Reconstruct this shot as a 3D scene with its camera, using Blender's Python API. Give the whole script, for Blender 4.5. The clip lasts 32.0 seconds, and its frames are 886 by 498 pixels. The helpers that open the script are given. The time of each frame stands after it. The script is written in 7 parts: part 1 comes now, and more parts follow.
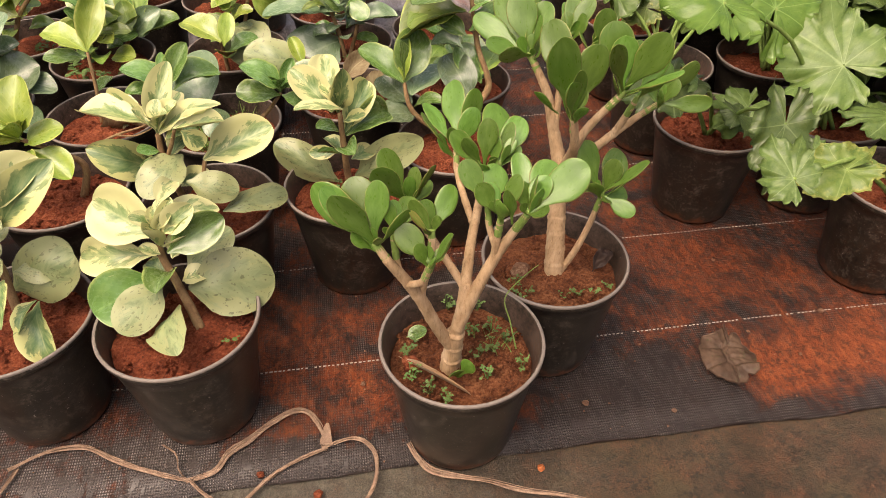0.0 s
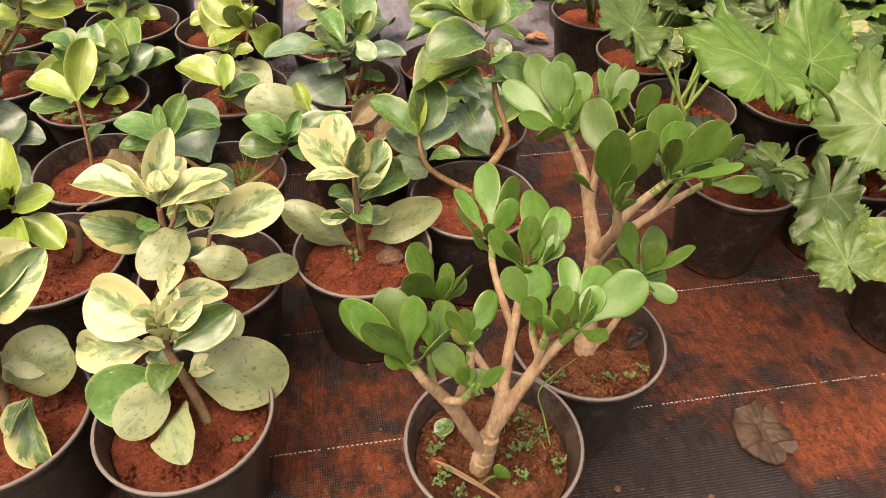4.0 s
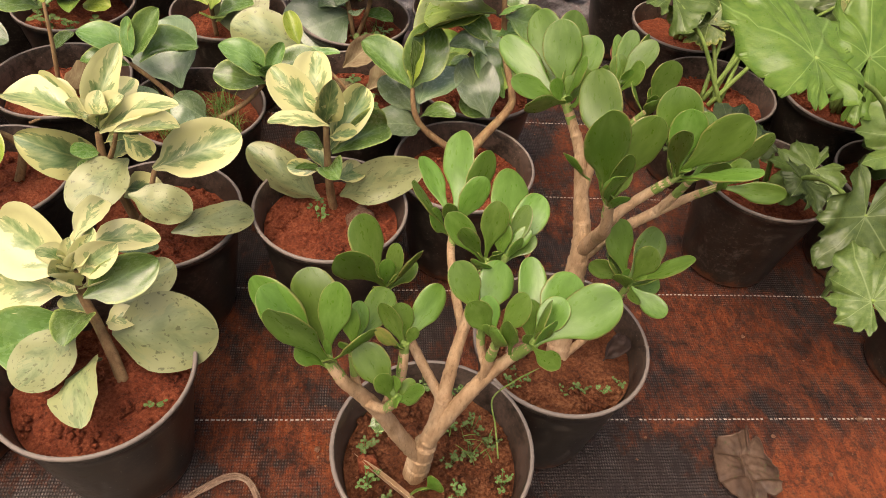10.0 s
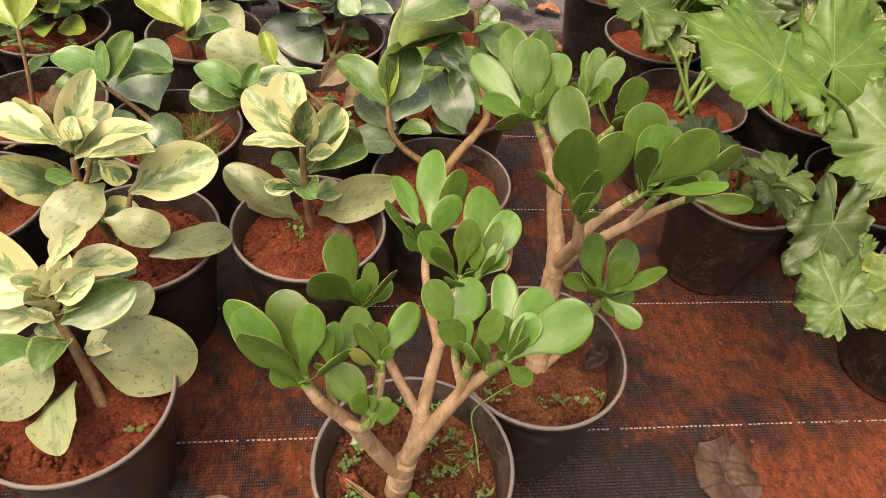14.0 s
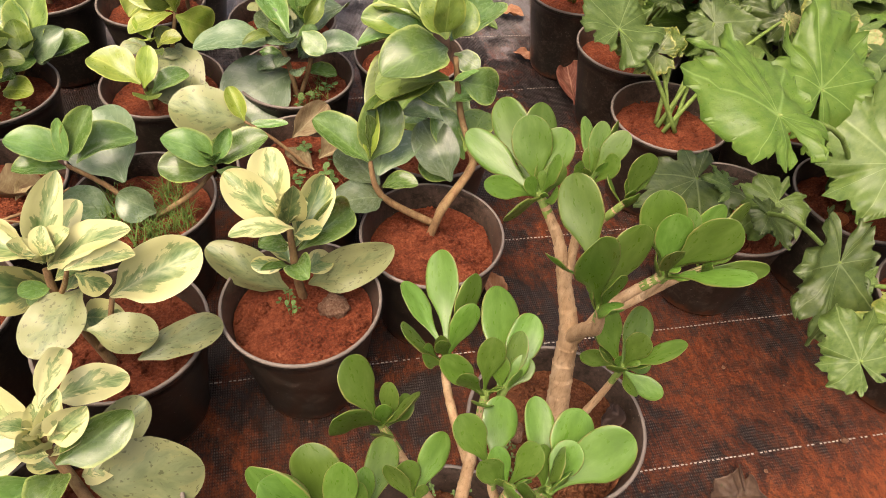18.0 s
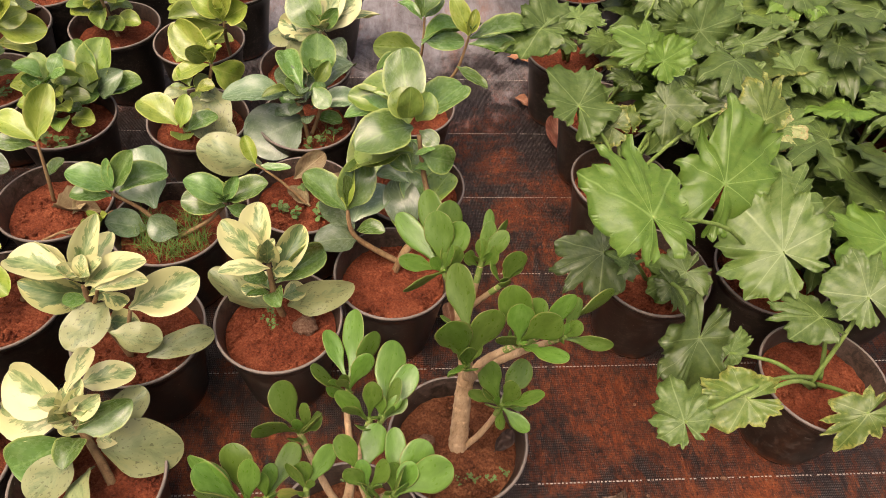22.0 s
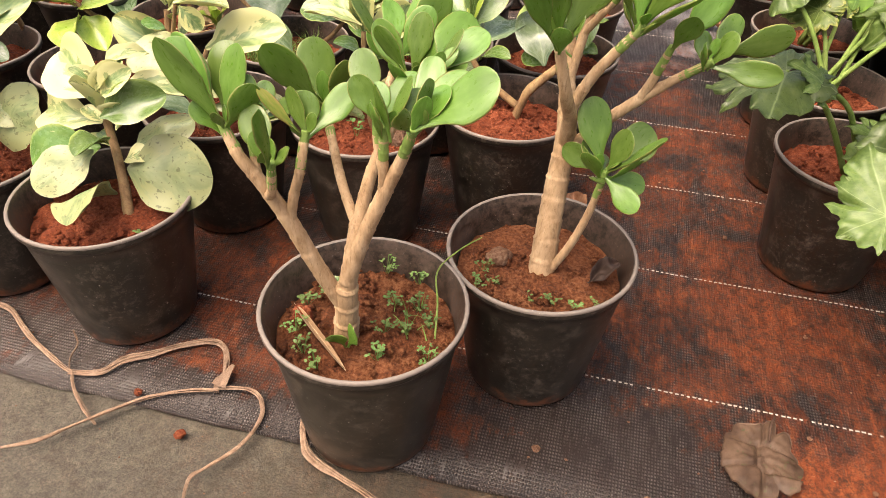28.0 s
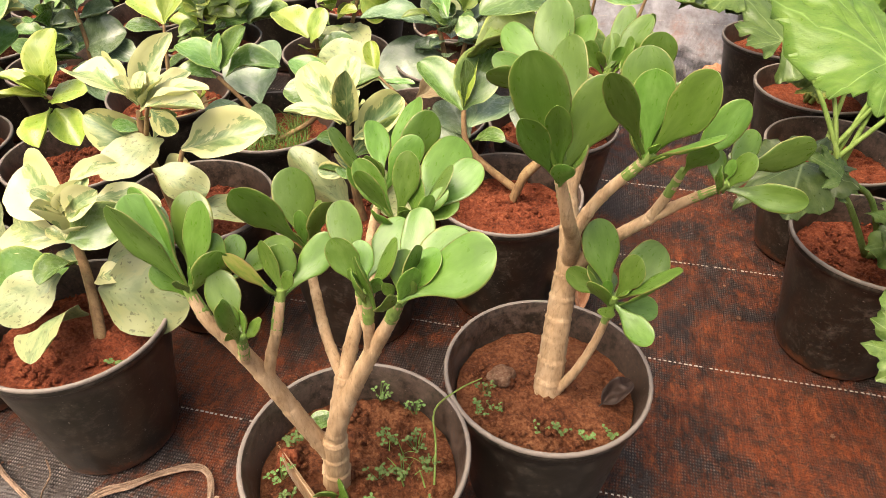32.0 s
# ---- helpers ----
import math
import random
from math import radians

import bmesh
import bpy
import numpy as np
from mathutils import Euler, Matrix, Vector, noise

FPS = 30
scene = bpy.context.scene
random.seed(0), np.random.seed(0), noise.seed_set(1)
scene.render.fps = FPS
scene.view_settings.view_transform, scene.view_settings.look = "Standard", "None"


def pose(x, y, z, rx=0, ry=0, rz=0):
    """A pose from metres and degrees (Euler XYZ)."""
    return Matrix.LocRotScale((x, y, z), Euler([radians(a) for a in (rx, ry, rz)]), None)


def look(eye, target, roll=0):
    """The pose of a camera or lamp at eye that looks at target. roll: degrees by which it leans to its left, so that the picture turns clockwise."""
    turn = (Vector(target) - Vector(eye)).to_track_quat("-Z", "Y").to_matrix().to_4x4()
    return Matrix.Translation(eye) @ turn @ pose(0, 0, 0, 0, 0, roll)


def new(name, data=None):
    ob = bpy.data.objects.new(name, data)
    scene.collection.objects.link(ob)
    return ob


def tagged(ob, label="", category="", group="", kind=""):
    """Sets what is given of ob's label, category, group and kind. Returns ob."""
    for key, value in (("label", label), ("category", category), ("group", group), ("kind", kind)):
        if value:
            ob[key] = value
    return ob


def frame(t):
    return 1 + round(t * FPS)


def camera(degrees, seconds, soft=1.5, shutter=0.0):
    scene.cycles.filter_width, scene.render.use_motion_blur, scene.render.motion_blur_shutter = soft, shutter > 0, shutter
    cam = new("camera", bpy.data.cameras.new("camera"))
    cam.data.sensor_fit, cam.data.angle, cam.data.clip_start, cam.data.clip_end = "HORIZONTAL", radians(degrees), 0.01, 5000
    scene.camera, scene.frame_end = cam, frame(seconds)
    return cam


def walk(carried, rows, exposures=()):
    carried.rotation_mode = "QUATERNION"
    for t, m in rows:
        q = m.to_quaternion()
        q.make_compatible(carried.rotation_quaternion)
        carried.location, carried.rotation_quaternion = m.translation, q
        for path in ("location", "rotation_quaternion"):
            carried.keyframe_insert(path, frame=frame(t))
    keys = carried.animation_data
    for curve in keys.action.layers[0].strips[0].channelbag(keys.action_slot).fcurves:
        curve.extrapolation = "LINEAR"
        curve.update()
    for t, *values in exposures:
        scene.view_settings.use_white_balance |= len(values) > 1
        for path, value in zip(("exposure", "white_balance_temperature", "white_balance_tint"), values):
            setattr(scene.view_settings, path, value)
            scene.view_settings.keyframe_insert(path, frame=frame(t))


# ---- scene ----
# camera and its walk
cam = camera(64.5, 32.0, soft=0.5)
PATH = [
    (0, (-0.5414, -0.6659, 0.8262), (-0.3169, 0.8162, -0.4977), 0.24),
    (0.5, (-0.5538, -0.6777, 0.7906), (-0.3363, 0.7863, -0.5546), -1.37),
    (1, (-0.5619, -0.6815, 0.7705), (-0.3419, 0.7740, -0.5834), -1.67),
    (1.5, (-0.5685, -0.6817, 0.7638), (-0.3500, 0.7777, -0.5862), -1.36),
    (2, (-0.5752, -0.6711, 0.7699), (-0.3479, 0.7843, -0.5829), -1.42),
    (2.5, (-0.5771, -0.6498, 0.7901), (-0.3356, 0.8168, -0.5481), -0.71),
    (3, (-0.5768, -0.6156, 0.8158), (-0.3117, 0.8721, -0.4943), 0.46),
    (3.5, (-0.5849, -0.5824, 0.8303), (-0.3212, 0.9035, -0.4822), 0.83),
    (4, (-0.5739, -0.5359, 0.8672), (-0.3082, 0.9254, -0.4722), 1.26),
    (4.5, (-0.5463, -0.5224, 0.8821), (-0.3014, 0.8938, -0.5087), 1.51),
    (6.5, (-0.4979, -0.4371, 0.8715), (-0.2977, 0.8859, -0.6150), 1.51),
    (7, (-0.4955, -0.4151, 0.8722), (-0.3054, 0.8942, -0.6276), 3.66),
    (7.5, (-0.4951, -0.4088, 0.8736), (-0.3217, 0.9135, -0.6169), 5.39),
    (8, (-0.4933, -0.4075, 0.8716), (-0.3304, 0.9052, -0.6285), 5.30),
    (8.5, (-0.4997, -0.4085, 0.8656), (-0.3503, 0.9078, -0.6328), 6.46),
    (9, (-0.5047, -0.4101, 0.8391), (-0.3563, 0.9244, -0.6431), 6.72),
    (9.5, (-0.5010, -0.4232, 0.8223), (-0.3117, 0.9612, -0.6086), 8.11),
    (10, (-0.4978, -0.4473, 0.8146), (-0.2976, 0.9275, -0.6241), 7.27),
    (10.5, (-0.5033, -0.4627, 0.8052), (-0.2913, 0.9194, -0.6248), 6.29),
    (11, (-0.5065, -0.4630, 0.8035), (-0.2828, 0.9126, -0.6309), 6.39),
    (11.5, (-0.5070, -0.4623, 0.8060), (-0.2949, 0.9126, -0.6309), 5.48),
    (12, (-0.5054, -0.4627, 0.8072), (-0.2920, 0.9064, -0.6350), 5.30),
    (12.5, (-0.5097, -0.4625, 0.8023), (-0.2914, 0.9013, -0.6442), 5.36),
    (13, (-0.5072, -0.4521, 0.8083), (-0.2996, 0.8954, -0.6549), 5.16),
    (13.5, (-0.5064, -0.4547, 0.8097), (-0.2839, 0.9190, -0.6268), 5.81),
    (14, (-0.4880, -0.4490, 0.8254), (-0.2499, 0.9455, -0.5883), 6.84),
    (14.5, (-0.4725, -0.4402, 0.8419), (-0.2476, 0.9631, -0.5653), 6.40),
    (16.5, (-0.4945, -0.4058, 0.8428), (-0.2808, 0.9957, -0.5679), 5.06),
    (17, (-0.5103, -0.3903, 0.8331), (-0.2984, 0.9712, -0.6165), 4.74),
    (17.5, (-0.5126, -0.3602, 0.8476), (-0.2535, 0.9787, -0.6153), 5.08),
    (18, (-0.5207, -0.3354, 0.8799), (-0.1852, 0.9839, -0.5853), 5.23),
    (18.5, (-0.5499, -0.3132, 0.9279), (-0.1834, 0.9922, -0.5423), 5.34),
    (19, (-0.5774, -0.2854, 0.9922), (-0.1771, 1.0522, -0.4397), 6.09),
    (19.5, (-0.5814, -0.2950, 1.0604), (-0.1907, 1.0610, -0.3568), 4.70),
    (20, (-0.5545, -0.3258, 1.0972), (-0.3188, 1.0624, -0.3232), 4.52),
    (20.5, (-0.4810, -0.3541, 1.1098), (-0.4028, 1.0365, -0.3255), 5.83),
    (21, (-0.4089, -0.3840, 1.1242), (-0.1964, 0.9819, -0.3212), 7.29),
    (21.5, (-0.3808, -0.4029, 1.1230), (-0.1285, 0.9024, -0.3712), 6.16),
    (22, (-0.3878, -0.4244, 1.1133), (-0.2168, 0.8737, -0.3986), 5.44),
    (22.5, (-0.4067, -0.4533, 1.1190), (-0.3536, 0.8532, -0.3943), 4.29),
    (23, (-0.4612, -0.4782, 1.1321), (-0.3826, 0.8425, -0.3677), 6.23),
    (23.5, (-0.5407, -0.5274, 1.1427), (-0.4664, 0.8090, -0.3434), 7.37),
    (24, (-0.5571, -0.5673, 1.1333), (-0.4997, 0.7850, -0.3391), 7.96),
    (24.5, (-0.4740, -0.5607, 1.0799), (-0.5555, 0.7672, -0.4135), 7.58),
    (25, (-0.3698, -0.5618, 1.0154), (-0.5924, 0.7228, -0.5012), 6.64),
    (25.5, (-0.3, -0.565, 0.911), (-0.642, 0.74, -0.565), 5.5),
    (26, (-0.275, -0.56, 0.818), (-0.629, 0.757, -0.645), 5.3),
    (26.5, (-0.271, -0.526, 0.767), (-0.609, 0.81, -0.682), 4.3),
    (28.5, (-0.249, -0.585, 0.636), (-0.603, 0.948, -0.599), 1.8),
    (29, (-0.262, -0.593, 0.64), (-0.606, 0.937, -0.6), 1.6),
    (29.5, (-0.266, -0.587, 0.641), (-0.613, 0.961, -0.576), 1.5),
    (30, (-0.268, -0.558, 0.657), (-0.619, 0.988, -0.562), 1.0),
    (30.5, (-0.273, -0.545, 0.658), (-0.647, 1.014, -0.538), 1.0),
    (31, (-0.277, -0.529, 0.667), (-0.658, 1.022, -0.537), 1.1),
    (31.5, (-0.277, -0.501, 0.686), (-0.667, 1.044, -0.523), 0.3),
    (32, (-0.274, -0.46, 0.694), (-0.635, 1.079, -0.531), 0.1),
]
EXPOSURES = [(0, 0.52, 7300, 17), (4, 0.55, 7300, 17), (8, 0.39, 7300, 17), (12, 0.39, 7300, 17), (16.5, 0.58, 7300, 17), (19, 0.51, 7300, 17), (22, 0.33, 7300, 19), (25, 0.41, 7300, 19),
             (26.5, 0.55, 7300, 17), (28.5, 1.16, 7200, 14), (32, 1.03, 7200, 11)]
walk(cam, [(t, look(eye, target, roll)) for t, eye, target, roll in PATH], EXPOSURES)

# daylight under a pale shade-house roof: soft light, strongest from above
world = bpy.data.worlds.new("world")
scene.world = world
world.use_nodes = True
wn = world.node_tree
sky = wn.nodes.new("ShaderNodeTexSky")
sky.sky_type = "NISHITA"
sky.sun_disc = False
sky.sun_elevation = radians(67)
sky.sun_rotation = radians(228)
sky.air_density = 1.0
sky.dust_density = 9.0
sky.ozone_density = 0.6
wn.links.new(sky.outputs[0], wn.nodes["Background"].inputs[0])
wn.nodes["Background"].inputs[1].default_value = 0.15
sun = new("sun", bpy.data.lights.new("sun", "SUN"))
sun.data.energy = 1.85
sun.data.angle = radians(60)
sun.data.color = (1.0, 0.95, 0.87)
sun.matrix_world = look((-0.55, -0.5, 1.75), (0, 0, 0))


# ---- materials ----
def material(name, rough=0.6, metal=0.0, spec=0.5):
    m = bpy.data.materials.new(name)
    m.use_nodes = True
    bsdf = m.node_tree.nodes["Principled BSDF"]
    bsdf.inputs["Roughness"].default_value = rough
    bsdf.inputs["Metallic"].default_value = metal
    bsdf.inputs["Specular IOR Level"].default_value = spec
    return m, m.node_tree, bsdf


def coords(nt, which="Object"):
    return nt.nodes.new("ShaderNodeTexCoord").outputs[which]


def world_place(nt):
    return nt.nodes.new("ShaderNodeNewGeometry").outputs["Position"]


def noise_of(nt, vec, scale, detail=4.0, rough=0.6, distort=0.0):
    n = nt.nodes.new("ShaderNodeTexNoise")
    n.inputs["Scale"].default_value = scale
    n.inputs["Detail"].default_value = detail
    n.inputs["Roughness"].default_value = rough
    n.inputs["Distortion"].default_value = distort
    nt.links.new(vec, n.inputs["Vector"])
    return n.outputs["Fac"]


def ramp(nt, fac, *stops):
    r = nt.nodes.new("ShaderNodeValToRGB")
    els = r.color_ramp.elements
    while len(els) < len(stops):
        els.new(0.5)
    for el, (at, col) in zip(els, stops):
        el.position = at
        el.color = (*col, 1.0) if not isinstance(col, (int, float)) else (col, col, col, 1.0)
    nt.links.new(fac, r.inputs[0])
    return r.outputs[0]


def mix(nt, fac, a, b, kind="MIX"):
    n = nt.nodes.new("ShaderNodeMix")
    n.data_type = "RGBA"
    n.blend_type = kind
    for value, slot in ((fac, n.inputs[0]), (a, n.inputs[6]), (b, n.inputs[7])):
        if isinstance(value, (int, float)):
            slot.default_value = value
        elif isinstance(value, tuple):
            slot.default_value = (*value, 1.0)
        else:
            nt.links.new(value, slot)
    return n.outputs[2]


def maths(nt, op, a, b=0.0, c=0.0, clamp=False):
    n = nt.nodes.new("ShaderNodeMath")
    n.operation = op
    n.use_clamp = clamp
    for value, slot in zip((a, b, c), n.inputs):
        if isinstance(value, (int, float)):
            slot.default_value = value
        else:
            nt.links.new(value, slot)
    return n.outputs[0]


def bump(nt, height, bsdf, strength=0.3, distance=0.002):
    b = nt.nodes.new("ShaderNodeBump")
    b.inputs["Strength"].default_value = strength
    b.inputs["Distance"].default_value = distance
    nt.links.new(height, b.inputs["Height"])
    nt.links.new(b.outputs[0], bsdf.inputs["Normal"])


def random_of(nt):
    return nt.nodes.new("ShaderNodeObjectInfo").outputs["Random"]


def blob(nt, sep, x, y, rx, ry):
    """A soft round patch on the ground, 1 in its middle."""
    dx = maths(nt, "DIVIDE", maths(nt, "SUBTRACT", sep.outputs[0], x), rx)
    dy = maths(nt, "DIVIDE", maths(nt, "SUBTRACT", sep.outputs[1], y), ry)
    d = maths(nt, "ADD", maths(nt, "MULTIPLY", dx, dx), maths(nt, "MULTIPLY", dy, dy))
    return maths(nt, "POWER", 2.718, maths(nt, "MULTIPLY", d, -1.0))


def mat_weave():
    """Black woven weed mat, wet, with red soil washed over it."""
    m, nt, bsdf = material("woven_mat", 0.5, 0.0, 0.33)
    pos = world_place(nt)
    sep = nt.nodes.new("ShaderNodeSeparateXYZ")
    nt.links.new(pos, sep.inputs[0])
    wide = noise_of(nt, pos, 6.5, 7.0, 0.7, 0.6)
    drag = nt.nodes.new("ShaderNodeMapping")
    drag.inputs["Scale"].default_value = (1, 0.22, 1)
    nt.links.new(pos, drag.inputs["Vector"])
    fine = maths(nt, "ADD", maths(nt, "MULTIPLY", noise_of(nt, pos, 55.0, 9.0, 0.8), 0.5), maths(nt, "MULTIPLY", noise_of(nt, drag.outputs[0], 150.0, 8.0, 0.8), 0.5))
    patches = None
    for x, y, rx, ry, amount in ((0.05, 0.15, 0.26, 0.13, 0.13), (0.13, -0.07, 0.12, 0.085, 0.24), (-0.05, 0.65, 0.14, 0.4, 0.06), (-0.58, -0.05, 0.13, 0.1, 0.1),
                                 (-0.45, 0.06, 0.3, 0.1, 0.06), (0.22, -0.1, 0.12, 0.05, 0.08), (0.0, -0.16, 0.5, 0.05, -0.16), (-0.2, 1.9, 1.2, 0.7, -0.3), (-0.72, -0.14, 0.25, 0.05, -0.2), (-0.17, 0.04, 0.1, 0.13, -0.13), (-0.1, -0.09, 0.09, 0.05, -0.1)):
        p = maths(nt, "MULTIPLY", blob(nt, sep, x, y, rx, ry), amount)
        patches = p if patches is None else maths(nt, "ADD", patches, p)
    soil = maths(nt, "ADD", maths(nt, "ADD", wide, patches), maths(nt, "MULTIPLY", maths(nt, "SUBTRACT", fine, 0.5), 0.95))
    soil = ramp(nt, soil, (0.47, 0.0), (0.57, 0.55), (0.70, 1.0))
    streak = nt.nodes.new("ShaderNodeMapping")
    streak.inputs["Scale"].default_value = (1, 0.3, 1)
    nt.links.new(pos, streak.inputs["Vector"])
    weave_x = nt.nodes.new("ShaderNodeTexWave")
    weave_x.inputs["Scale"].default_value = 96.0
    weave_x.inputs["Distortion"].default_value = 1.6
    weave_x.inputs["Detail Scale"].default_value = 0.6
    nt.links.new(pos, weave_x.inputs["Vector"])
    weave_y = nt.nodes.new("ShaderNodeTexWave")
    weave_y.bands_direction = "Y"
    weave_y.inputs["Scale"].default_value = 72.0
    weave_y.inputs["Distortion"].default_value = 1.6
    weave_y.inputs["Detail Scale"].default_value = 0.6
    nt.links.new(pos, weave_y.inputs["Vector"])
    thread = maths(nt, "MULTIPLY", weave_x.outputs["Fac"], weave_y.outputs["Fac"])
    thread = maths(nt, "MULTIPLY", thread, ramp(nt, noise_of(nt, streak.outputs[0], 60.0, 8.0, 0.8), (0.42, 0.03), (0.62, 1.6)), clamp=True)
    black = mix(nt, thread, (0.006, 0.005, 0.005), (0.15, 0.135, 0.125))
    black = mix(nt, maths(nt, "MULTIPLY", noise_of(nt, pos, 14.0, 5.0), 0.45), black, (0.062, 0.032, 0.022))
    earth = ramp(nt, noise_of(nt, streak.outputs[0], 70.0, 9.0, 0.8), (0.3, (0.07, 0.014, 0.004)), (0.5, (0.22, 0.050, 0.013)), (0.72, (0.39, 0.120, 0.036)))
    # sky glare on the wet far mat, painted as pale grey growing with y
    far_glare = maths(nt, "ADD", maths(nt, "MULTIPLY", sep.outputs[1], 0.75), maths(nt, "MULTIPLY", maths(nt, "SUBTRACT", wide, 0.5), 1.3))
    far_glare = ramp(nt, far_glare, (0.78, 0.0), (1.3, 0.85))
    glare_grey = mix(nt, ramp(nt, noise_of(nt, streak.outputs[0], 26.0, 8.0, 0.75), (0.36, 0.0), (0.64, 1.0)), (0.13, 0.105, 0.10), (0.31, 0.30, 0.305))
    earth = mix(nt, ramp(nt, noise_of(nt, pos, 38.0, 8.0, 0.8), (0.49, 0.0), (0.6, 0.72)), earth, (0.03, 0.012, 0.007))
    earth = mix(nt, ramp(nt, noise_of(nt, pos, 170.0, 5.0, 0.75), (0.52, 0.0), (0.62, 0.6)), earth, (0.03, 0.012, 0.007))
    earth = mix(nt, ramp(nt, noise_of(nt, pos, 260.0, 3.0, 0.6), (0.64, 0.0), (0.72, 0.7)), earth, (0.36, 0.16, 0.09))
    worn = maths(nt, "MULTIPLY", blob(nt, sep, -0.95, -0.12, 0.34, 0.10), 0.75, clamp=True)
    black = mix(nt, worn, black, mix(nt, thread, (0.06, 0.048, 0.042), (0.42, 0.36, 0.33)))
    wash = ramp(nt, maths(nt, "ADD", noise_of(nt, streak.outputs[0], 9.0, 8.0, 0.75, 0.5), maths(nt, "MULTIPLY", maths(nt, "SUBTRACT", fine, 0.5), 0.5)), (0.53, 0.0), (0.66, 0.75))
    # red soil washed through the painted glare
    glare_grey = mix(nt, wash, glare_grey, (0.25, 0.115, 0.075))
    nt.links.new(mix(nt, far_glare, mix(nt, soil, black, earth), glare_grey), bsdf.inputs["Base Color"])
    plain = maths(nt, "SUBTRACT", 1.0, far_glare)
    wet = ramp(nt, noise_of(nt, pos, 9.0, 4.0), (0.35, 0.28), (0.7, 0.6))
    nt.links.new(mix(nt, soil, wet, (0.62, 0.62, 0.62)), bsdf.inputs["Roughness"])
    relief = maths(nt, "ADD", maths(nt, "MULTIPLY", maths(nt, "MULTIPLY", thread, 0.5), maths(nt, "SUBTRACT", 1.0, maths(nt, "MULTIPLY", soil, 0.9))), maths(nt, "MULTIPLY", noise_of(nt, pos, 120.0, 8.0, 0.8), soil))
    bump(nt, maths(nt, "MULTIPLY", relief, maths(nt, "ADD", maths(nt, "MULTIPLY", plain, 0.85), 0.15)), bsdf, 1.0, 0.005)
    return m


def mat_floor():
    """Old, worn walkway floor, olive brown and damp."""
    m, nt, bsdf = material("worn_walkway", 0.5)
    pos = world_place(nt)
    a = ramp(nt, noise_of(nt, pos, 4.0, 8.0, 0.65), (0.3, (0.036, 0.023, 0.012)), (0.5, (0.082, 0.053, 0.027)), (0.72, (0.15, 0.096, 0.052)))
    b = mix(nt, ramp(nt, noise_of(nt, pos, 30.0, 9.0, 0.8), (0.46, 0.0), (0.66, 0.8)), a, (0.20, 0.078, 0.034))
    c = mix(nt, ramp(nt, noise_of(nt, pos, 190.0, 3.0, 0.6), (0.66, 0.0), (0.74, 0.8)), b, (0.2, 0.16, 0.1))
    c = mix(nt, ramp(nt, noise_of(nt, pos, 7.0, 7.0, 0.7), (0.48, 0.0), (0.62, 0.6)), c, (0.10, 0.078, 0.034))
    stain = nt.nodes.new("ShaderNodeTexVoronoi")
    stain.inputs["Scale"].default_value = 11.0
    wobble = nt.nodes.new("ShaderNodeVectorMath")
    wobble.operation = "ADD"
    nt.links.new(pos, wobble.inputs[0])
    nt.links.new(maths(nt, "MULTIPLY", noise_of(nt, pos, 45.0, 4.0), 0.05), wobble.inputs[1])
    nt.links.new(wobble.outputs[0], stain.inputs["Vector"])
    size = nt.nodes.new("ShaderNodeSeparateColor")
    nt.links.new(stain.outputs["Color"], size.inputs[0])
    ring = maths(nt, "SUBTRACT", maths(nt, "MULTIPLY", size.outputs[0], 0.2), stain.outputs["Distance"])
    c = mix(nt, ramp(nt, ring, (0.0, 0.0), (0.02, 0.45), (0.09, 0.2)), c, (0.19, 0.145, 0.095))
    c = mix(nt, ramp(nt, noise_of(nt, pos, 75.0, 8.0, 0.8), (0.40, 0.75), (0.5, 0.0)), c, (0.012, 0.010, 0.007))
    sep = nt.nodes.new("ShaderNodeSeparateXYZ")
    nt.links.new(pos, sep.inputs[0])
    dry = ramp(nt, maths(nt, "ADD", maths(nt, "MULTIPLY", sep.outputs[0], -1.0), maths(nt, "MULTIPLY", noise_of(nt, pos, 9.0, 6.0, 0.7), 0.5)), (0.45, 0.0), (0.95, 0.8))
    c = mix(nt, dry, c, mix(nt, ramp(nt, noise_of(nt, pos, 80.0, 9.0, 0.85), (0.38, 0.0), (0.62, 1.0)), (0.095, 0.083, 0.062), (0.25, 0.222, 0.172)))
    c = mix(nt, ramp(nt, noise_of(nt, pos, 420.0, 4.0, 0.8), (0.42, 0.5), (0.56, 0.0)), c, (0.03, 0.026, 0.018))
    pale = maths(nt, "ADD", blob(nt, sep, -0.951, -0.288, 0.06, 0.035), maths(nt, "MULTIPLY", maths(nt, "SUBTRACT", noise_of(nt, pos, 40.0, 6.0, 0.7), 0.5), 1.2))
    c = mix(nt, ramp(nt, pale, (0.42, 0.0), (0.60, 0.45)), c, (0.36, 0.29, 0.20))
    nt.links.new(c, bsdf.inputs["Base Color"])
    nt.links.new(ramp(nt, noise_of(nt, pos, 6.0, 4.0), (0.35, 0.45), (0.65, 0.75)), bsdf.inputs["Roughness"])
    bump(nt, noise_of(nt, pos, 90.0, 9.0, 0.8), bsdf, 1.0, 0.009)
    return m


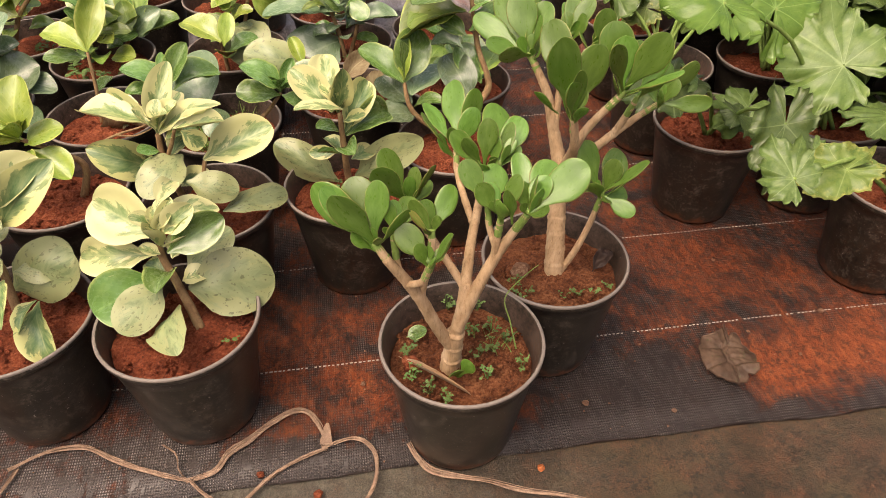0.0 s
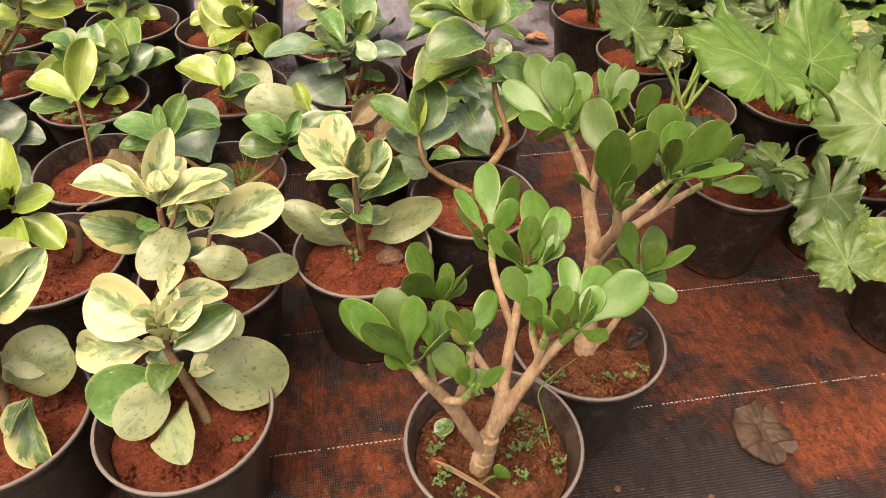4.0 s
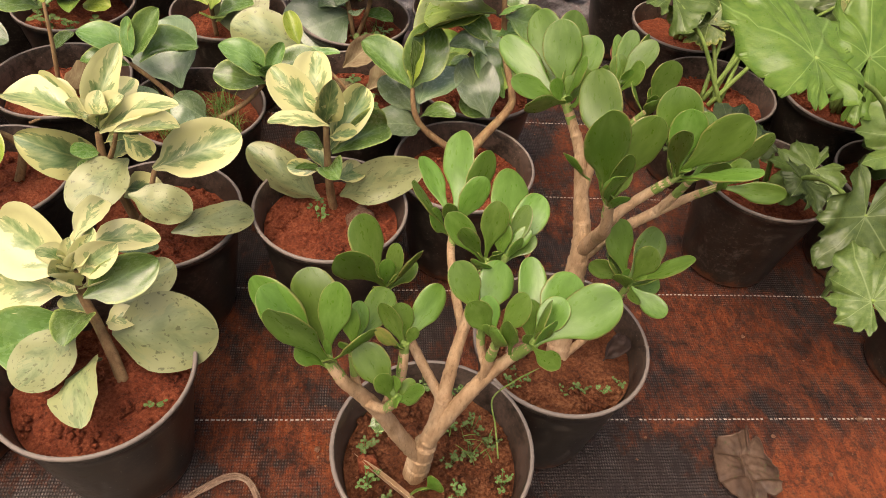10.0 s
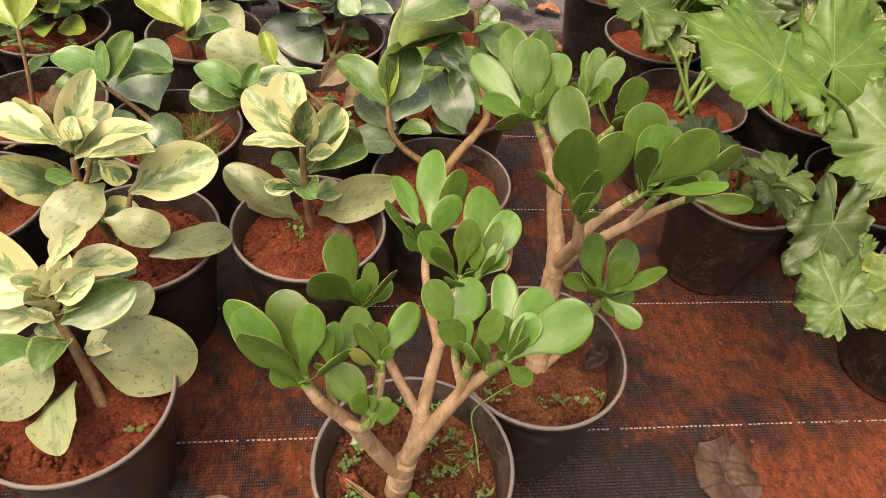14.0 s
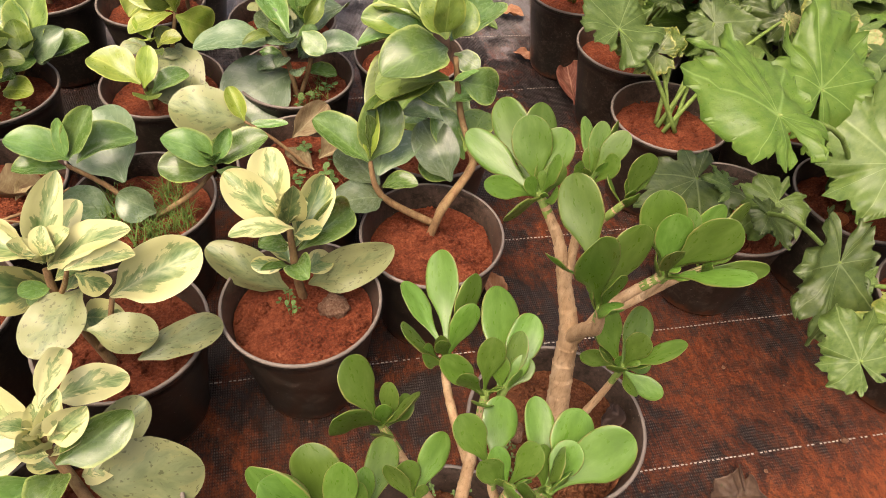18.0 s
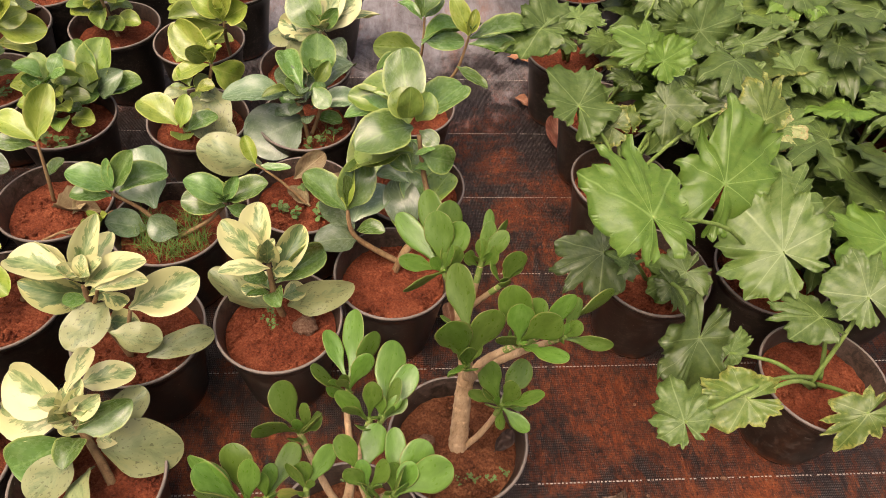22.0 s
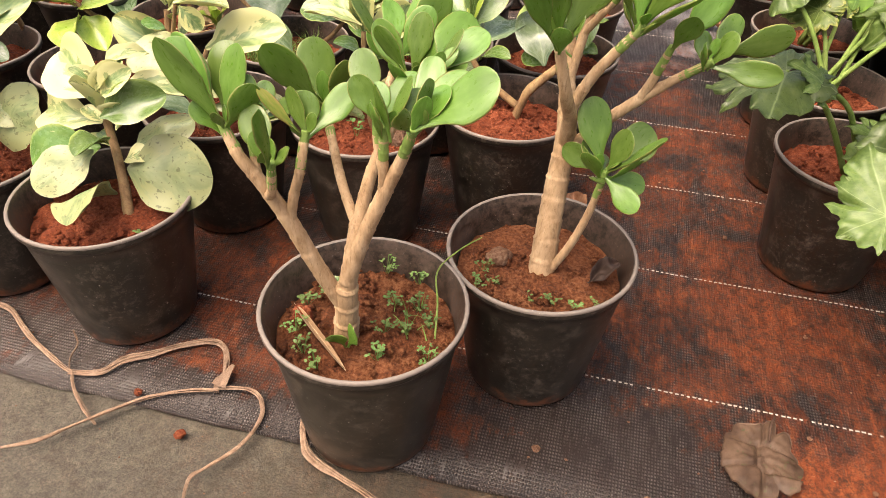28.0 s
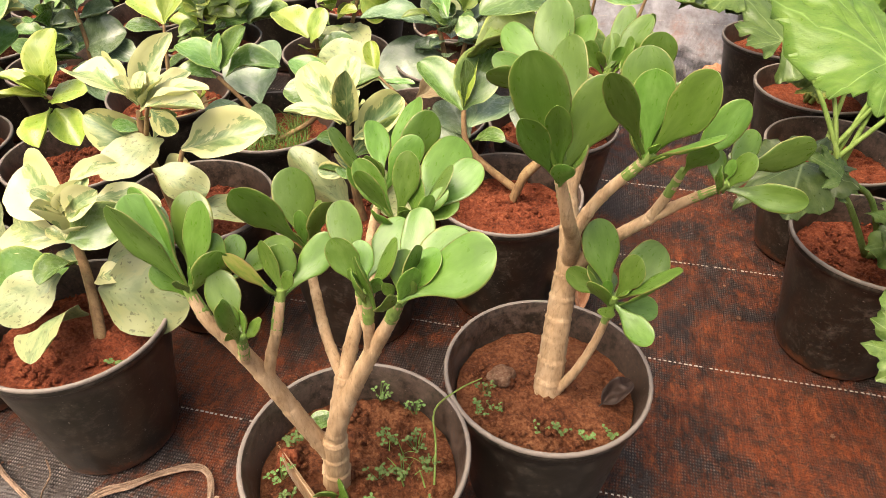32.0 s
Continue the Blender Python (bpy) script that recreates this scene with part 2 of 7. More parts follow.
def mat_pot(name, dust):
    m, nt, bsdf = material(name, 0.36, 0.0, 0.5)
    pos = coords(nt)
    seed = nt.nodes.new("ShaderNodeVectorMath")
    nt.links.new(pos, seed.inputs[0])
    nt.links.new(random_of(nt), seed.inputs[1])
    base = ramp(nt, noise_of(nt, seed.outputs[0], 16.0, 6.0, 0.7), (0.3, (0.010, 0.0085, 0.0065)), (0.7, (0.030, 0.0235, 0.017)))
    spots = maths(nt, "ADD", maths(nt, "MULTIPLY", noise_of(nt, seed.outputs[0], 42.0, 6.0, 0.75, 0.8), 0.6), maths(nt, "MULTIPLY", noise_of(nt, seed.outputs[0], 170.0, 4.0, 0.7), 0.4))
    dirt = ramp(nt, spots, (0.56 - dust, 0.0), (0.78 - dust, 0.7 if dust < 0.1 else 0.8))
    tint = mix(nt, dirt, base, (0.17, 0.135, 0.105) if dust < 0.1 else (0.15, 0.10, 0.075) if dust < 0.2 else (0.22, 0.18, 0.15))
    tint = mix(nt, ramp(nt, noise_of(nt, seed.outputs[0], 310.0, 2.0, 0.5), (0.70, 0.0), (0.76, 0.6)), tint, (0.34, 0.31, 0.27))
    height = nt.nodes.new("ShaderNodeSeparateXYZ")
    nt.links.new(pos, height.inputs[0])
    splash = maths(nt, "SUBTRACT", maths(nt, "MULTIPLY", noise_of(nt, seed.outputs[0], 55.0, 6.0, 0.75), 0.075), height.outputs[2])
    mud = ramp(nt, splash, (0.018, 0.0), (0.030, 0.8))
    nt.links.new(mix(nt, mud, tint, (0.15, 0.05, 0.022)), bsdf.inputs["Base Color"])
    nt.links.new(ramp(nt, dirt, (0.0, 0.3), (1.0, 0.7)), bsdf.inputs["Roughness"])
    bump(nt, noise_of(nt, seed.outputs[0], 90.0, 5.0), bsdf, 0.15, 0.001)
    return m


def mat_soil(name, dark, mid, light):
    m, nt, bsdf = material(name, 0.9, 0.0, 0.2)
    pos = world_place(nt)
    big = noise_of(nt, pos, 22.0, 8.0, 0.7)
    grain = noise_of(nt, pos, 260.0, 4.0, 0.7)
    fac = maths(nt, "ADD", maths(nt, "MULTIPLY", big, 0.5), maths(nt, "MULTIPLY", grain, 0.5))
    nt.links.new(ramp(nt, fac, (0.34, dark), (0.5, mid), (0.68, light)), bsdf.inputs["Base Color"])
    bump(nt, maths(nt, "ADD", noise_of(nt, pos, 110.0, 6.0, 0.75), maths(nt, "MULTIPLY", grain, 0.3)), bsdf, 1.0, 0.01)
    return m


WEAVE = mat_weave()
FLOOR = mat_floor()
POT = mat_pot("black_plastic", 0.06)
POT_INNER = mat_pot("dusty_plastic", 0.15)
POT_LIP = mat_pot("pale_rim_plastic", 0.45)
SOIL = mat_soil("red_soil", (0.06, 0.014, 0.006), (0.235, 0.056, 0.023), (0.45, 0.145, 0.066))
SOIL_BROWN = mat_soil("brown_soil", (0.035, 0.011, 0.006), (0.18, 0.060, 0.024), (0.37, 0.165, 0.075))
m, nt, bsdf = material("white_stitching", 0.7)
bsdf.inputs["Base Color"].default_value = (0.36, 0.32, 0.27, 1)
STITCH = m


# ---- mesh helpers ----
def link_mesh(name, bm_or_mesh, mat, parent=None, label="", smooth=True):
    if isinstance(bm_or_mesh, bmesh.types.BMesh):
        me = bpy.data.meshes.new(name)
        for f in bm_or_mesh.faces:
            f.smooth = smooth
        bm_or_mesh.to_mesh(me)
        bm_or_mesh.free()
        me.materials.append(mat)
    else:
        me = bm_or_mesh
    ob = new(name, me)
    if parent is not None:
        ob.parent = parent
    if label:
        tagged(ob, label)
    return ob


def mesh_of(name, verts, faces, mat, smooth=True, uvs=None):
    me = bpy.data.meshes.new(name)
    me.from_pydata(verts, [], faces)
    me.materials.append(mat)
    me.polygons.foreach_set("use_smooth", [smooth] * len(me.polygons))
    if uvs is not None:
        layer = me.uv_layers.new(name="leaf")
        for loop in me.loops:
            layer.data[loop.index].uv = uvs[loop.vertex_index]
    me.update()
    return me


def lathe(name, profile, mat, steps=48, caps=False):
    verts, faces = [], []
    for r, z in profile:
        for k in range(steps):
            a = 2 * math.pi * k / steps
            verts.append((r * math.cos(a), r * math.sin(a), z))
    for i in range(len(profile) - 1):
        for k in range(steps):
            k2 = (k + 1) % steps
            faces.append((i * steps + k, i * steps + k2, (i + 1) * steps + k2, (i + 1) * steps + k))
    if caps:
        faces.append(tuple(reversed(range(steps))))
        n = (len(profile) - 1) * steps
        faces.append(tuple(range(n, n + steps)))
    return mesh_of(name, verts, faces, mat)


def tube_mesh(name, points, radii, mat, sides=8, knots=0.0):
    """A tapered, rounded stem along points; with knots, it swells in rings at each point."""
    pts = [Vector(p) for p in points]
    fine, rad = [], []
    n, gone = len(pts), 0.0
    steps = 22 if knots > 0.08 else 5
    for i in range(n - 1):
        p0, p1, p2, p3 = pts[max(i - 1, 0)], pts[i], pts[i + 1], pts[min(i + 2, n - 1)]
        for k in range(steps + (i == n - 2)):
            t = k / steps
            q = 0.5 * ((2 * p1) + (p2 - p0) * t + (2 * p0 - 5 * p1 + 4 * p2 - p3) * t * t + (3 * p1 - p0 - 3 * p2 + p3) * t ** 3)
            if fine:
                gone += (q - fine[-1]).length
            fine.append(q)
            r = radii[i] + (radii[i + 1] - radii[i]) * t
            if knots > 0.08:
                ring = (gone + radii[0]) % 0.023 - 0.0115
                r *= 1 + 1.0 * knots * math.exp(-(ring / 0.0013) ** 2) - 0.05 * math.exp(-((ring - 0.0035) / 0.003) ** 2)
            elif knots and k == 0 and i > 0:
                r *= 1 + knots
            rad.append(r)
    verts, faces = [], []
    side = Vector((1, 0, 0))
    for i, q in enumerate(fine):
        d = (fine[min(i + 1, len(fine) - 1)] - fine[max(i - 1, 0)]).normalized()
        side = (side - d * side.dot(d))
        side = side.normalized() if side.length > 1e-4 else d.orthogonal().normalized()
        up = d.cross(side)
        for k in range(sides):
            a = 2 * math.pi * k / sides
            verts.append(q + (side * math.cos(a) + up * math.sin(a)) * rad[i])
    for i in range(len(fine) - 1):
        for k in range(sides):
            k2 = (k + 1) % sides
            faces.append((i * sides + k, i * sides + k2, (i + 1) * sides + k2, (i + 1) * sides + k))
    faces.append(tuple(reversed(range(sides))))
    m0 = (len(fine) - 1) * sides
    faces.append(tuple(range(m0, m0 + sides)))
    return mesh_of(name, [tuple(v) for v in verts], faces, mat)


# ---- ground ----
def sheet(name, x0, x1, y0, y1, z, mat, nx, ny, wave=0.0, edge=0.0, thick=0.0):
    verts, faces = [], []
    for j in range(ny + 1):
        for i in range(nx + 1):
            x, y = x0 + (x1 - x0) * i / nx, y0 + (y1 - y0) * j / ny
            h = wave * (noise.noise(Vector((x * 3.1, y * 3.1, 0.3))) + 0.4 * noise.noise(Vector((x * 11, y * 11, 2.0))))
            if edge and j == 0:
                y += edge * noise.noise(Vector((x * 5.0, 0, 7.0))) + 0.35 * edge * noise.noise(Vector((x * 23.0, 0, 3.0)))
                h += 0.002
            verts.append((x, y, z + h))
    for j in range(ny):
        for i in range(nx):
            a = j * (nx + 1) + i
            faces.append((a, a + 1, a + nx + 2, a + nx + 1))
    if thick:
        n = len(verts)
        for i in range(nx + 1):
            verts.append((verts[i][0], verts[i][1], verts[i][2] - thick))
        for i in range(nx):
            faces.append((i + 1, i, n + i, n + i + 1))
    return mesh_of(name, verts, faces, mat)


ground = tagged(new("ground", sheet("ground", -400, 400, -400, 400, -0.006, FLOOR, 8, 8)), "olive brown worn walkway floor, damp and dirty", "ground", kind="structure")
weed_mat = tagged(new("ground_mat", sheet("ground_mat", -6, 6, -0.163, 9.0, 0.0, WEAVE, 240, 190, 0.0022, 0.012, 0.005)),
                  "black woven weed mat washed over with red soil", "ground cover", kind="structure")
for row in range(10):
    y = 0.022 + 0.2205 * row
    if row == 6:
        continue
    verts, faces = [], []
    x = -2.3
    while x < 2.3:
        w = 0.0042 * random.uniform(0.7, 1.2)
        if random.random() > 0.06:
            h = 0.0022 * (noise.noise(Vector((x * 3.1, y * 3.1, 0.3))) + 0.4 * noise.noise(Vector((x * 11, y * 11, 2.0)))) + 0.0003
            n = len(verts)
            yy = y + random.uniform(-0.0003, 0.0003)
            d = 0.0011
            verts += [(x, yy - d, h), (x + w, yy - d, h), (x + w, yy + d, h), (x, yy + d, h), (x + w * 0.2, yy - d * 0.4, h + 0.0009), (x + w * 0.8, yy - d * 0.4, h + 0.0009), (x + w * 0.8, yy + d * 0.4, h + 0.0009), (x + w * 0.2, yy + d * 0.4, h + 0.0009)]
            faces += [(n + 4, n + 5, n + 6, n + 7), (n, n + 1, n + 5, n + 4), (n + 1, n + 2, n + 6, n + 5), (n + 2, n + 3, n + 7, n + 6), (n + 3, n, n + 4, n + 7)]
        x += 0.0066
    line = new("stitching", mesh_of("stitching", verts, faces, STITCH))
    line.parent = weed_mat
    tagged(line, "dashed white thread woven into the mat")

# ---- pots ----
POT_MESH = lathe("pot", [(0.0, 0.004), (0.068, 0.004), (0.070, 0.006), (0.0715, 0.012), (0.092, 0.15), (0.0945, 0.168), (0.0985, 0.171), (0.1005, 0.175), (0.1005, 0.1805), (0.0995, 0.1822)], POT)
LIP_MESH = lathe("rim", [(0.1008, 0.1795), (0.1012, 0.1815), (0.1002, 0.1832), (0.0985, 0.1835), (0.0970, 0.1825)], POT_LIP)
INNER_MESH = lathe("inner_wall", [(0.0975, 0.1827), (0.0962, 0.1805), (0.0945, 0.172), (0.0905, 0.155), (0.088, 0.13)], POT_INNER)


def soil_mesh(name, mat, seed, lift=0.0, rough=1.0):
    rings, steps = 22, 64
    verts, faces = [(0, 0, 0.152 + lift)], []
    for i in range(1, rings + 1):
        r = 0.0882 * i / rings
        for k in range(steps):
            a = 2 * math.pi * k / steps
            x, y = r * math.cos(a), r * math.sin(a)
            h = 0.152 + lift - 0.006 * (i / rings) ** 3
            h += rough * (0.006 * noise.noise(Vector((x * 22, y * 22, seed))) + 0.0045 * noise.noise(Vector((x * 70, y * 70, seed + 3))) + 0.0035 * noise.noise(Vector((x * 180, y * 180, seed + 5))))
            verts.append((x, y, h))
    for k in range(steps):
        faces.append((0, 1 + k, 1 + (k + 1) % steps))
    for i in range(rings - 1):
        for k in range(steps):
            k2 = (k + 1) % steps
            a, b = 1 + i * steps, 1 + (i + 1) * steps
            faces.append((a + k, b + k, b + k2, a + k2))
    return mesh_of(name, verts, faces, mat)


SOILS = [soil_mesh("soil", SOIL, 1.7 * k) for k in range(5)]
SOIL_B = soil_mesh("soil", SOIL_BROWN, 21.0)


def potted(name, label, x, y, turn=0.0, tilt=(0.0, 0.0), soil=None, group="", category="potted plant"):
    thing = new(name)
    thing.empty_display_size = 0.05
    thing.matrix_basis = pose(x, y, 0.0, tilt[0], tilt[1], turn)
    tagged(thing, label, category, group)
    pot = link_mesh("pot", POT_MESH, POT, thing, "black plastic nursery pot, dusty")
    link_mesh("rim", LIP_MESH, POT_LIP, pot, "pale dusty rolled rim")
    link_mesh("inner_wall", INNER_MESH, POT_INNER, pot, "dark inside wall with soil dust")
    part_soil = link_mesh("soil", soil or SOILS[int(abs(x * 37 + y * 61) * 10) % 5], SOIL, thing)
    part_soil.rotation_euler = (0, 0, x * 9 + y * 5)
    if y < 0.7 and x < 0.35:
        crumbs(thing, int(x * 1000 + y * 77), 320 if y < 0.4 else 170, 0.6, SOIL_BROWN if soil else SOIL)
    return thing


# ---- leaf and stem materials ----
def split_uv(nt):
    uv = nt.nodes.new("ShaderNodeUVMap")
    uv.uv_map = "leaf"
    sep = nt.nodes.new("ShaderNodeSeparateXYZ")
    nt.links.new(uv.outputs[0], sep.inputs[0])
    across = maths(nt, "ABSOLUTE", maths(nt, "SUBTRACT", maths(nt, "MULTIPLY", sep.outputs[1], 2.0), 1.0))
    return uv.outputs[0], sep.outputs[0], sep.outputs[1], across


def leaf_surface(nt, bsdf, color, glow=0.22):
    """Leaf colour on a thin blade that lets some light through."""
    nt.links.new(color, bsdf.inputs["Base Color"])
    thin = nt.nodes.new("ShaderNodeBsdfTranslucent")
    nt.links.new(mix(nt, 0.25, color, (0.75, 0.85, 0.15), "MULTIPLY"), thin.inputs[0])
    both = nt.nodes.new("ShaderNodeMixShader")
    both.inputs[0].default_value = glow
    nt.links.new(bsdf.outputs[0], both.inputs[1])
    nt.links.new(thin.outputs[0], both.inputs[2])
    nt.links.new(both.outputs[0], nt.nodes["Material Output"].inputs["Surface"])


def seeded(nt, vec, scale=(1, 1, 1)):
    """Leaf coordinates, stretched, and shifted from leaf to leaf."""
    m = nt.nodes.new("ShaderNodeMapping")
    m.inputs["Scale"].default_value = scale
    nt.links.new(vec, m.inputs["Vector"])
    comb = nt.nodes.new("ShaderNodeCombineXYZ")
    shift = maths(nt, "MULTIPLY", random_of(nt), 57.0)
    for slot in comb.inputs:
        nt.links.new(shift, slot)
    nt.links.new(comb.outputs[0], m.inputs["Location"])
    return m.outputs[0]


def mat_leaf(name, deep, mid, pale, edge=None, edge_at=0.9, rough=0.29, glow=0.22, rib=0.35, specks=0.0):
    m, nt, bsdf = material(name, rough, 0.0, 0.8 if rough < 0.5 else 0.25)
    uv, along, v, across = split_uv(nt)
    vec = seeded(nt, uv, (2.2, 2.2, 1))
    tone = ramp(nt, noise_of(nt, vec, 1.6, 5.0, 0.6), (0.3, deep), (0.52, mid), (0.75, pale))
    shade = maths(nt, "ADD", 0.72, maths(nt, "MULTIPLY", random_of(nt), 0.5))
    hsv = nt.nodes.new("ShaderNodeHueSaturation")
    nt.links.new(tone, hsv.inputs["Color"])
    nt.links.new(shade, hsv.inputs["Value"])
    nt.links.new(maths(nt, "ADD", 0.485, maths(nt, "MULTIPLY", random_of(nt), 0.025)), hsv.inputs["Hue"])
    color = hsv.outputs[0]
    if rib:
        line = ramp(nt, across, (0.0, rib), (0.07, 0.0))
        side = nt.nodes.new("ShaderNodeTexWave")
        side.inputs["Scale"].default_value = 2.4
        side.inputs["Distortion"].default_value = 1.2
        lean = nt.nodes.new("ShaderNodeCombineXYZ")
        nt.links.new(maths(nt, "SUBTRACT", along, maths(nt, "MULTIPLY", across, 0.45)), lean.inputs[0])
        nt.links.new(lean.outputs[0], side.inputs["Vector"])
        veins = maths(nt, "MULTIPLY", ramp(nt, side.outputs["Fac"], (0.86, 0.0), (1.0, 0.3)), rib)
        color = mix(nt, maths(nt, "ADD", line, veins, clamp=True), color, tuple(min(1, c * 1.5 + 0.05) for c in pale))
    if edge:
        wob = maths(nt, "ADD", across, maths(nt, "MULTIPLY", maths(nt, "SUBTRACT", noise_of(nt, vec, 5.0, 4.0), 0.5), 0.25))
        color = mix(nt, ramp(nt, wob, (edge_at - 0.06, 0.0), (min(edge_at + 0.05, 1.0), 1.0)), color, edge)
    if specks:
        color = mix(nt, ramp(nt, noise_of(nt, seeded(nt, uv, (9, 7, 1)), 2.0, 3.0, 0.6), (0.6, 0.0), (0.7, specks)), color, (0.06, 0.06, 0.025))
    nt.links.new(ramp(nt, noise_of(nt, vec, 4.0, 3.0), (0.3, rough - 0.06), (0.7, rough + 0.14)), bsdf.inputs["Roughness"])
    bump(nt, noise_of(nt, vec, 7.0, 4.0, 0.65), bsdf, 0.12, 0.0015)
    leaf_surface(nt, bsdf, color, glow)
    return m


def mat_variegated(name, cream, greens, amount, specks=0.0):
    """Cream blade with feathered green patches along the midrib."""
    m, nt, bsdf = material(name, 0.36, 0.0, 0.65)
    uv, along, v, across = split_uv(nt)
    lean = nt.nodes.new("ShaderNodeCombineXYZ")
    nt.links.new(maths(nt, "SUBTRACT", along, maths(nt, "MULTIPLY", across, 0.35)), lean.inputs[0])
    nt.links.new(v, lean.inputs[1])
    vec = seeded(nt, lean.outputs[0], (3.6, 2.4, 1))
    vec2 = seeded(nt, uv, (2, 2, 1))
    patch = maths(nt, "SUBTRACT", noise_of(nt, vec, 1.3, 5.0, 0.62), maths(nt, "MULTIPLY", maths(nt, "POWER", across, 1.3), 0.42))
    patch = maths(nt, "ADD", patch, maths(nt, "MULTIPLY", maths(nt, "SUBTRACT", random_of(nt), 0.5), 0.1))
    zone = ramp(nt, patch, (0.50 - amount, 0.0), (0.53 - amount, 0.75), (0.66 - amount, 1.0))
    green = ramp(nt, noise_of(nt, vec, 2.4, 4.0), (0.35, greens[0]), (0.5, greens[1]), (0.68, greens[2]))
    pale = ramp(nt, noise_of(nt, vec2, 1.5, 4.0), (0.3, cream), (0.8, tuple(c * 0.86 for c in cream)))
    color = mix(nt, zone, pale, green)
    if specks:
        color = mix(nt, ramp(nt, noise_of(nt, seeded(nt, uv, (8, 7, 1)), 2.0, 2.5, 0.55), (0.60, 0.0), (0.66, specks)), color, (0.08, 0.085, 0.03))
    color = mix(nt, ramp(nt, across, (0.0, 0.3), (0.06, 0.0)), color, cream)
    nt.links.new(ramp(nt, noise_of(nt, vec2, 4.0, 3.0), (0.3, 0.3), (0.7, 0.48)), bsdf.inputs["Roughness"])
    bump(nt, noise_of(nt, vec2, 6.0, 4.0, 0.65), bsdf, 0.14, 0.0015)
    leaf_surface(nt, bsdf, color, 0.2)
    return m


def mat_lobed(name, deep, mid, pale, edge=None, brown=0.0):
    m, nt, bsdf = material(name, 0.42, 0.0, 0.55)
    uv, phase, r, _ = split_uv(nt)
    vec = seeded(nt, coords(nt), (9, 9, 9))
    tone = ramp(nt, noise_of(nt, vec, 1.2, 5.0, 0.6), (0.3, deep), (0.5, mid), (0.75, pale))
    hsv = nt.nodes.new("ShaderNodeHueSaturation")
    nt.links.new(tone, hsv.inputs["Color"])
    nt.links.new(maths(nt, "ADD", 0.75, maths(nt, "MULTIPLY", random_of(nt), 0.45)), hsv.inputs["Value"])
    color = hsv.outputs[0]
    off = maths(nt, "MULTIPLY", maths(nt, "ABSOLUTE", maths(nt, "SUBTRACT", phase, 0.5)), r)
    color = mix(nt, ramp(nt, off, (0.0, 0.55), (0.014, 0.0)), color, tuple(min(1, c * 1.5 + 0.08) for c in pale))
    if edge:
        wob = maths(nt, "ADD", r, maths(nt, "MULTIPLY", maths(nt, "SUBTRACT", noise_of(nt, vec, 1.5, 4.0), 0.5), 0.8))
        color = mix(nt, ramp(nt, wob, (0.80, 0.0), (1.0, 0.7)), color, edge)
    if brown:
        color = mix(nt, ramp(nt, noise_of(nt, vec, 2.3, 4.0), (0.58, 0.0), (0.66, brown)), color, (0.42, 0.2, 0.08))
    nt.links.new(ramp(nt, noise_of(nt, vec, 3.0, 3.0), (0.3, 0.26), (0.7, 0.46)), bsdf.inputs["Roughness"])
    bump(nt, noise_of(nt, vec, 4.0, 4.0), bsdf, 0.25, 0.002)
    leaf_surface(nt, bsdf, color, 0.28)
    return m


def mat_bark(name, a, b, c, scale=60.0):
    m, nt, bsdf = material(name, 0.75, 0.0, 0.3)
    vec = coords(nt)
    stretch = nt.nodes.new("ShaderNodeMapping")
    stretch.inputs["Scale"].default_value = (1, 1, 0.35)
    nt.links.new(vec, stretch.inputs["Vector"])
    tone = noise_of(nt, stretch.outputs[0], scale, 6.0, 0.7)
    skin = ramp(nt, tone, (0.3, a), (0.5, b), (0.72, c))
    thin = nt.nodes.new("ShaderNodeMapping")
    thin.inputs["Scale"].default_value = (1, 1, 0.12)
    nt.links.new(vec, thin.inputs["Vector"])
    crack = noise_of(nt, thin.outputs[0], scale * 6, 5.0, 0.75)
    skin = mix(nt, ramp(nt, crack, (0.34, 0.5), (0.46, 0.0)), skin, tuple(e * 0.45 for e in a))
    nt.links.new(skin, bsdf.inputs["Base Color"])
    bump(nt, maths(nt, "ADD", crack, noise_of(nt, stretch.outputs[0], scale * 3, 5.0, 0.7)), bsdf, 0.6, 0.0015)
    return m


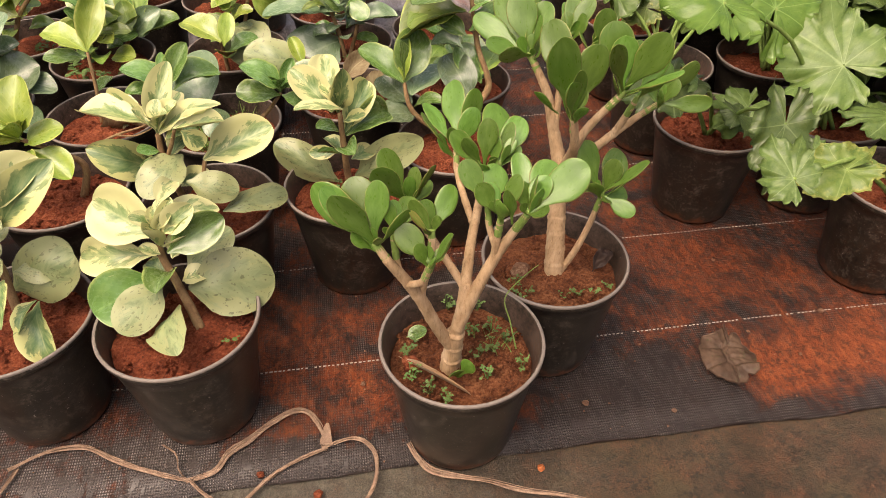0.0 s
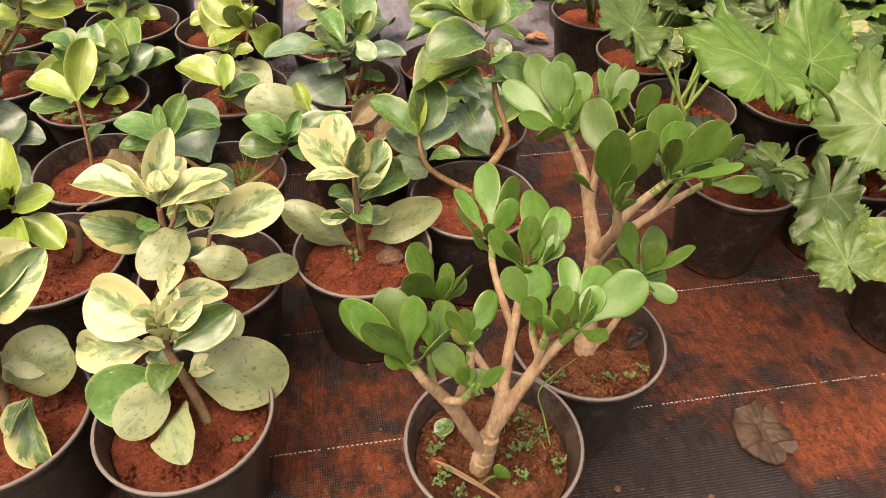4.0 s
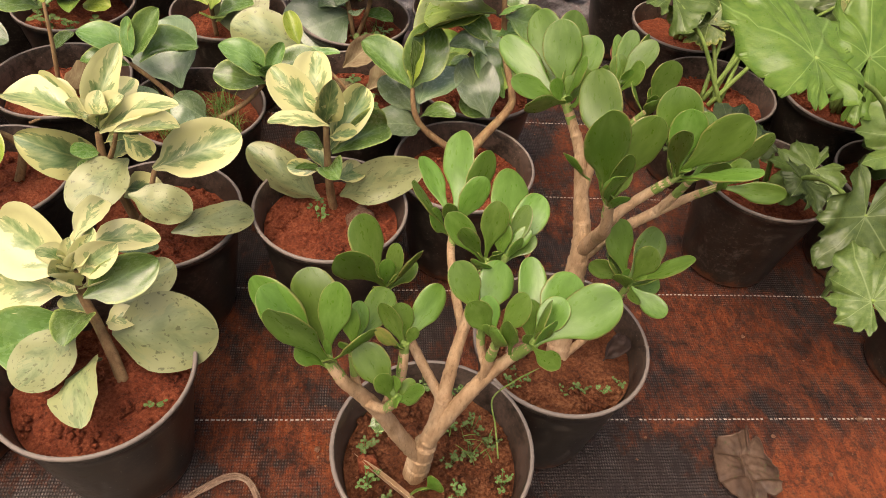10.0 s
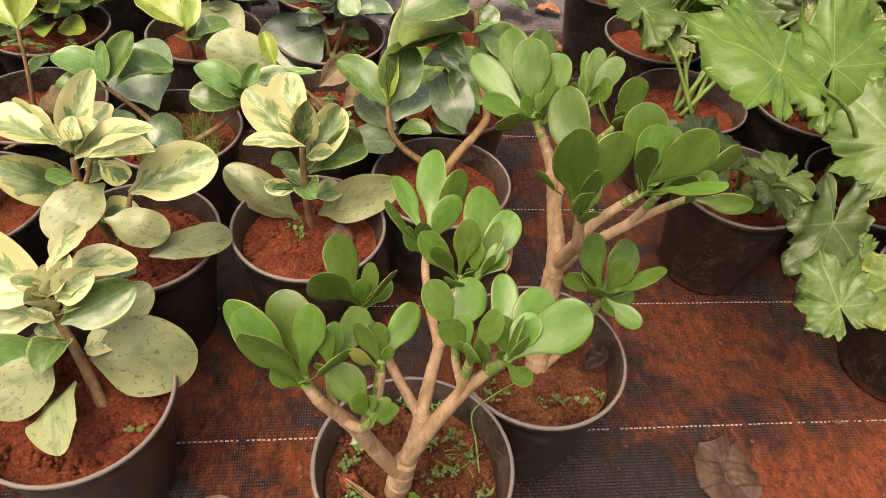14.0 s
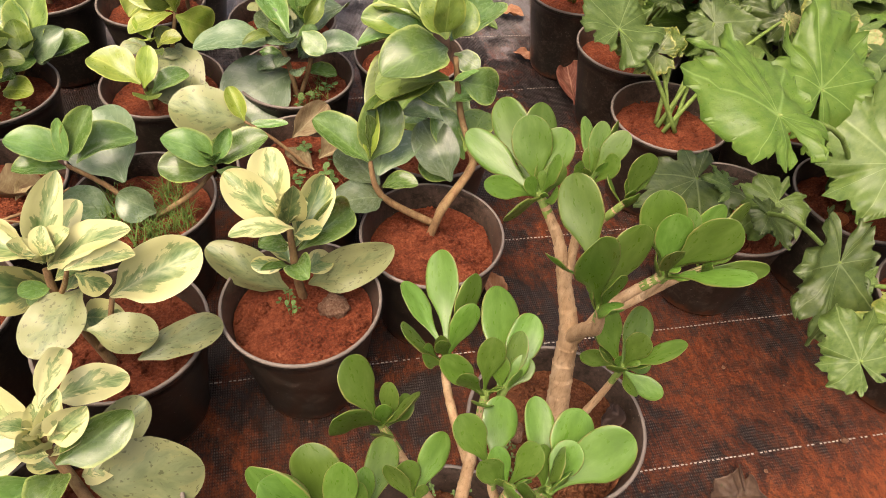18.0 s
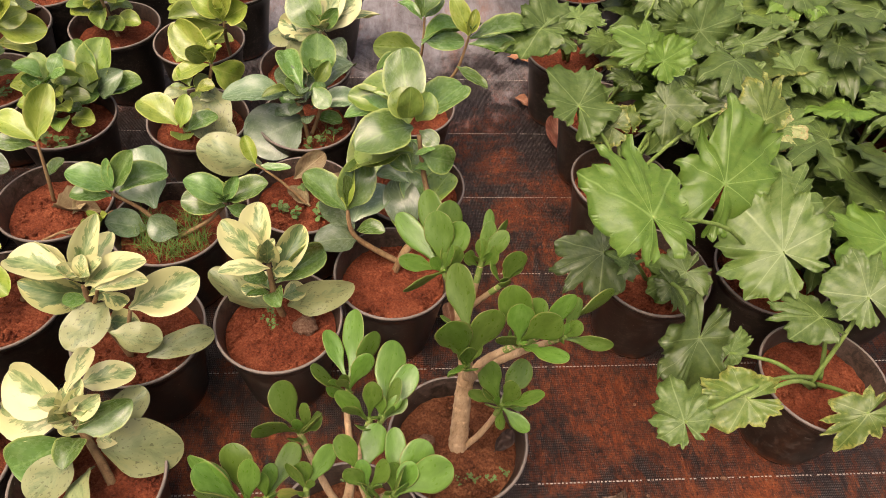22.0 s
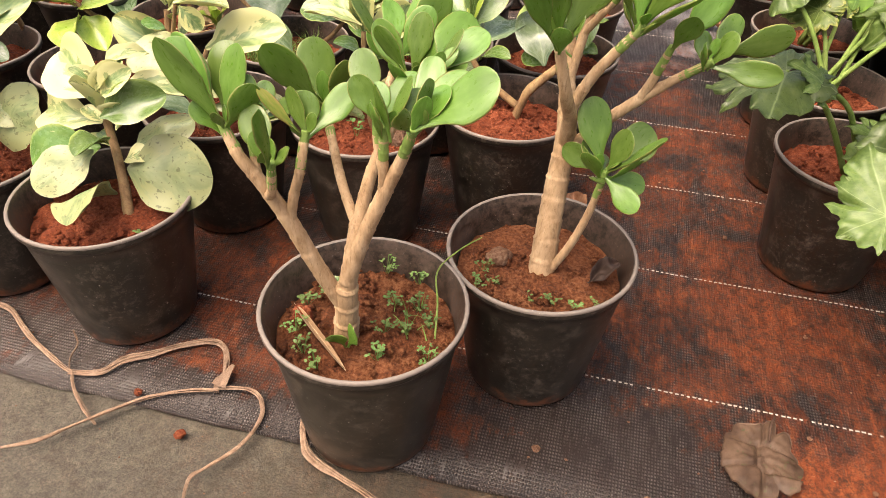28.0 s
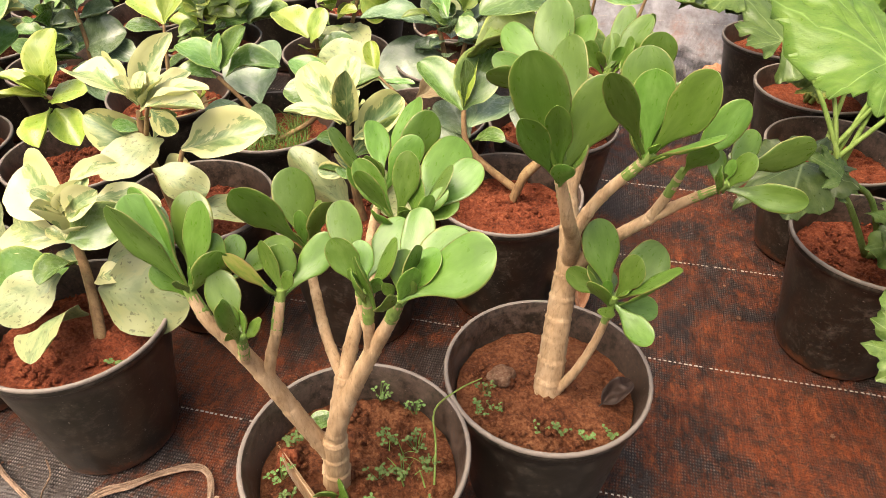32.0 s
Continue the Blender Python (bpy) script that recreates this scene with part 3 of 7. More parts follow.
CREAM = (0.65, 0.645, 0.315)
LEAF_MATS = {
    "var": mat_variegated("variegated_leaf", CREAM, ((0.12, 0.21, 0.06), (0.22, 0.32, 0.12), (0.36, 0.43, 0.18)), 0.125),
    "vgreen": mat_variegated("green_variegated_leaf", (0.62, 0.62, 0.26), ((0.085, 0.17, 0.055), (0.155, 0.25, 0.09), (0.26, 0.34, 0.14)), 0.24),
    "vold": mat_variegated("old_variegated_leaf", (0.35, 0.38, 0.17), ((0.17, 0.235, 0.10), (0.26, 0.32, 0.14), (0.33, 0.38, 0.18)), 0.14, 0.55),
    "vspot": mat_variegated("spotted_leaf", (0.27, 0.29, 0.125), ((0.16, 0.20, 0.09), (0.20, 0.24, 0.11), (0.24, 0.275, 0.13)), 0.2, 0.75),
    "lime": mat_leaf("yellow_green_leaf", (0.19, 0.29, 0.035), (0.29, 0.39, 0.055), (0.43, 0.48, 0.11), (0.56, 0.58, 0.16), 0.93),
    "edge": mat_leaf("light_edged_leaf", (0.105, 0.19, 0.03), (0.175, 0.27, 0.045), (0.257, 0.34, 0.07), (0.40, 0.47, 0.1), 0.95),
    "green": mat_leaf("green_leaf", (0.085, 0.18, 0.038), (0.135, 0.25, 0.06), (0.21, 0.33, 0.095), (0.36, 0.45, 0.13), 0.93, 0.22),
    "gray": mat_leaf("blue_green_leaf", (0.11, 0.18, 0.09), (0.17, 0.25, 0.125), (0.25, 0.32, 0.18), None, 0.9, 0.22),
    "dry": mat_leaf("withered_leaf", (0.13, 0.08, 0.04), (0.25, 0.19, 0.10), (0.37, 0.32, 0.18), None, 0.9, 0.7, 0.15),
    "jade": mat_leaf("jade_leaf", (0.105, 0.220, 0.026), (0.140, 0.275, 0.040), (0.20, 0.345, 0.075), (0.33, 0.33, 0.10), 0.975, 0.30, 0.36, 0.0),
    "jadey": mat_leaf("yellowed_jade_leaf", (0.18, 0.3, 0.04), (0.36, 0.4, 0.07), (0.55, 0.42, 0.14), (0.45, 0.2, 0.08), 0.93, 0.4, 0.1, 0.0),
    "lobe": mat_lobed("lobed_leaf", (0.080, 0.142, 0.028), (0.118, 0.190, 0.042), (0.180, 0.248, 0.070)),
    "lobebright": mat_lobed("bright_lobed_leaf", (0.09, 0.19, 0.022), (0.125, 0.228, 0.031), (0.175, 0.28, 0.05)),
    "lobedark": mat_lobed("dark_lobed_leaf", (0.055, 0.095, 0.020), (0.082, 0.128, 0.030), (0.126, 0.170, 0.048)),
    "lobepale": mat_lobed("browned_lobed_leaf", (0.211, 0.272, 0.085), (0.316, 0.357, 0.136), (0.421, 0.425, 0.187), (0.473, 0.340, 0.170), 0.9),
    "lobeyel": mat_lobed("yellow_edged_lobed_leaf", (0.085, 0.15, 0.026), (0.13, 0.195, 0.036), (0.19, 0.245, 0.058), (0.42, 0.42, 0.11)),
}
BARK = mat_bark("jade_bark", (0.27, 0.165, 0.085), (0.45, 0.30, 0.17), (0.60, 0.44, 0.28))
STEM = mat_bark("peperomia_stem", (0.16, 0.09, 0.045), (0.28, 0.17, 0.08), (0.36, 0.27, 0.13), 90.0)
STEM_GREEN = mat_bark("green_stalk", (0.12, 0.20, 0.04), (0.18, 0.27, 0.06), (0.26, 0.34, 0.11), 50.0)


# ---- leaves ----
def leaf_shape(name, mat, profile, arch, cup, twist, wave, thick, seed, nu=14, nv=6):
    """A blade of unit length along y and unit width along x, with an upper and a lower side."""
    top, low, uvs = [], [], []
    for i in range(nu + 1):
        s = 1 - (1 - i / nu) ** 1.7
        h = profile(s)
        for j in range(nv + 1):
            q = 2 * j / nv - 1
            x = q * h
            z = arch * (s - s * s) * 4 * 0.25 - arch * 0.35 * s * s + cup * (abs(q) ** 1.7) * h
            z += twist * x * (s - 0.3) + wave * h * (noise.noise(Vector((q * 1.6 + seed * 7, s * 3.5, seed))) + 0.6 * abs(q) * noise.noise(Vector((q * 2.5, s * 7.0, seed + 9))))
            body = thick * math.sqrt(max(0.0, 1 - q * q)) * min(1.0, 3.5 * (1 - s) + 0.12)
            top.append((x, s, z + body * 0.5))
            low.append((x, s, z - body * 0.5))
            uvs.append((s, j / nv))
    w = nv + 1
    verts, n, faces = top + low, len(top), []
    for i in range(nu):
        for j in range(nv):
            a = i * w + j
            faces.append((a, a + 1, a + w + 1, a + w))
            faces.append((n + a, n + a + w, n + a + w + 1, n + a + 1))
    for i in range(nu):
        a, b = i * w, i * w + nv
        faces.append((a, a + w, n + a + w, n + a))
        faces.append((b + w, b, n + b, n + b + w))
    for j in range(nv):
        a = nu * w + j
        faces.append((a, a + 1, n + a + 1, n + a))
    return mesh_of(name, verts, faces, mat, True, uvs + uvs)


def oval(s):
    if s < 0.1:
        return 0.035
    q = (s - 0.1) / 0.9
    c = abs(2 * q ** 1.08 - 1)
    return 0.03 * (1 - q) + 0.5 * max(0.0, 1 - c ** 2.2) ** 0.54


def disc(s):
    if s < 0.08:
        return 0.03
    q = (s - 0.08) / 0.92
    return 0.5 * max(0.0, 1 - abs(2 * q - 1) ** 2.1) ** 0.5


LIBRARY = {}


def leaf_mesh(kind, k):
    if (kind, k) not in LIBRARY:
        r = random.Random(kind + str(k))
        if kind == "dry":
            me = leaf_shape("leaf", LEAF_MATS[kind], oval, r.uniform(-0.3, 0.4), r.uniform(0.3, 0.9), r.uniform(-1, 1), 0.35, 0.012, k + 0.3)
        elif kind in ("vold", "vspot"):
            me = leaf_shape("leaf", LEAF_MATS[kind], disc if kind == "vspot" else oval, r.uniform(0.1, 0.5), r.uniform(-0.3, 0.12), r.uniform(-0.4, 0.4), 0.16, 0.022, k + 0.3)
        else:
            me = leaf_shape("leaf", LEAF_MATS[kind], oval, r.uniform(-0.1, 0.5), r.uniform(0.1, 0.5), r.uniform(-0.4, 0.4), 0.12, 0.022, k + 0.3)
        LIBRARY[kind, k] = me
    return LIBRARY[kind, k]


HINTS = {"u": Vector((0, -0.25, 1)), "c": Vector((0, -0.8, 0.6)), "e": Vector((0.9, -0.3, 0.2)), "f": Vector((0.27, -0.35, 0.9)), "h": Vector((-0.09, -0.78, 0.62))}
count = [0]


TOPS = {}


def blade_pose(base, tip, width, face, stretch=1.0):
    b, t = Vector(base) / 100, Vector(tip) / 100
    d = t - b
    size = d.length
    y = d.normalized()
    hint = HINTS[face].copy() if isinstance(face, str) else Vector(face)
    r = random.Random(count[0] * 7 + 1)
    hint += Vector((r.uniform(-0.22, 0.22), r.uniform(-0.15, 0.15), r.uniform(-0.1, 0.1)))
    z = hint - y * hint.dot(y)
    if z.length < 0.15:
        z = y.orthogonal()
    z.normalize()
    x = y.cross(z)
    m = Matrix(((x.x, y.x, z.x, b.x), (x.y, y.y, z.y, b.y), (x.z, y.z, z.z, b.z), (0, 0, 0, 1)))
    return m, size


def leaf(p, base, tip, kind, width, face):
    count[0] += 1
    m, size = blade_pose(base, tip, width, face)
    ob = link_mesh("leaf", leaf_mesh(kind, count[0] % 6), None, p)
    size *= 1.04
    across = size * width * 1.08
    ob.matrix_basis = m @ Matrix.Diagonal((across, size, size, 1))
    return ob


def stem(p, points, radii, mat=None):
    jade = "jade" in p.name
    TOPS[p.name] = points[-1]
    me = tube_mesh("stem", [Vector(q) / 100 for q in points], [r / 100 * (1.0 if jade else 0.85) for r in radii], mat or (BARK if jade else STEM), 10 if jade else 7, 0.1 if jade else 0.05)
    ob = link_mesh("branch" if jade else "stem", me, None, p)
    if jade and radii[-1] < 0.55:
        a, b = Vector(points[-2]), Vector(points[-1])
        d = (b - a).normalized()
        b2 = b + d * 0.7
        a2 = b - d * min(2.4, (b - a).length * 0.9)
        k = radii[-1] / 100
        me = tube_mesh("green_shoot", [a2 / 100, a2.lerp(b2, 0.5) / 100, b2 / 100], [k * 1.16, k * 1.12, k * 0.85], STEM_GREEN, 10, 0.1)
        link_mesh("green_shoot", me, None, p, "fresh green end of the branch")
    return ob


def lobed_shape(name, mat, lobes, depth, seed, droop, wave):
    """A broad blade with a scalloped rim, notched at its stalk."""
    r = random.Random(seed)
    rings, steps = 7, 120
    verts, uvs, faces = [(0, 0, 0)], [(0.5, 0)], []
    jit = [r.uniform(0.88, 1.1) for _ in range(lobes + 1)]
    for i in range(1, rings + 1):
        q = i / rings
        for k in range(steps + 1):
            a = (k / steps * 2 - 1) * math.pi * 0.93
            ph = (a / (2 * math.pi * 0.93) + 0.5) * lobes
            ph = min(max(ph + 0.34 * math.sin(ph * 1.9 + seed), 0.0), lobes) if 0.6 < ph < lobes - 0.6 else ph
            lobe = int(min(ph, lobes - 1e-6))
            f = ph - lobe
            edge = 1.0 if abs(a) < 2.7 else 0.4
            tooth = 1.07 - depth * edge * abs(2 * f - 1) ** 1.3
            g = (f * 3) % 1.0
            small = 1.03 - 0.085 * edge * abs(2 * g - 1) ** 1.1 + 0.10 * noise.noise(Vector((a * 2.2, seed, 0.5))) + 0.05 * noise.noise(Vector((a * 9, seed, 1.5)))
            base = 0.46 + 0.54 * max(0.0, math.cos(a * 0.5)) ** 1.1
            rad = base * tooth * small * (jit[lobe] * (1 - f) + jit[lobe + 1] * f)
            rr = rad * (q ** 0.95)
            x, y = rr * math.sin(a), rr * math.cos(a)
            z = -droop * (rr ** 2) + wave * q * q * (-0.10 * math.cos(2 * math.pi * ph) + 1.15 * noise.noise(Vector((x * 2.2, y * 2.2, seed))) + 0.35 * noise.noise(Vector((x * 7, y * 7, seed)))) + 0.10 * rr
            verts.append((x * 0.5, y, z))
            uvs.append((f, q * 0.98))
    n = steps + 1
    for k in range(steps):
        faces.append((0, 1 + k + 1, 1 + k))
    for i in range(rings - 1):
        for k in range(steps):
            a, b = 1 + i * n + k, 1 + (i + 1) * n + k
            faces.append((a, a + 1, b + 1, b))
    top = len(verts)
    low = [(x, y, z - 0.006) for x, y, z in verts]
    faces += [tuple(top + v for v in reversed(f)) for f in faces]
    rim = 1 + (rings - 1) * n
    for k in range(steps):
        faces.append((rim + k + 1, rim + k, top + rim + k, top + rim + k + 1))
    uv = [((p * 0 + u), (v + 0.0)) for p, (u, v) in zip(range(len(uvs)), uvs)]
    return mesh_of(name, verts + low, faces, mat, True, uv + uv)


def lobed(p, base, tip, kind, width, face, crown=(0, 0, 15.5)):
    count[0] += 1
    k = count[0] % 5
    if (kind, k) not in LIBRARY:
        LIBRARY[kind, k] = lobed_shape("leaf", LEAF_MATS[kind], (9, 8, 9, 7, 8)[k], 0.25 + 0.06 * (k % 3), k + 1, 0.10 + 0.14 * (k % 3), 0.24)
    m, size = blade_pose(base, tip, width, face)
    ob = link_mesh("leaf", LIBRARY[kind, k], None, p)
    ob.matrix_basis = m @ Matrix.Diagonal((size * width * 1.22, size, size, 1))
    a, b = Vector(crown), Vector(base)
    r = random.Random(count[0])
    a = a + Vector((r.uniform(-1.5, 1.5), r.uniform(-1.5, 1.5), 0))
    mid = a.lerp(b, 0.5) + Vector((0, 0, 0.12 * (b - a).length))
    me = tube_mesh("petiole", [a / 100, mid / 100, b / 100], [0.0042, 0.0034, 0.0026], STEM_GREEN, 7)
    link_mesh("petiole", me, None, p)
    return ob


CLOVER = mat_leaf("weed_leaf", (0.075, 0.14, 0.035), (0.125, 0.205, 0.06), (0.24, 0.31, 0.13), None, 0.9, 0.5, 0.2, 0.0)
GRASS = mat_leaf("grass_blade", (0.09, 0.18, 0.035), (0.155, 0.25, 0.055), (0.27, 0.34, 0.12), None, 0.9, 0.5, 0.2, 0.0)


def weeds(p, spots, seed, size=0.45, leaves=7, high=1.6):
    """Small clover-like seedlings on the soil, joined into one tuft each."""
    for n, (x, y) in enumerate(spots):
        r = random.Random(seed * 31 + n)
        verts, faces, uvs = [], [], []
        for _ in range(leaves):
            a, h = r.uniform(0, 6.28), r.uniform(0.3, high)
            ox, oy = r.uniform(0.2, 1.1) * math.cos(a), r.uniform(0.2, 1.1) * math.sin(a)
            top = Vector((ox, oy, 15.2 + h))
            k = len(verts)
            foot = Vector((ox * 0.2, oy * 0.2, 14.9))
            w = Vector((-math.sin(a), math.cos(a), 0)) * 0.04
            verts += [foot - w, foot + w, top + w, top - w]
            uvs += [(0.5, 0.5)] * 4
            faces.append((k, k + 1, k + 2, k + 3))
            for m in range(r.choice((1, 2, 3))):
                b = a + (m - 1) * 1.9 + r.uniform(-0.3, 0.3)
                s = size * r.uniform(0.6, 1.25)
                d, q = Vector((math.cos(b), math.sin(b), r.uniform(-0.2, 0.4))), Vector((-math.sin(b), math.cos(b), r.uniform(-0.3, 0.3)))
                k = len(verts)
                ring = [(0, 0), (0.5, 0.42), (1.0, 0.5), (1.35, 0.22), (1.3, -0.22), (1.0, -0.5), (0.5, -0.42)]
                verts += [top + d * s * i + q * s * j + Vector((0, 0, 0.12 * s * abs(j))) for i, j in ring]
                uvs += [(i / 1.4, j + 0.5) for i, j in ring]
                faces.append(tuple(range(k, k + 7)))
        ob = link_mesh("weed", mesh_of("weed", [tuple((v + Vector((x, y, 0))) / 100) for v in verts], faces, CLOVER, False, uvs), None, p)
        tagged(ob, "small green weed seedling on the soil")


def grass_tuft(p, spots, seed, blades=26, length=6.0):
    r = random.Random(seed)
    verts, faces, uvs = [], [], []
    for x, y in spots:
        for _ in range(blades):
            a, out = r.uniform(0, 6.28), r.uniform(0.2, 1.0)
            size = length * r.uniform(0.45, 1.1)
            d = Vector((math.cos(a), math.sin(a), 0))
            w = Vector((-d.y, d.x, 0)) * r.uniform(0.05, 0.11)
            foot = Vector((x + r.uniform(-1.6, 1.6), y + r.uniform(-1.6, 1.6), 15.0))
            k = len(verts)
            for i in range(6):
                t = i / 5
                c = foot + d * out * size * t * 0.8 + Vector((0, 0, size * (t - 0.62 * out * t * t) * 0.9))
                verts += [c - w * (1 - t * 0.9), c + w * (1 - t * 0.9)]
                uvs += [(t, 0.2), (t, 0.8)]
                if i:
                    q = k + 2 * i
                    faces.append((q - 2, q - 1, q + 1, q))
    ob = link_mesh("grass", mesh_of("grass", [tuple(v / 100) for v in verts], faces, GRASS, True, uvs), None, p)
    tagged(ob, "fine green grass growing in the pot")


def long_blade(p, points):
    me = tube_mesh("grass_blade", [Vector(q) / 100 for q in points], [0.0011, 0.001, 0.0009, 0.0008, 0.0004], STEM_GREEN, 5)
    link_mesh("grass_blade", me, None, p)


def crumbs(p, seed, number=70, big=0.35, mat=None):
    """Loose lumps of soil."""
    r = random.Random(seed)
    verts, faces = [], []
    for _ in range(number):
        a, q = r.uniform(0, 6.28), 8.6 * math.sqrt(r.random())
        s = big * r.uniform(0.25, 1.0) ** 1.6
        c = Vector((q * math.cos(a), q * math.sin(a), 15.25 - 0.5 * (q / 9) ** 3))
        k = len(verts)
        for v in ((1, 0, 0), (0, 1, 0), (-1, 0, 0), (0, -1, 0), (0, 0, 0.8), (0, 0, -0.8)):
            verts.append(c + Vector([e * s * r.uniform(0.6, 1.2) for e in v]))
        for i in range(4):
            j = (i + 1) % 4
            faces += [(k + i, k + j, k + 4), (k + j, k + i, k + 5)]
    ob = link_mesh("loose_soil", mesh_of("loose_soil", [tuple(v / 100) for v in verts], faces, mat or SOIL), None, p)
    tagged(ob, "loose crumbs of soil", kind="stuff")


def fill(p, kinds, number, seed, low, high, reach, size, x=0.0, y=0.0):
    """More leaves round a stem, from below upwards."""
    number = round(number * 1.6)
    r = random.Random(seed)
    for k in range(number):
        a = k * 2.4 + r.uniform(-0.35, 0.35)
        t = k / max(1, number - 1)
        z = low + (high - low) * t
        s = size * r.uniform(0.55, 0.95) * (1 - 0.25 * t)
        lean = r.uniform(-0.25, 0.35) + 0.6 * t
        o = reach * (1 - 0.6 * t)
        b = (x + o * 0.25 * math.cos(a), y + o * 0.25 * math.sin(a), z)
        e = (x + (o * 0.25 + s * math.cos(lean)) * math.cos(a), y + (o * 0.25 + s * math.cos(lean)) * math.sin(a), z + s * math.sin(lean))
        leaf(p, b, e, r.choice(kinds), r.uniform(0.55, 0.78), "u")


def rosette(p, kind, number, seed, size=5.0, lift=0.95, at=None):
    """Young cupped leaves standing round the top of the last stem."""
    r = random.Random(seed)
    top = Vector(at or TOPS[p.name])
    for k in range(number):
        a = seed + k * 2.4 + r.uniform(-0.3, 0.3)
        up = lift + 0.35 * k / number + r.uniform(-0.12, 0.12)
        s = size * (1 - 0.45 * k / number) * r.uniform(0.88, 1.1)
        out = Vector((math.cos(a), math.sin(a), 0))
        b = top + Vector((0, 0, 0.25 * k)) + out * 0.2
        leaf(p, b, b + out * s * math.cos(up) + Vector((0, 0, s * math.sin(up))), kind, r.uniform(0.5, 0.62), tuple(Vector((0, 0, 0.9)) - out * 1.2))


def spatula(s):
    """Half the breadth of a jade leaf: a narrow foot, broadest past the middle, round at the tip."""
    q = max(0.0, (s - 0.1) / 0.9)
    return 0.085 * (1 - s) ** 0.5 + 0.47 * max(0.0, 1 - abs(2 * q ** 1.7 - 1) ** 2.2) ** 0.55 * (0.12 + 0.88 * min(1.0, q / 0.5) ** 1.2)


def plump_shape(name, mat, arch, cup, twist, thick, seed, rings=20, around=16):
    """A fleshy leaf of unit length and breadth: rounded sections strung along a bent midline."""
    verts, uvs, faces = [], [], []
    for i in range(rings + 1):
        s = 0.5 - 0.5 * math.cos(math.pi * (i / rings) ** 0.94)
        h = max(spatula(s), 0.004)
        t = thick * min(1.0, 0.45 + 1.2 * s, (1.02 - s) * 5 + 0.06)
        for k in range(around):
            a = 2 * math.pi * k / around
            cx = math.copysign(abs(math.cos(a)) ** 0.8, math.cos(a))
            x = h * cx
            z = 0.5 * t * math.sin(a) * (1.0 if math.sin(a) < 0 else 0.75)
            z += arch * (s * s - 0.55 * s) + cup * h * abs(cx) ** 1.8 + twist * x * (s - 0.3)
            z += 0.025 * noise.noise(Vector((x * 4, s * 3, seed)))
            x += 0.05 * noise.noise(Vector((s * 2.2, seed, 4.0))) * s
            verts.append((x, s, z))
            uvs.append((s, 0.5 + 0.5 * cx))
    for i in range(rings):
        for k in range(around):
            k2 = (k + 1) % around
            faces.append((i * around + k, (i + 1) * around + k, (i + 1) * around + k2, i * around + k2))
    faces.append(tuple(range(around)))
    faces.append(tuple(rings * around + k for k in reversed(range(around))))
    return mesh_of(name, verts, faces, mat, True, uvs)


def jade_leaf(p, base, tip, breadth, face="c", kind="jade"):
    """One fleshy jade leaf from its foot on the shoot to its tip, in centimetres."""
    count[0] += 1
    k = count[0] % 8
    if (kind, "plump", k) not in LIBRARY:
        r = random.Random(k * 5 + 2)
        LIBRARY[kind, "plump", k] = plump_shape("leaf", LEAF_MATS[kind], r.uniform(0.0, 0.28), r.uniform(0.0, 0.16), r.uniform(-0.35, 0.35), 0.1, k * 1.7)
    d = (Vector(tip) - Vector(base)).normalized()
    hint = HINTS["c"].copy()
    if face == "e":
        hint = d.cross(HINTS["c"]) + HINTS["c"] * 0.3
        hint = hint if hint.z > 0 else -hint
    elif face == "u":
        hint = Vector((0, -0.45, 1))
    elif face == "x":
        hint = Vector((0, 0, 1)) - Vector((d.x, d.y, 0)) * 1.5
    m, size = blade_pose(base, tip, 0.5, tuple(hint))
    ob = link_mesh("leaf", LIBRARY[kind, "plump", k], None, p)
    ob.matrix_basis = m @ Matrix.Rotation(random.Random(count[0]).uniform(-0.62, 0.62), 4, "Y") @ Matrix.Diagonal((breadth / 100 * 0.9, size * 1.01, max(size * 0.6, 0.03), 1))
    return ob


def young_pair(p, at, seed, more=1):
    """Two small leaves, just opening, in the heart of a shoot."""
    r = random.Random(seed)
    a = r.uniform(0, 3.14)
    for side in (0, math.pi):
        s = r.uniform(1.7, 2.6)
        out = Vector((math.cos(a + side), math.sin(a + side), 0))
        b = Vector(at) + out * 0.15
        jade_leaf(p, b, b + out * s * 0.42 + Vector((0, 0, s)), s * 0.5, "c")
    for k in range(more):
        s = r.uniform(3.0, 4.4)
        turn = a + 1.2 + k * 2.3 + r.uniform(-0.3, 0.3)
        out = Vector((math.cos(turn), math.sin(turn), 0))
        b = Vector(at) + out * 0.2 - Vector((0, 0, 0.5))
        lift = r.uniform(0.75, 1.2)
        jade_leaf(p, b, b + (out * math.cos(lift) + Vector((0, 0, math.sin(lift)))) * s, s * r.uniform(0.48, 0.58), "x")


SOIL_B2 = soil_mesh("soil", SOIL_BROWN, 33.0, -0.004, 1.5)

# ---- potted plants of the near beds ----


p = potted("potted_jade_plant", "many-branched jade plant with thick green leaves in a black pot", -0.434, -0.111, soil=SOIL_B2, category="jade plant")
stem(p, [(-1.6, -1.1, 14.5), (-1.3, -1.3, 18), (-1, -1.5, 21.5)], [1.35,1.15,1.05])
stem(p, [(-1.4, -1.4, 18.5), (-3.6, -2.1, 24), (-5.2, -2.7, 28.7), (-7.0, -3.2, 32.6), (-8.3, -3.7, 35.2), (-9.3, -3.3, 37)], [.8,.75,.72,.6,.5,.42])
stem(p, [(-5.2, -2.7, 28.7), (-4.6, -2.5, 31.5), (-3.9, -2.4, 33.8), (-3.7, -1.4, 36.2)], [.5,.45,.42,.38])
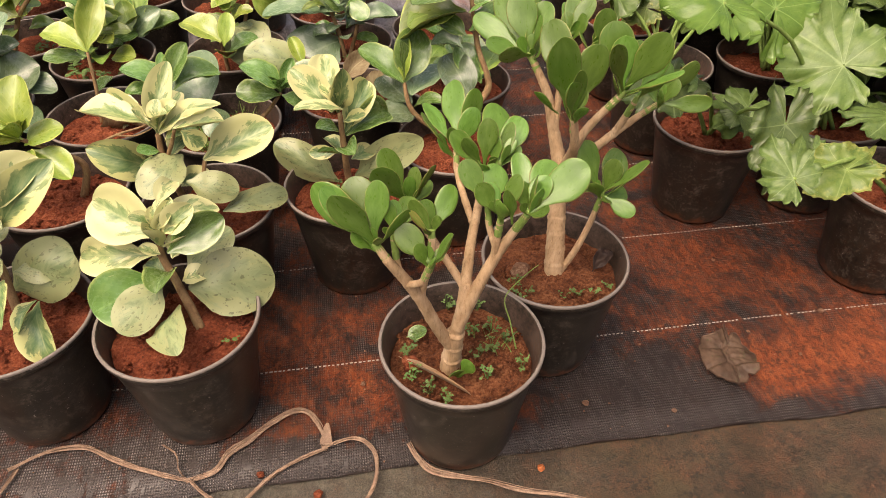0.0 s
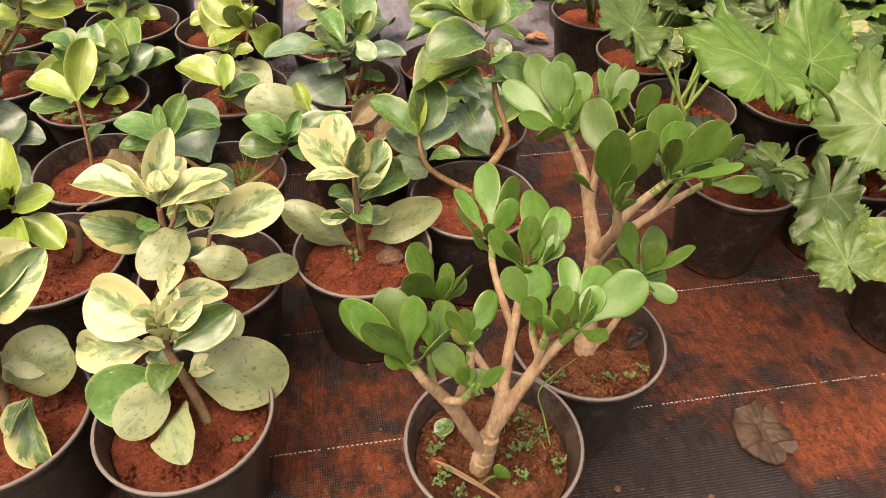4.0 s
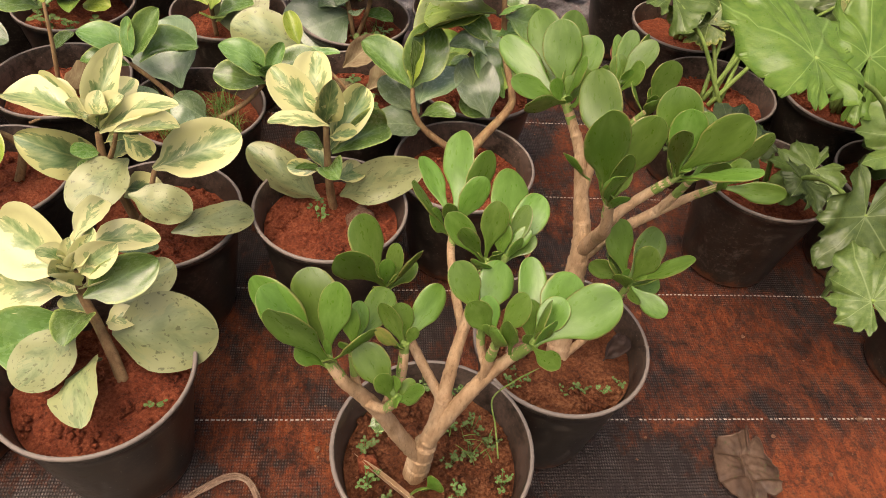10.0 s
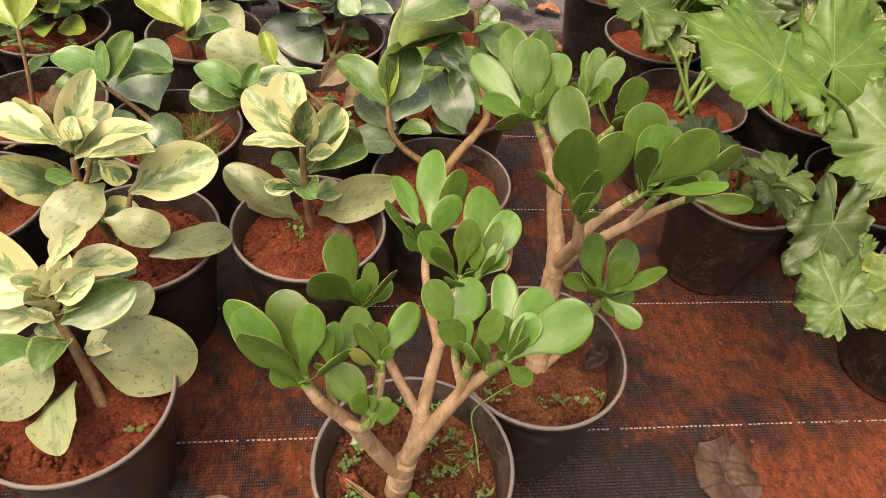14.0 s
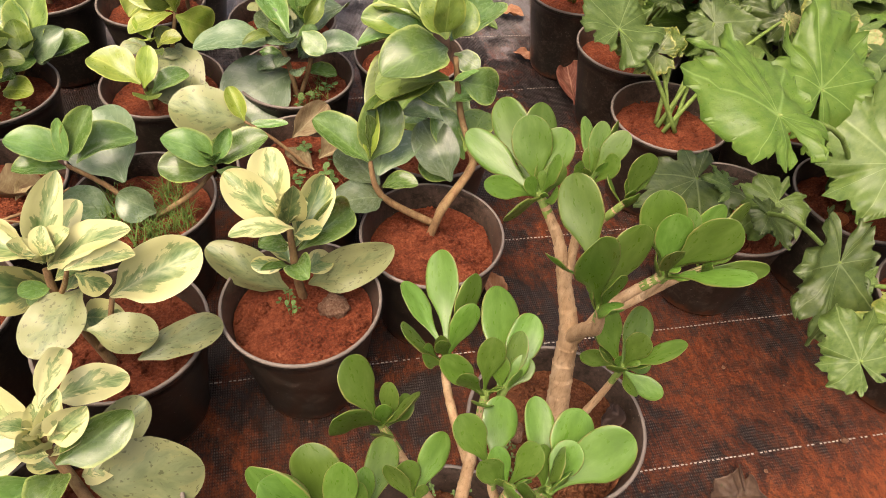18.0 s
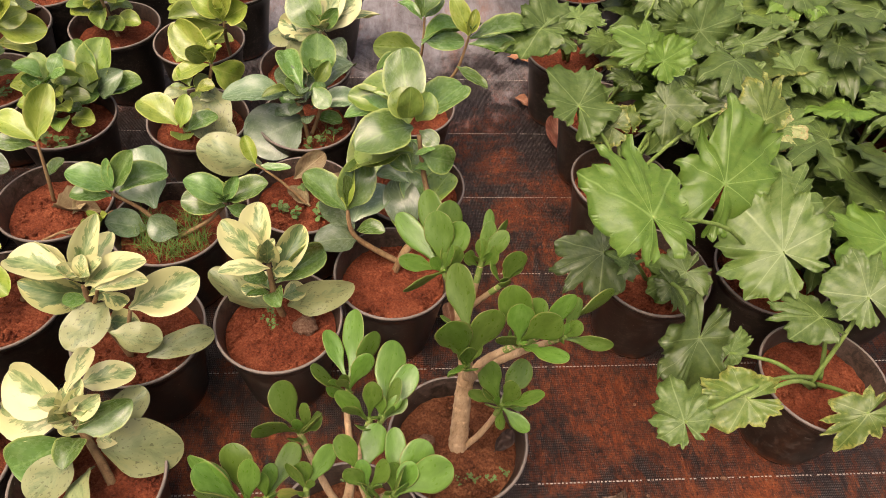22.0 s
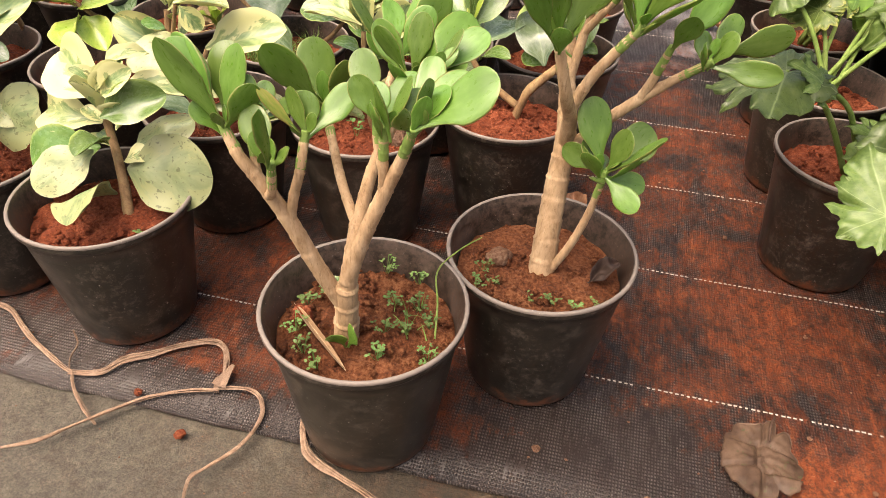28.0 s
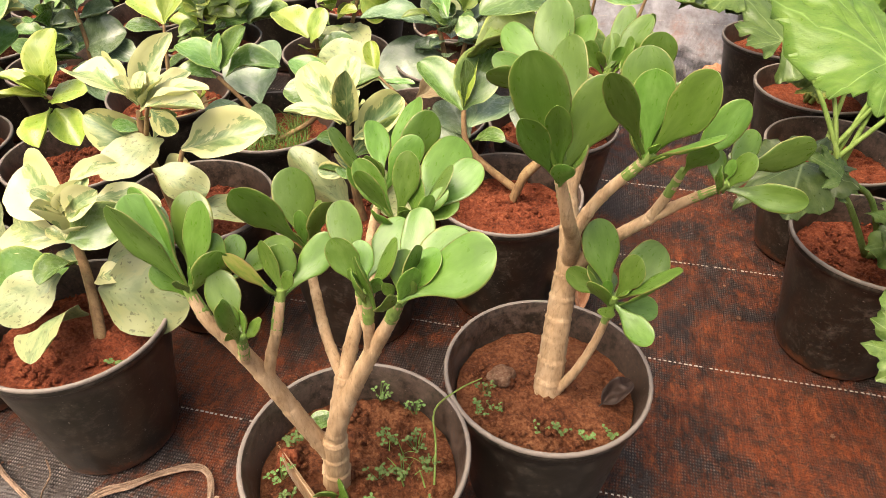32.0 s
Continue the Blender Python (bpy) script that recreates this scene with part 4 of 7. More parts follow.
stem(p, [(-6.6, -3.1, 31.4), (-5.6, -4.4, 32.6), (-5.0, -5.2, 33.8), (-4.4, -5.9, 36.2)], [.42,.4,.38,.34])
stem(p, [(-7.2, -3.2, 32.8), (-7.5, -2.8, 34.6), (-7.7, -2.5, 37.3)], [.38,.36,.32])
stem(p, [(-1, -1.5, 21), (-0.3, -1.4, 25), (0.2, -0.7, 28.5)], [.9,.8,.75])
stem(p, [(0.1, -0.7, 27.5), (-1.8, 1.2, 30.4), (-3.5, 3.8, 32.4), (-5.1, 6.5, 34.2)], [.5,.45,.42,.36])
stem(p, [(0.1, -0.7, 28), (0.9, 1.1, 32.5), (2.0, 3.3, 35.8), (3.0, 5.5, 38.6)], [.68,.55,.48,.4])
stem(p, [(1.4, 2.1, 34), (0.7, 5.2, 36), (0.4, 8.2, 37.6), (0.7, 10.4, 39.2)], [.42,.4,.36,.3])
stem(p, [(2.1, 3.6, 36.2), (3.4, 4.6, 37.6), (4.4, 5.4, 39.2)], [.4,.36,.32])
stem(p, [(-0.9, -1.6, 22), (0.9, -1.7, 27.5), (2.9, -1.7, 32.5), (4.6, -2.2, 36.4), (5.6, -3.0, 39.1)], [.78,.7,.62,.48,.4])
stem(p, [(2.9, -1.7, 32.5), (3.0, -1.9, 35.4), (3.2, -2.2, 38.4)], [.5,.42,.36])
stem(p, [(2.9, -1.7, 34.5), (2.3, -1.1, 36.6), (2.1, -0.8, 38.5)], [.4,.36,.3])
jade_leaf(p, (-9.4, -3.4, 36.8), (-14.8, 0.5, 42.5), 4.3, 'c', 'jade')
jade_leaf(p, (-9.6, -3.2, 37.1), (-14.3, -0.9, 42.8), 3.4, 'c', 'jade')
jade_leaf(p, (-9.2, -3.3, 37.0), (-13.1, -3.7, 44.3), 3.2, 'c', 'jade')
jade_leaf(p, (-9.3, -3.3, 37.2), (-11.0, 2.1, 41.7), 3.8, 'c', 'jade')
jade_leaf(p, (-9.6, -3.0, 37.1), (-8.8, -0.2, 42.9), 2.6, 'c', 'jade')
jade_leaf(p, (-7.5, -2.5, 37.2), (-8.0, -1.0, 40.9), 1.5, 'c', 'jade')
jade_leaf(p, (-9.4, -3.2, 37.1), (-6.1, -3.7, 41.4), 2.4, 'e', 'jade')
jade_leaf(p, (-7.5, -2.6, 37.6), (-5.0, 3.8, 36.8), 2.7, 'c', 'jade')
jade_leaf(p, (-4.2, -6.1, 36.3), (-7.2, -3.2, 39.4), 2.9, 'c', 'jade')
jade_leaf(p, (-4.6, -6.1, 36.2), (-2.6, -9.3, 42.8), 1.5, 'u', 'jade')
jade_leaf(p, (-4.5, -5.8, 36.0), (-3.0, -5.1, 37.6), 1.3, 'u', 'jade')
jade_leaf(p, (-3.8, -1.1, 35.9), (-0.9, 2.9, 39.0), 2.5, 'c', 'jade')
jade_leaf(p, (-3.5, -1.2, 35.9), (-5.5, 0.8, 39.4), 1.9, 'c', 'jade')
jade_leaf(p, (-3.8, -1.3, 36.3), (-6.1, -3.3, 41.1), 1.2, 'e', 'jadey')
jade_leaf(p, (-5.2, 6.6, 34.2), (-7.8, 10.5, 39.2), 3.9, 'c', 'jade')
jade_leaf(p, (-5.1, 6.6, 34.3), (-9.2, 4.5, 41.2), 3.2, 'c', 'jade')
jade_leaf(p, (-5.3, 6.5, 34.0), (-5.0, 6.3, 38.4), 1.6, 'c', 'jade')
jade_leaf(p, (-4.9, 6.7, 34.0), (-4.0, 8.4, 38.0), 2.1, 'c', 'jade')
jade_leaf(p, (-5.2, 6.5, 34.4), (-2.2, 5.6, 39.8), 2.4, 'e', 'jade')
jade_leaf(p, (-5.0, 6.4, 34.2), (-2.3, 7.7, 36.1), 2.4, 'e', 'jade')
jade_leaf(p, (0.8, 10.5, 39.4), (1.4, 18.0, 42.7), 3.4, 'c', 'jade')
jade_leaf(p, (1.1, 10.7, 39.1), (3.7, 14.2, 43.8), 3.3, 'c', 'jade')
jade_leaf(p, (0.5, 9.4, 38.5), (3.0, 12.0, 42.8), 2.7, 'c', 'jade')
jade_leaf(p, (0.5, 10.5, 39.1), (-2.1, 16.2, 41.0), 2.4, 'u', 'jade')
jade_leaf(p, (0.3, 9.5, 38.5), (-3.4, 9.5, 43.9), 2.4, 'e', 'jade')
jade_leaf(p, (0.7, 9.6, 38.7), (-0.3, 9.1, 42.4), 1.5, 'c', 'jade')
jade_leaf(p, (3.1, 5.5, 38.6), (-0.4, 7.2, 43.0), 2.3, 'c', 'jade')
jade_leaf(p, (3.0, 5.5, 38.8), (0.5, 5.2, 43.6), 1.5, 'c', 'jade')
jade_leaf(p, (3.0, 5.8, 38.8), (3.6, 7.7, 44.0), 2.4, 'c', 'jade')
jade_leaf(p, (4.2, 5.4, 39.2), (6.0, 14.2, 41.7), 4.0, 'c', 'jade')
jade_leaf(p, (4.4, 5.2, 39.2), (6.6, 8.8, 42.4), 2.2, 'u', 'jade')
jade_leaf(p, (4.3, 5.5, 39.4), (8.2, 10.9, 41.3), 3.1, 'c', 'jade')
jade_leaf(p, (4.3, 5.4, 39.3), (6.5, 7.1, 41.6), 1.5, 'u', 'jade')
jade_leaf(p, (4.5, 5.4, 39.1), (7.1, 7.8, 40.1), 2.4, 'u', 'jade')
jade_leaf(p, (2.2, -0.6, 38.7), (-0.1, 2.2, 42.6), 2.6, 'c', 'jade')
jade_leaf(p, (2.3, -0.6, 38.2), (4.1, 4.6, 39.8), 3.2, 'c', 'jade')
jade_leaf(p, (3.1, -2.2, 38.6), (0.7, -1.3, 42.2), 2.2, 'c', 'jade')
jade_leaf(p, (3.0, -2.4, 38.6), (2.2, -0.1, 41.4), 1.9, 'c', 'jade')
jade_leaf(p, (3.0, -2.0, 38.4), (5.3, -1.0, 42.5), 2.4, 'u', 'jade')
jade_leaf(p, (5.8, -3.0, 39.0), (6.0, 3.0, 42.2), 2.4, 'c', 'jade')
jade_leaf(p, (5.8, -3.3, 39.4), (9.1, 1.5, 42.1), 3.8, 'c', 'jade')
jade_leaf(p, (5.7, -2.9, 39.0), (6.4, -2.0, 43.2), 2.4, 'e', 'jade')
jade_leaf(p, (5.4, -3.3, 39.3), (7.9, -1.0, 42.2), 2.5, 'c', 'jade')
jade_leaf(p, (5.4, -3.3, 39.4), (11.6, -1.7, 43.5), 4.0, 'u', 'jade')
jade_leaf(p, (4.1, -3.3, 38.4), (3.4, -3.7, 43.1), 1.6, 'c', 'jade')
jade_leaf(p, (5.5, -3.3, 39.0), (6.8, -3.2, 42.4), 1.5, 'c', 'jade')
jade_leaf(p, (5.6, -3.0, 39.3), (7.9, -2.1, 41.0), 1.5, 'c', 'jade')
jade_leaf(p, (5.4, -3.0, 39.4), (6.3, -8.0, 42.9), 1.5, 'u', 'jade')
young_pair(p, (-9.4, -3.2, 37.0), 48)
young_pair(p, (-7.7, -2.5, 37.4), 49)
young_pair(p, (-4.4, -5.9, 36.2), 50)
young_pair(p, (-3.7, -1.3, 36.1), 51)
young_pair(p, (-5.1, 6.6, 34.2), 52)
young_pair(p, (0.5, 9.4, 38.6), 53)
young_pair(p, (3.0, 5.6, 38.6), 54)
young_pair(p, (4.4, 5.4, 39.2), 55)
young_pair(p, (3.2, -2.2, 38.4), 56)
young_pair(p, (5.6, -3.1, 39.2), 57)
jade_leaf(p, (-0.7, -3.1, 15), (0.6, -3.9, 18.7), 2.2, 'c', 'jade')
jade_leaf(p, (-0.9, -3.2, 15), (-1.6, -4.1, 17.8), 2.2, 'c', 'jade')
weeds(p, [(-0.5, 8.2), (3.4, 7.4), (2.1, 3.6), (4.5, 3.4), (2, -0.3), (4.2, 0.2), (7.1, -2.7), (-6.7, 1.4), (-6.4, -2.4), (-4.5, -4.9), (-5.1, 3.5), (-2.5, -6.4), (2.5, -3.8), (6.1, 1.5)], 1, 0.3, 11)
grass_tuft(p, [(3.5, 3.0), (5.0, 1.0)], 4, 8, 3.5)
long_blade(p, [(7.0, 0.2, 15), (6.6, 2.5, 17.5), (6.1, 4.1, 20.2), (8.1, 4.4, 23.1), (10.1, 4.6, 24.9)])

p = potted("potted_jade_plant", "tall jade plant on a thick bare trunk, black pot", -0.282, 0.020, soil=SOIL_B, category="jade plant")
stem(p, [(0.3, 0.2, 14.5), (0.3, 1.5, 20), (0.4, 3, 25), (0.5, 4.2, 29.5), (-0.2, 6.2, 34.0), (-0.9, 8.5, 38.2), (-1.9, 9.8, 40.6), (-2.8, 10.9, 42.4)], [1.5,1.3,1.2,1.05,.8,.62,.52,.44])
stem(p, [(0.5, 4, 28.5), (0.7, 2.0, 32.5), (0.1, -0.8, 36.5), (-0.9, -2.0, 41)], [.85,.72,.6,.45])
stem(p, [(0.5, 1.2, 33.6), (1.6, 1.2, 36.4), (2.8, 0.8, 38.8), (5.2, -0.1, 42.6)], [.6,.55,.5,.4])
stem(p, [(0.5, 3.5, 27.5), (3.2, 4, 31), (6.7, 3.6, 34.8), (9.4, 3.2, 37.4), (11.5, 2.8, 39.2)], [.65,.6,.55,.42,.35])
stem(p, [(6.7, 3.6, 34.8), (7.6, 3, 37.6), (8.2, 2.5, 40)], [.5,.42,.36])
stem(p, [(-0.2, 6.2, 34.2), (0.6, 8.4, 39), (1.5, 10.3, 44.4)], [.55,.46,.38])
stem(p, [(0.5, 8.2, 38.6), (2.4, 8, 41.4), (4.1, 7.7, 44)], [.42,.38,.34])
stem(p, [(1.2, 0, 15.5), (2.7, -0.2, 19), (4.0, -0.3, 23.5), (4.8, -0.6, 28.4)], [.5,.45,.4,.32])
jade_leaf(p, (-2.9, 11.1, 42.3), (-8.6, 18.8, 44.6), 3.4, 'c', 'jade')
jade_leaf(p, (-2.6, 11.0, 42.3), (-4.6, 21.3, 46.4), 4.3, 'c', 'jade')
jade_leaf(p, (-2.9, 11.0, 42.2), (-3.9, 15.5, 48.8), 4.1, 'c', 'jade')
jade_leaf(p, (-3.0, 11.0, 42.3), (-2.2, 17.4, 48.6), 4.3, 'c', 'jade')
jade_leaf(p, (-2.9, 11.1, 42.6), (-0.5, 14.5, 47.8), 3.8, 'c', 'jade')
jade_leaf(p, (-2.9, 11.1, 42.3), (-2.1, 10.2, 48.0), 2.4, 'e', 'jade')
jade_leaf(p, (-2.7, 11.1, 42.4), (-4.6, 15.0, 42.9), 1.9, 'c', 'jade')
jade_leaf(p, (-2.6, 10.8, 42.2), (-2.5, 13.3, 44.8), 2.0, 'c', 'jade')
jade_leaf(p, (-2.6, 11.0, 42.5), (-8.2, 5.8, 45.6), 2.3, 'c', 'jade')
jade_leaf(p, (-2.9, 11.1, 42.4), (-8.6, 11.5, 44.5), 2.4, 'u', 'jade')
jade_leaf(p, (-0.6, 0.6, 42.3), (-1.8, 7.5, 48.3), 4.3, 'c', 'jade')
jade_leaf(p, (-0.9, -1.8, 40.8), (-3.9, -2.2, 51.2), 4.3, 'c', 'jade')
jade_leaf(p, (-1.1, -2.1, 40.9), (-3.9, -7.1, 48.5), 2.1, 'c', 'jade')
jade_leaf(p, (-0.9, -1.8, 41.0), (-2.7, -1.0, 46.5), 2.3, 'c', 'jade')
jade_leaf(p, (-0.9, -1.8, 41.1), (1.9, 0.9, 48.4), 4.3, 'c', 'jade')
jade_leaf(p, (-0.9, -2.0, 41.0), (-1.6, -3.5, 48.1), 2.1, 'c', 'jade')
jade_leaf(p, (4.8, -1.0, 43.5), (1.5, -4.5, 51.0), 2.3, 'c', 'jade')
jade_leaf(p, (5.1, -0.2, 42.8), (4.1, 3.0, 50.0), 4.3, 'c', 'jade')
jade_leaf(p, (5.1, -0.3, 42.8), (4.7, 1.0, 49.2), 3.4, 'c', 'jade')
jade_leaf(p, (5.1, -0.3, 42.9), (7.7, 3.0, 47.3), 3.1, 'c', 'jade')
jade_leaf(p, (5.2, 0.1, 42.5), (8.6, -1.6, 50.4), 3.8, 'c', 'jade')
jade_leaf(p, (5.3, -0.1, 42.6), (9.1, -5.6, 47.7), 2.4, 'u', 'jade')
jade_leaf(p, (12.4, 4.6, 39.3), (19.0, 9.5, 40.4), 3.1, 'c', 'jade')
jade_leaf(p, (11.3, 2.9, 39.1), (17.7, 1.8, 39.3), 2.4, 'u', 'jade')
jade_leaf(p, (11.6, 2.6, 39.3), (13.7, 6.7, 42.4), 2.4, 'c', 'jade')
jade_leaf(p, (4.2, 7.6, 44.1), (5.5, 8.8, 49.0), 3.3, 'c', 'jade')
jade_leaf(p, (1.3, 10.2, 44.8), (4.5, 11.6, 49.2), 2.5, 'c', 'jade')
jade_leaf(p, (1.7, 10.4, 44.7), (3.6, 18.4, 45.3), 1.6, 'c', 'jade')
jade_leaf(p, (1.4, 10.5, 44.5), (2.6, 13.3, 49.3), 2.0, 'c', 'jade')
jade_leaf(p, (1.6, 10.4, 44.6), (4.8, 14.3, 48.4), 2.1, 'c', 'jade')
jade_leaf(p, (4.6, -0.6, 28.7), (2.3, 2.4, 34.9), 3.5, 'c', 'jade')
jade_leaf(p, (4.7, -0.5, 28.7), (8.5, 4.6, 31.1), 4.0, 'c', 'jade')
jade_leaf(p, (4.9, -0.5, 28.6), (6.4, 0.0, 33.3), 2.8, 'c', 'jade')
jade_leaf(p, (4.7, -0.6, 28.7), (9.6, -2.3, 34.0), 2.4, 'u', 'jade')
jade_leaf(p, (4.8, -0.6, 28.5), (8.7, 0.7, 27.3), 2.4, 'u', 'jade')
jade_leaf(p, (4.6, -0.6, 28.7), (8.3, -3.5, 27.1), 2.4, 'u', 'jade')
jade_leaf(p, (4.6, -0.5, 28.7), (0.6, 0.9, 30.2), 2.5, 'c', 'jade')
jade_leaf(p, (4.8, -0.6, 28.8), (4.1, 4.7, 27.9), 1.7, 'c', 'jade')
jade_leaf(p, (5.0, -0.5, 28.4), (3.8, -5.1, 30.5), 1.5, 'c', 'jade')
jade_leaf(p, (-0.2, 5.5, 37.2), (-3.7, 4.9, 40.5), 2.4, 'e', 'jade')
young_pair(p, (-2.8, 10.9, 42.4), 40, 3)
young_pair(p, (-0.9, -2.0, 41.0), 41, 3)
young_pair(p, (5.2, -0.1, 42.7), 42, 3)
young_pair(p, (1.5, 10.4, 44.6), 43, 3)
young_pair(p, (4.1, 7.7, 44.2), 44, 3)
young_pair(p, (11.5, 2.8, 39.2), 45, 3)
young_pair(p, (4.8, -0.6, 28.6), 46, 3)
jade_leaf(p, (8.2, 2.5, 40), (12.2, 5, 45.5), 2.8, 'c')
jade_leaf(p, (8.2, 2.4, 40), (9.6, 0.4, 44.2), 2.2, 'c')
weeds(p, [(-6, -4.3), (-4.4, -3.4), (-0, -4.9), (2.3, -4.8), (4.5, -5), (-5.9, -1.5), (6.7, -3.6)], 2, 0.3, 6, 0.9)

p = potted("potted_peperomia", "variegated peperomia with one round spotted leaf, in a black pot", -0.778, -0.024, group="potted peperomias in rows")
stem(p, [(2.0, 0.6, 15), (1.0, 2.4, 17.5), (-0.4, 4.4, 21), (-1.3, 5.4, 24), (-0.7, 5.0, 27.4)], [.8,.72,.62,.55,.4])
leaf(p, (-1.0, 4.9, 27.4), (-8.3, 9.6, 29.8), 'var', 0.69, 'c')
leaf(p, (-2.5, 6.0, 23.7), (-11.8, 7.2, 23.6), 'var', 0.47, 'c')
leaf(p, (-0.1, 5.8, 31.1), (0.5, 12.9, 30.2), 'var', 0.32, 'c')
leaf(p, (-0.9, 8.9, 27.2), (5.4, 11.5, 26.4), 'var', 0.54, 'u')
leaf(p, (-0.4, 4.2, 28.8), (1.6, 5.8, 31.8), 'var', 0.41, 'c')
leaf(p, (0.2, 4.0, 28.4), (3.9, 4.8, 31.7), 'var', 0.56, 'c')
leaf(p, (-0.6, 4.8, 25.7), (-1.2, 1.6, 30.7), 'var', 0.30, 'u')
leaf(p, (0.4, 2.7, 26.5), (6.9, 5.5, 28.9), 'green', 0.51, 'c')
leaf(p, (-0.1, 11.3, 23.5), (3.9, 14.2, 22.4), 'gray', 0.45, 'u')
leaf(p, (0.9, 5.4, 20.6), (6.5, 9.6, 23.9), 'vold', 0.51, 'c')
leaf(p, (1.2, 3.6, 19.6), (11.6, 3.4, 20.4), 'vspot', 0.76, 'h')
leaf(p, (-2.4, 4.4, 21.5), (-9.8, 0.9, 19.5), 'green', 0.76, 'c')
leaf(p, (-1.0, 1.8, 22.6), (-5.9, -3.1, 20.0), 'vold', 0.63, 'c')
leaf(p, (-0.4, 2.5, 16.4), (0.0, -6.4, 20.2), 'vold', 0.44, 'c')
rosette(p, 'var', 5, 133, 4.2, 0.95, (-0.6, 5.0, 27.6))
fill(p, ['vgreen', 'green', 'var'], 4, 134, 20, 26, 4, 5.5, -0.6, 4.6)
weeds(p, [(6.5, -2.4)], 3, 0.55, 4, 1.2)

p = potted("potted_peperomia", "cream and green variegated peperomia in a black pot", -0.986, 0.006, group="potted peperomias in rows")
stem(p, [(0.4, 0.6, 15), (-0.1, 2.8, 18.8), (-0.2, 3.9, 22.8), (-0.4, 4.0, 26.7), (-0.2, 3.8, 30.6)], [.75,.68,.6,.52,.4])
leaf(p, (-0.4, 2.9, 32.1), (-7.5, 4.2, 35.7), 'var', 0.56, 'c')
leaf(p, (-0.9, 3.5, 31.8), (-3.3, 4.0, 35.8), 'var', 0.47, 'c')
leaf(p, (-0.3, 4.0, 30.8), (2.9, 6.1, 38.3), 'var', 0.45, 'c')
leaf(p, (0.9, 4.3, 30.8), (6.0, 10.3, 34.6), 'var', 0.56, 'c')
leaf(p, (1.6, 4.5, 28.7), (8.3, 7.2, 35.4), 'vgreen', 0.47, 'c')
leaf(p, (0.9, 0.4, 32.3), (-10.1, -0.0, 32.0), 'var', 0.47, 'c')
leaf(p, (-1.8, 4.0, 23.0), (-5.0, -4.5, 29.0), 'vold', 0.62, 'c')
leaf(p, (2.1, -0.4, 24.7), (2.3, -5.9, 22.7), 'vgreen', 0.45, 'u')
leaf(p, (-1.1, 5.4, 17.9), (7.7, 3.7, 23.7), 'vold', 0.67, 'c')
leaf(p, (3.6, 1.3, 19.2), (5.1, -5.5, 15.0), 'vgreen', 0.45, 'c')
leaf(p, (3.8, 0.5, 20.1), (1.9, -3.3, 18.8), 'vgreen', 0.39, 'u')
rosette(p, 'var', 5, 149, 4.4, 0.95)
fill(p, ['vgreen', 'vold', 'var'], 4, 150, 22, 29, 4, 5.5, -0.2, 3.8)

p = potted("potted_peperomia", "cream and green variegated peperomia in a black pot", -0.764, 0.212, group="potted peperomias in rows")
stem(p, [(-1.3, -2.5, 15), (-2.8, -1.6, 20), (-4.0, -1.5, 26.5), (-3.9, -1.1, 31)], [.75,.68,.6,.42])
stem(p, [(-2.0, -2.2, 18), (0.2, -3.4, 22.5), (1.6, -2.4, 27)], [.5,.42,.34])
stem(p, [(-4.0, -1.5, 26.5), (-2.2, -2.6, 30), (-1.0, -3.2, 32.8)], [.4,.34,.26])
leaf(p, (-4.4, -0.9, 32.6), (-13.5, 1.3, 34.2), 'var', 0.51, 'u')
leaf(p, (-4.4, -0.7, 32.6), (-9.9, 3.0, 35.1), 'var', 0.44, 'c')
leaf(p, (-4.6, 1.1, 29.8), (-2.1, 4.6, 38.3), 'var', 0.33, 'c')
leaf(p, (-3.4, 0.1, 30.8), (-1.8, 7.1, 33.0), 'var', 0.34, 'c')
leaf(p, (-3.7, -1.1, 31.0), (4.2, 0.6, 34.5), 'var', 0.54, 'u')
leaf(p, (-1.2, -3.3, 32.9), (5.0, -1.6, 32.8), 'var', 0.41, 'u')
leaf(p, (-7.2, 4.8, 21.8), (-14.1, 1.5, 27.5), 'vgreen', 0.52, 'c')
leaf(p, (1.4, -2.2, 27.0), (10.6, 1.8, 29.0), 'var', 0.55, 'c')
leaf(p, (-0.1, -3.8, 32.9), (2.2, -3.6, 30.2), 'vgreen', 0.69, 'c')
leaf(p, (-1.4, -1.3, 27.6), (-5.7, -8.1, 26.4), 'vold', 0.60, 'c')
leaf(p, (-0.8, -5.5, 25.9), (5.7, -6.0, 24.1), 'vold', 0.58, 'c')
leaf(p, (3.3, -6.7, 21.2), (11.7, -1.9, 20.2), 'vspot', 0.37, 'u')
rosette(p, 'var', 5, 164, 4.4, 0.95, (-3.9, -0.8, 31.2))
fill(p, ['vgreen', 'green', 'var'], 4, 165, 23, 30, 4, 5.5, -3.6, -1.3)

p = potted("potted_peperomia", "small cream and green variegated peperomia in a black nursery pot", -0.553, 0.231, group="potted peperomias in rows")
stem(p, [(0.2, 3.0, 14.5), (-0.2, 2.2, 19), (-0.3, 1.4, 24), (-0.4, 1.9, 29.4)], [.75,.66,.58,.4])
leaf(p, (-1.4, 2.1, 29.5), (-6.6, 5.4, 34.9), 'var', 0.50, 'c')
leaf(p, (-1.1, 2.4, 29.5), (-2.0, 8.8, 35.2), 'var', 0.47, 'c')
leaf(p, (-0.7, 2.5, 29.1), (0.7, -0.3, 37.2), 'vgreen', 0.32, 'c')
leaf(p, (0.0, 1.7, 26.1), (4.1, 8.3, 30.7), 'vgreen', 0.42, 'c')
leaf(p, (0.2, -0.2, 31.1), (-6.1, -2.2, 33.2), 'var', 0.38, 'u')
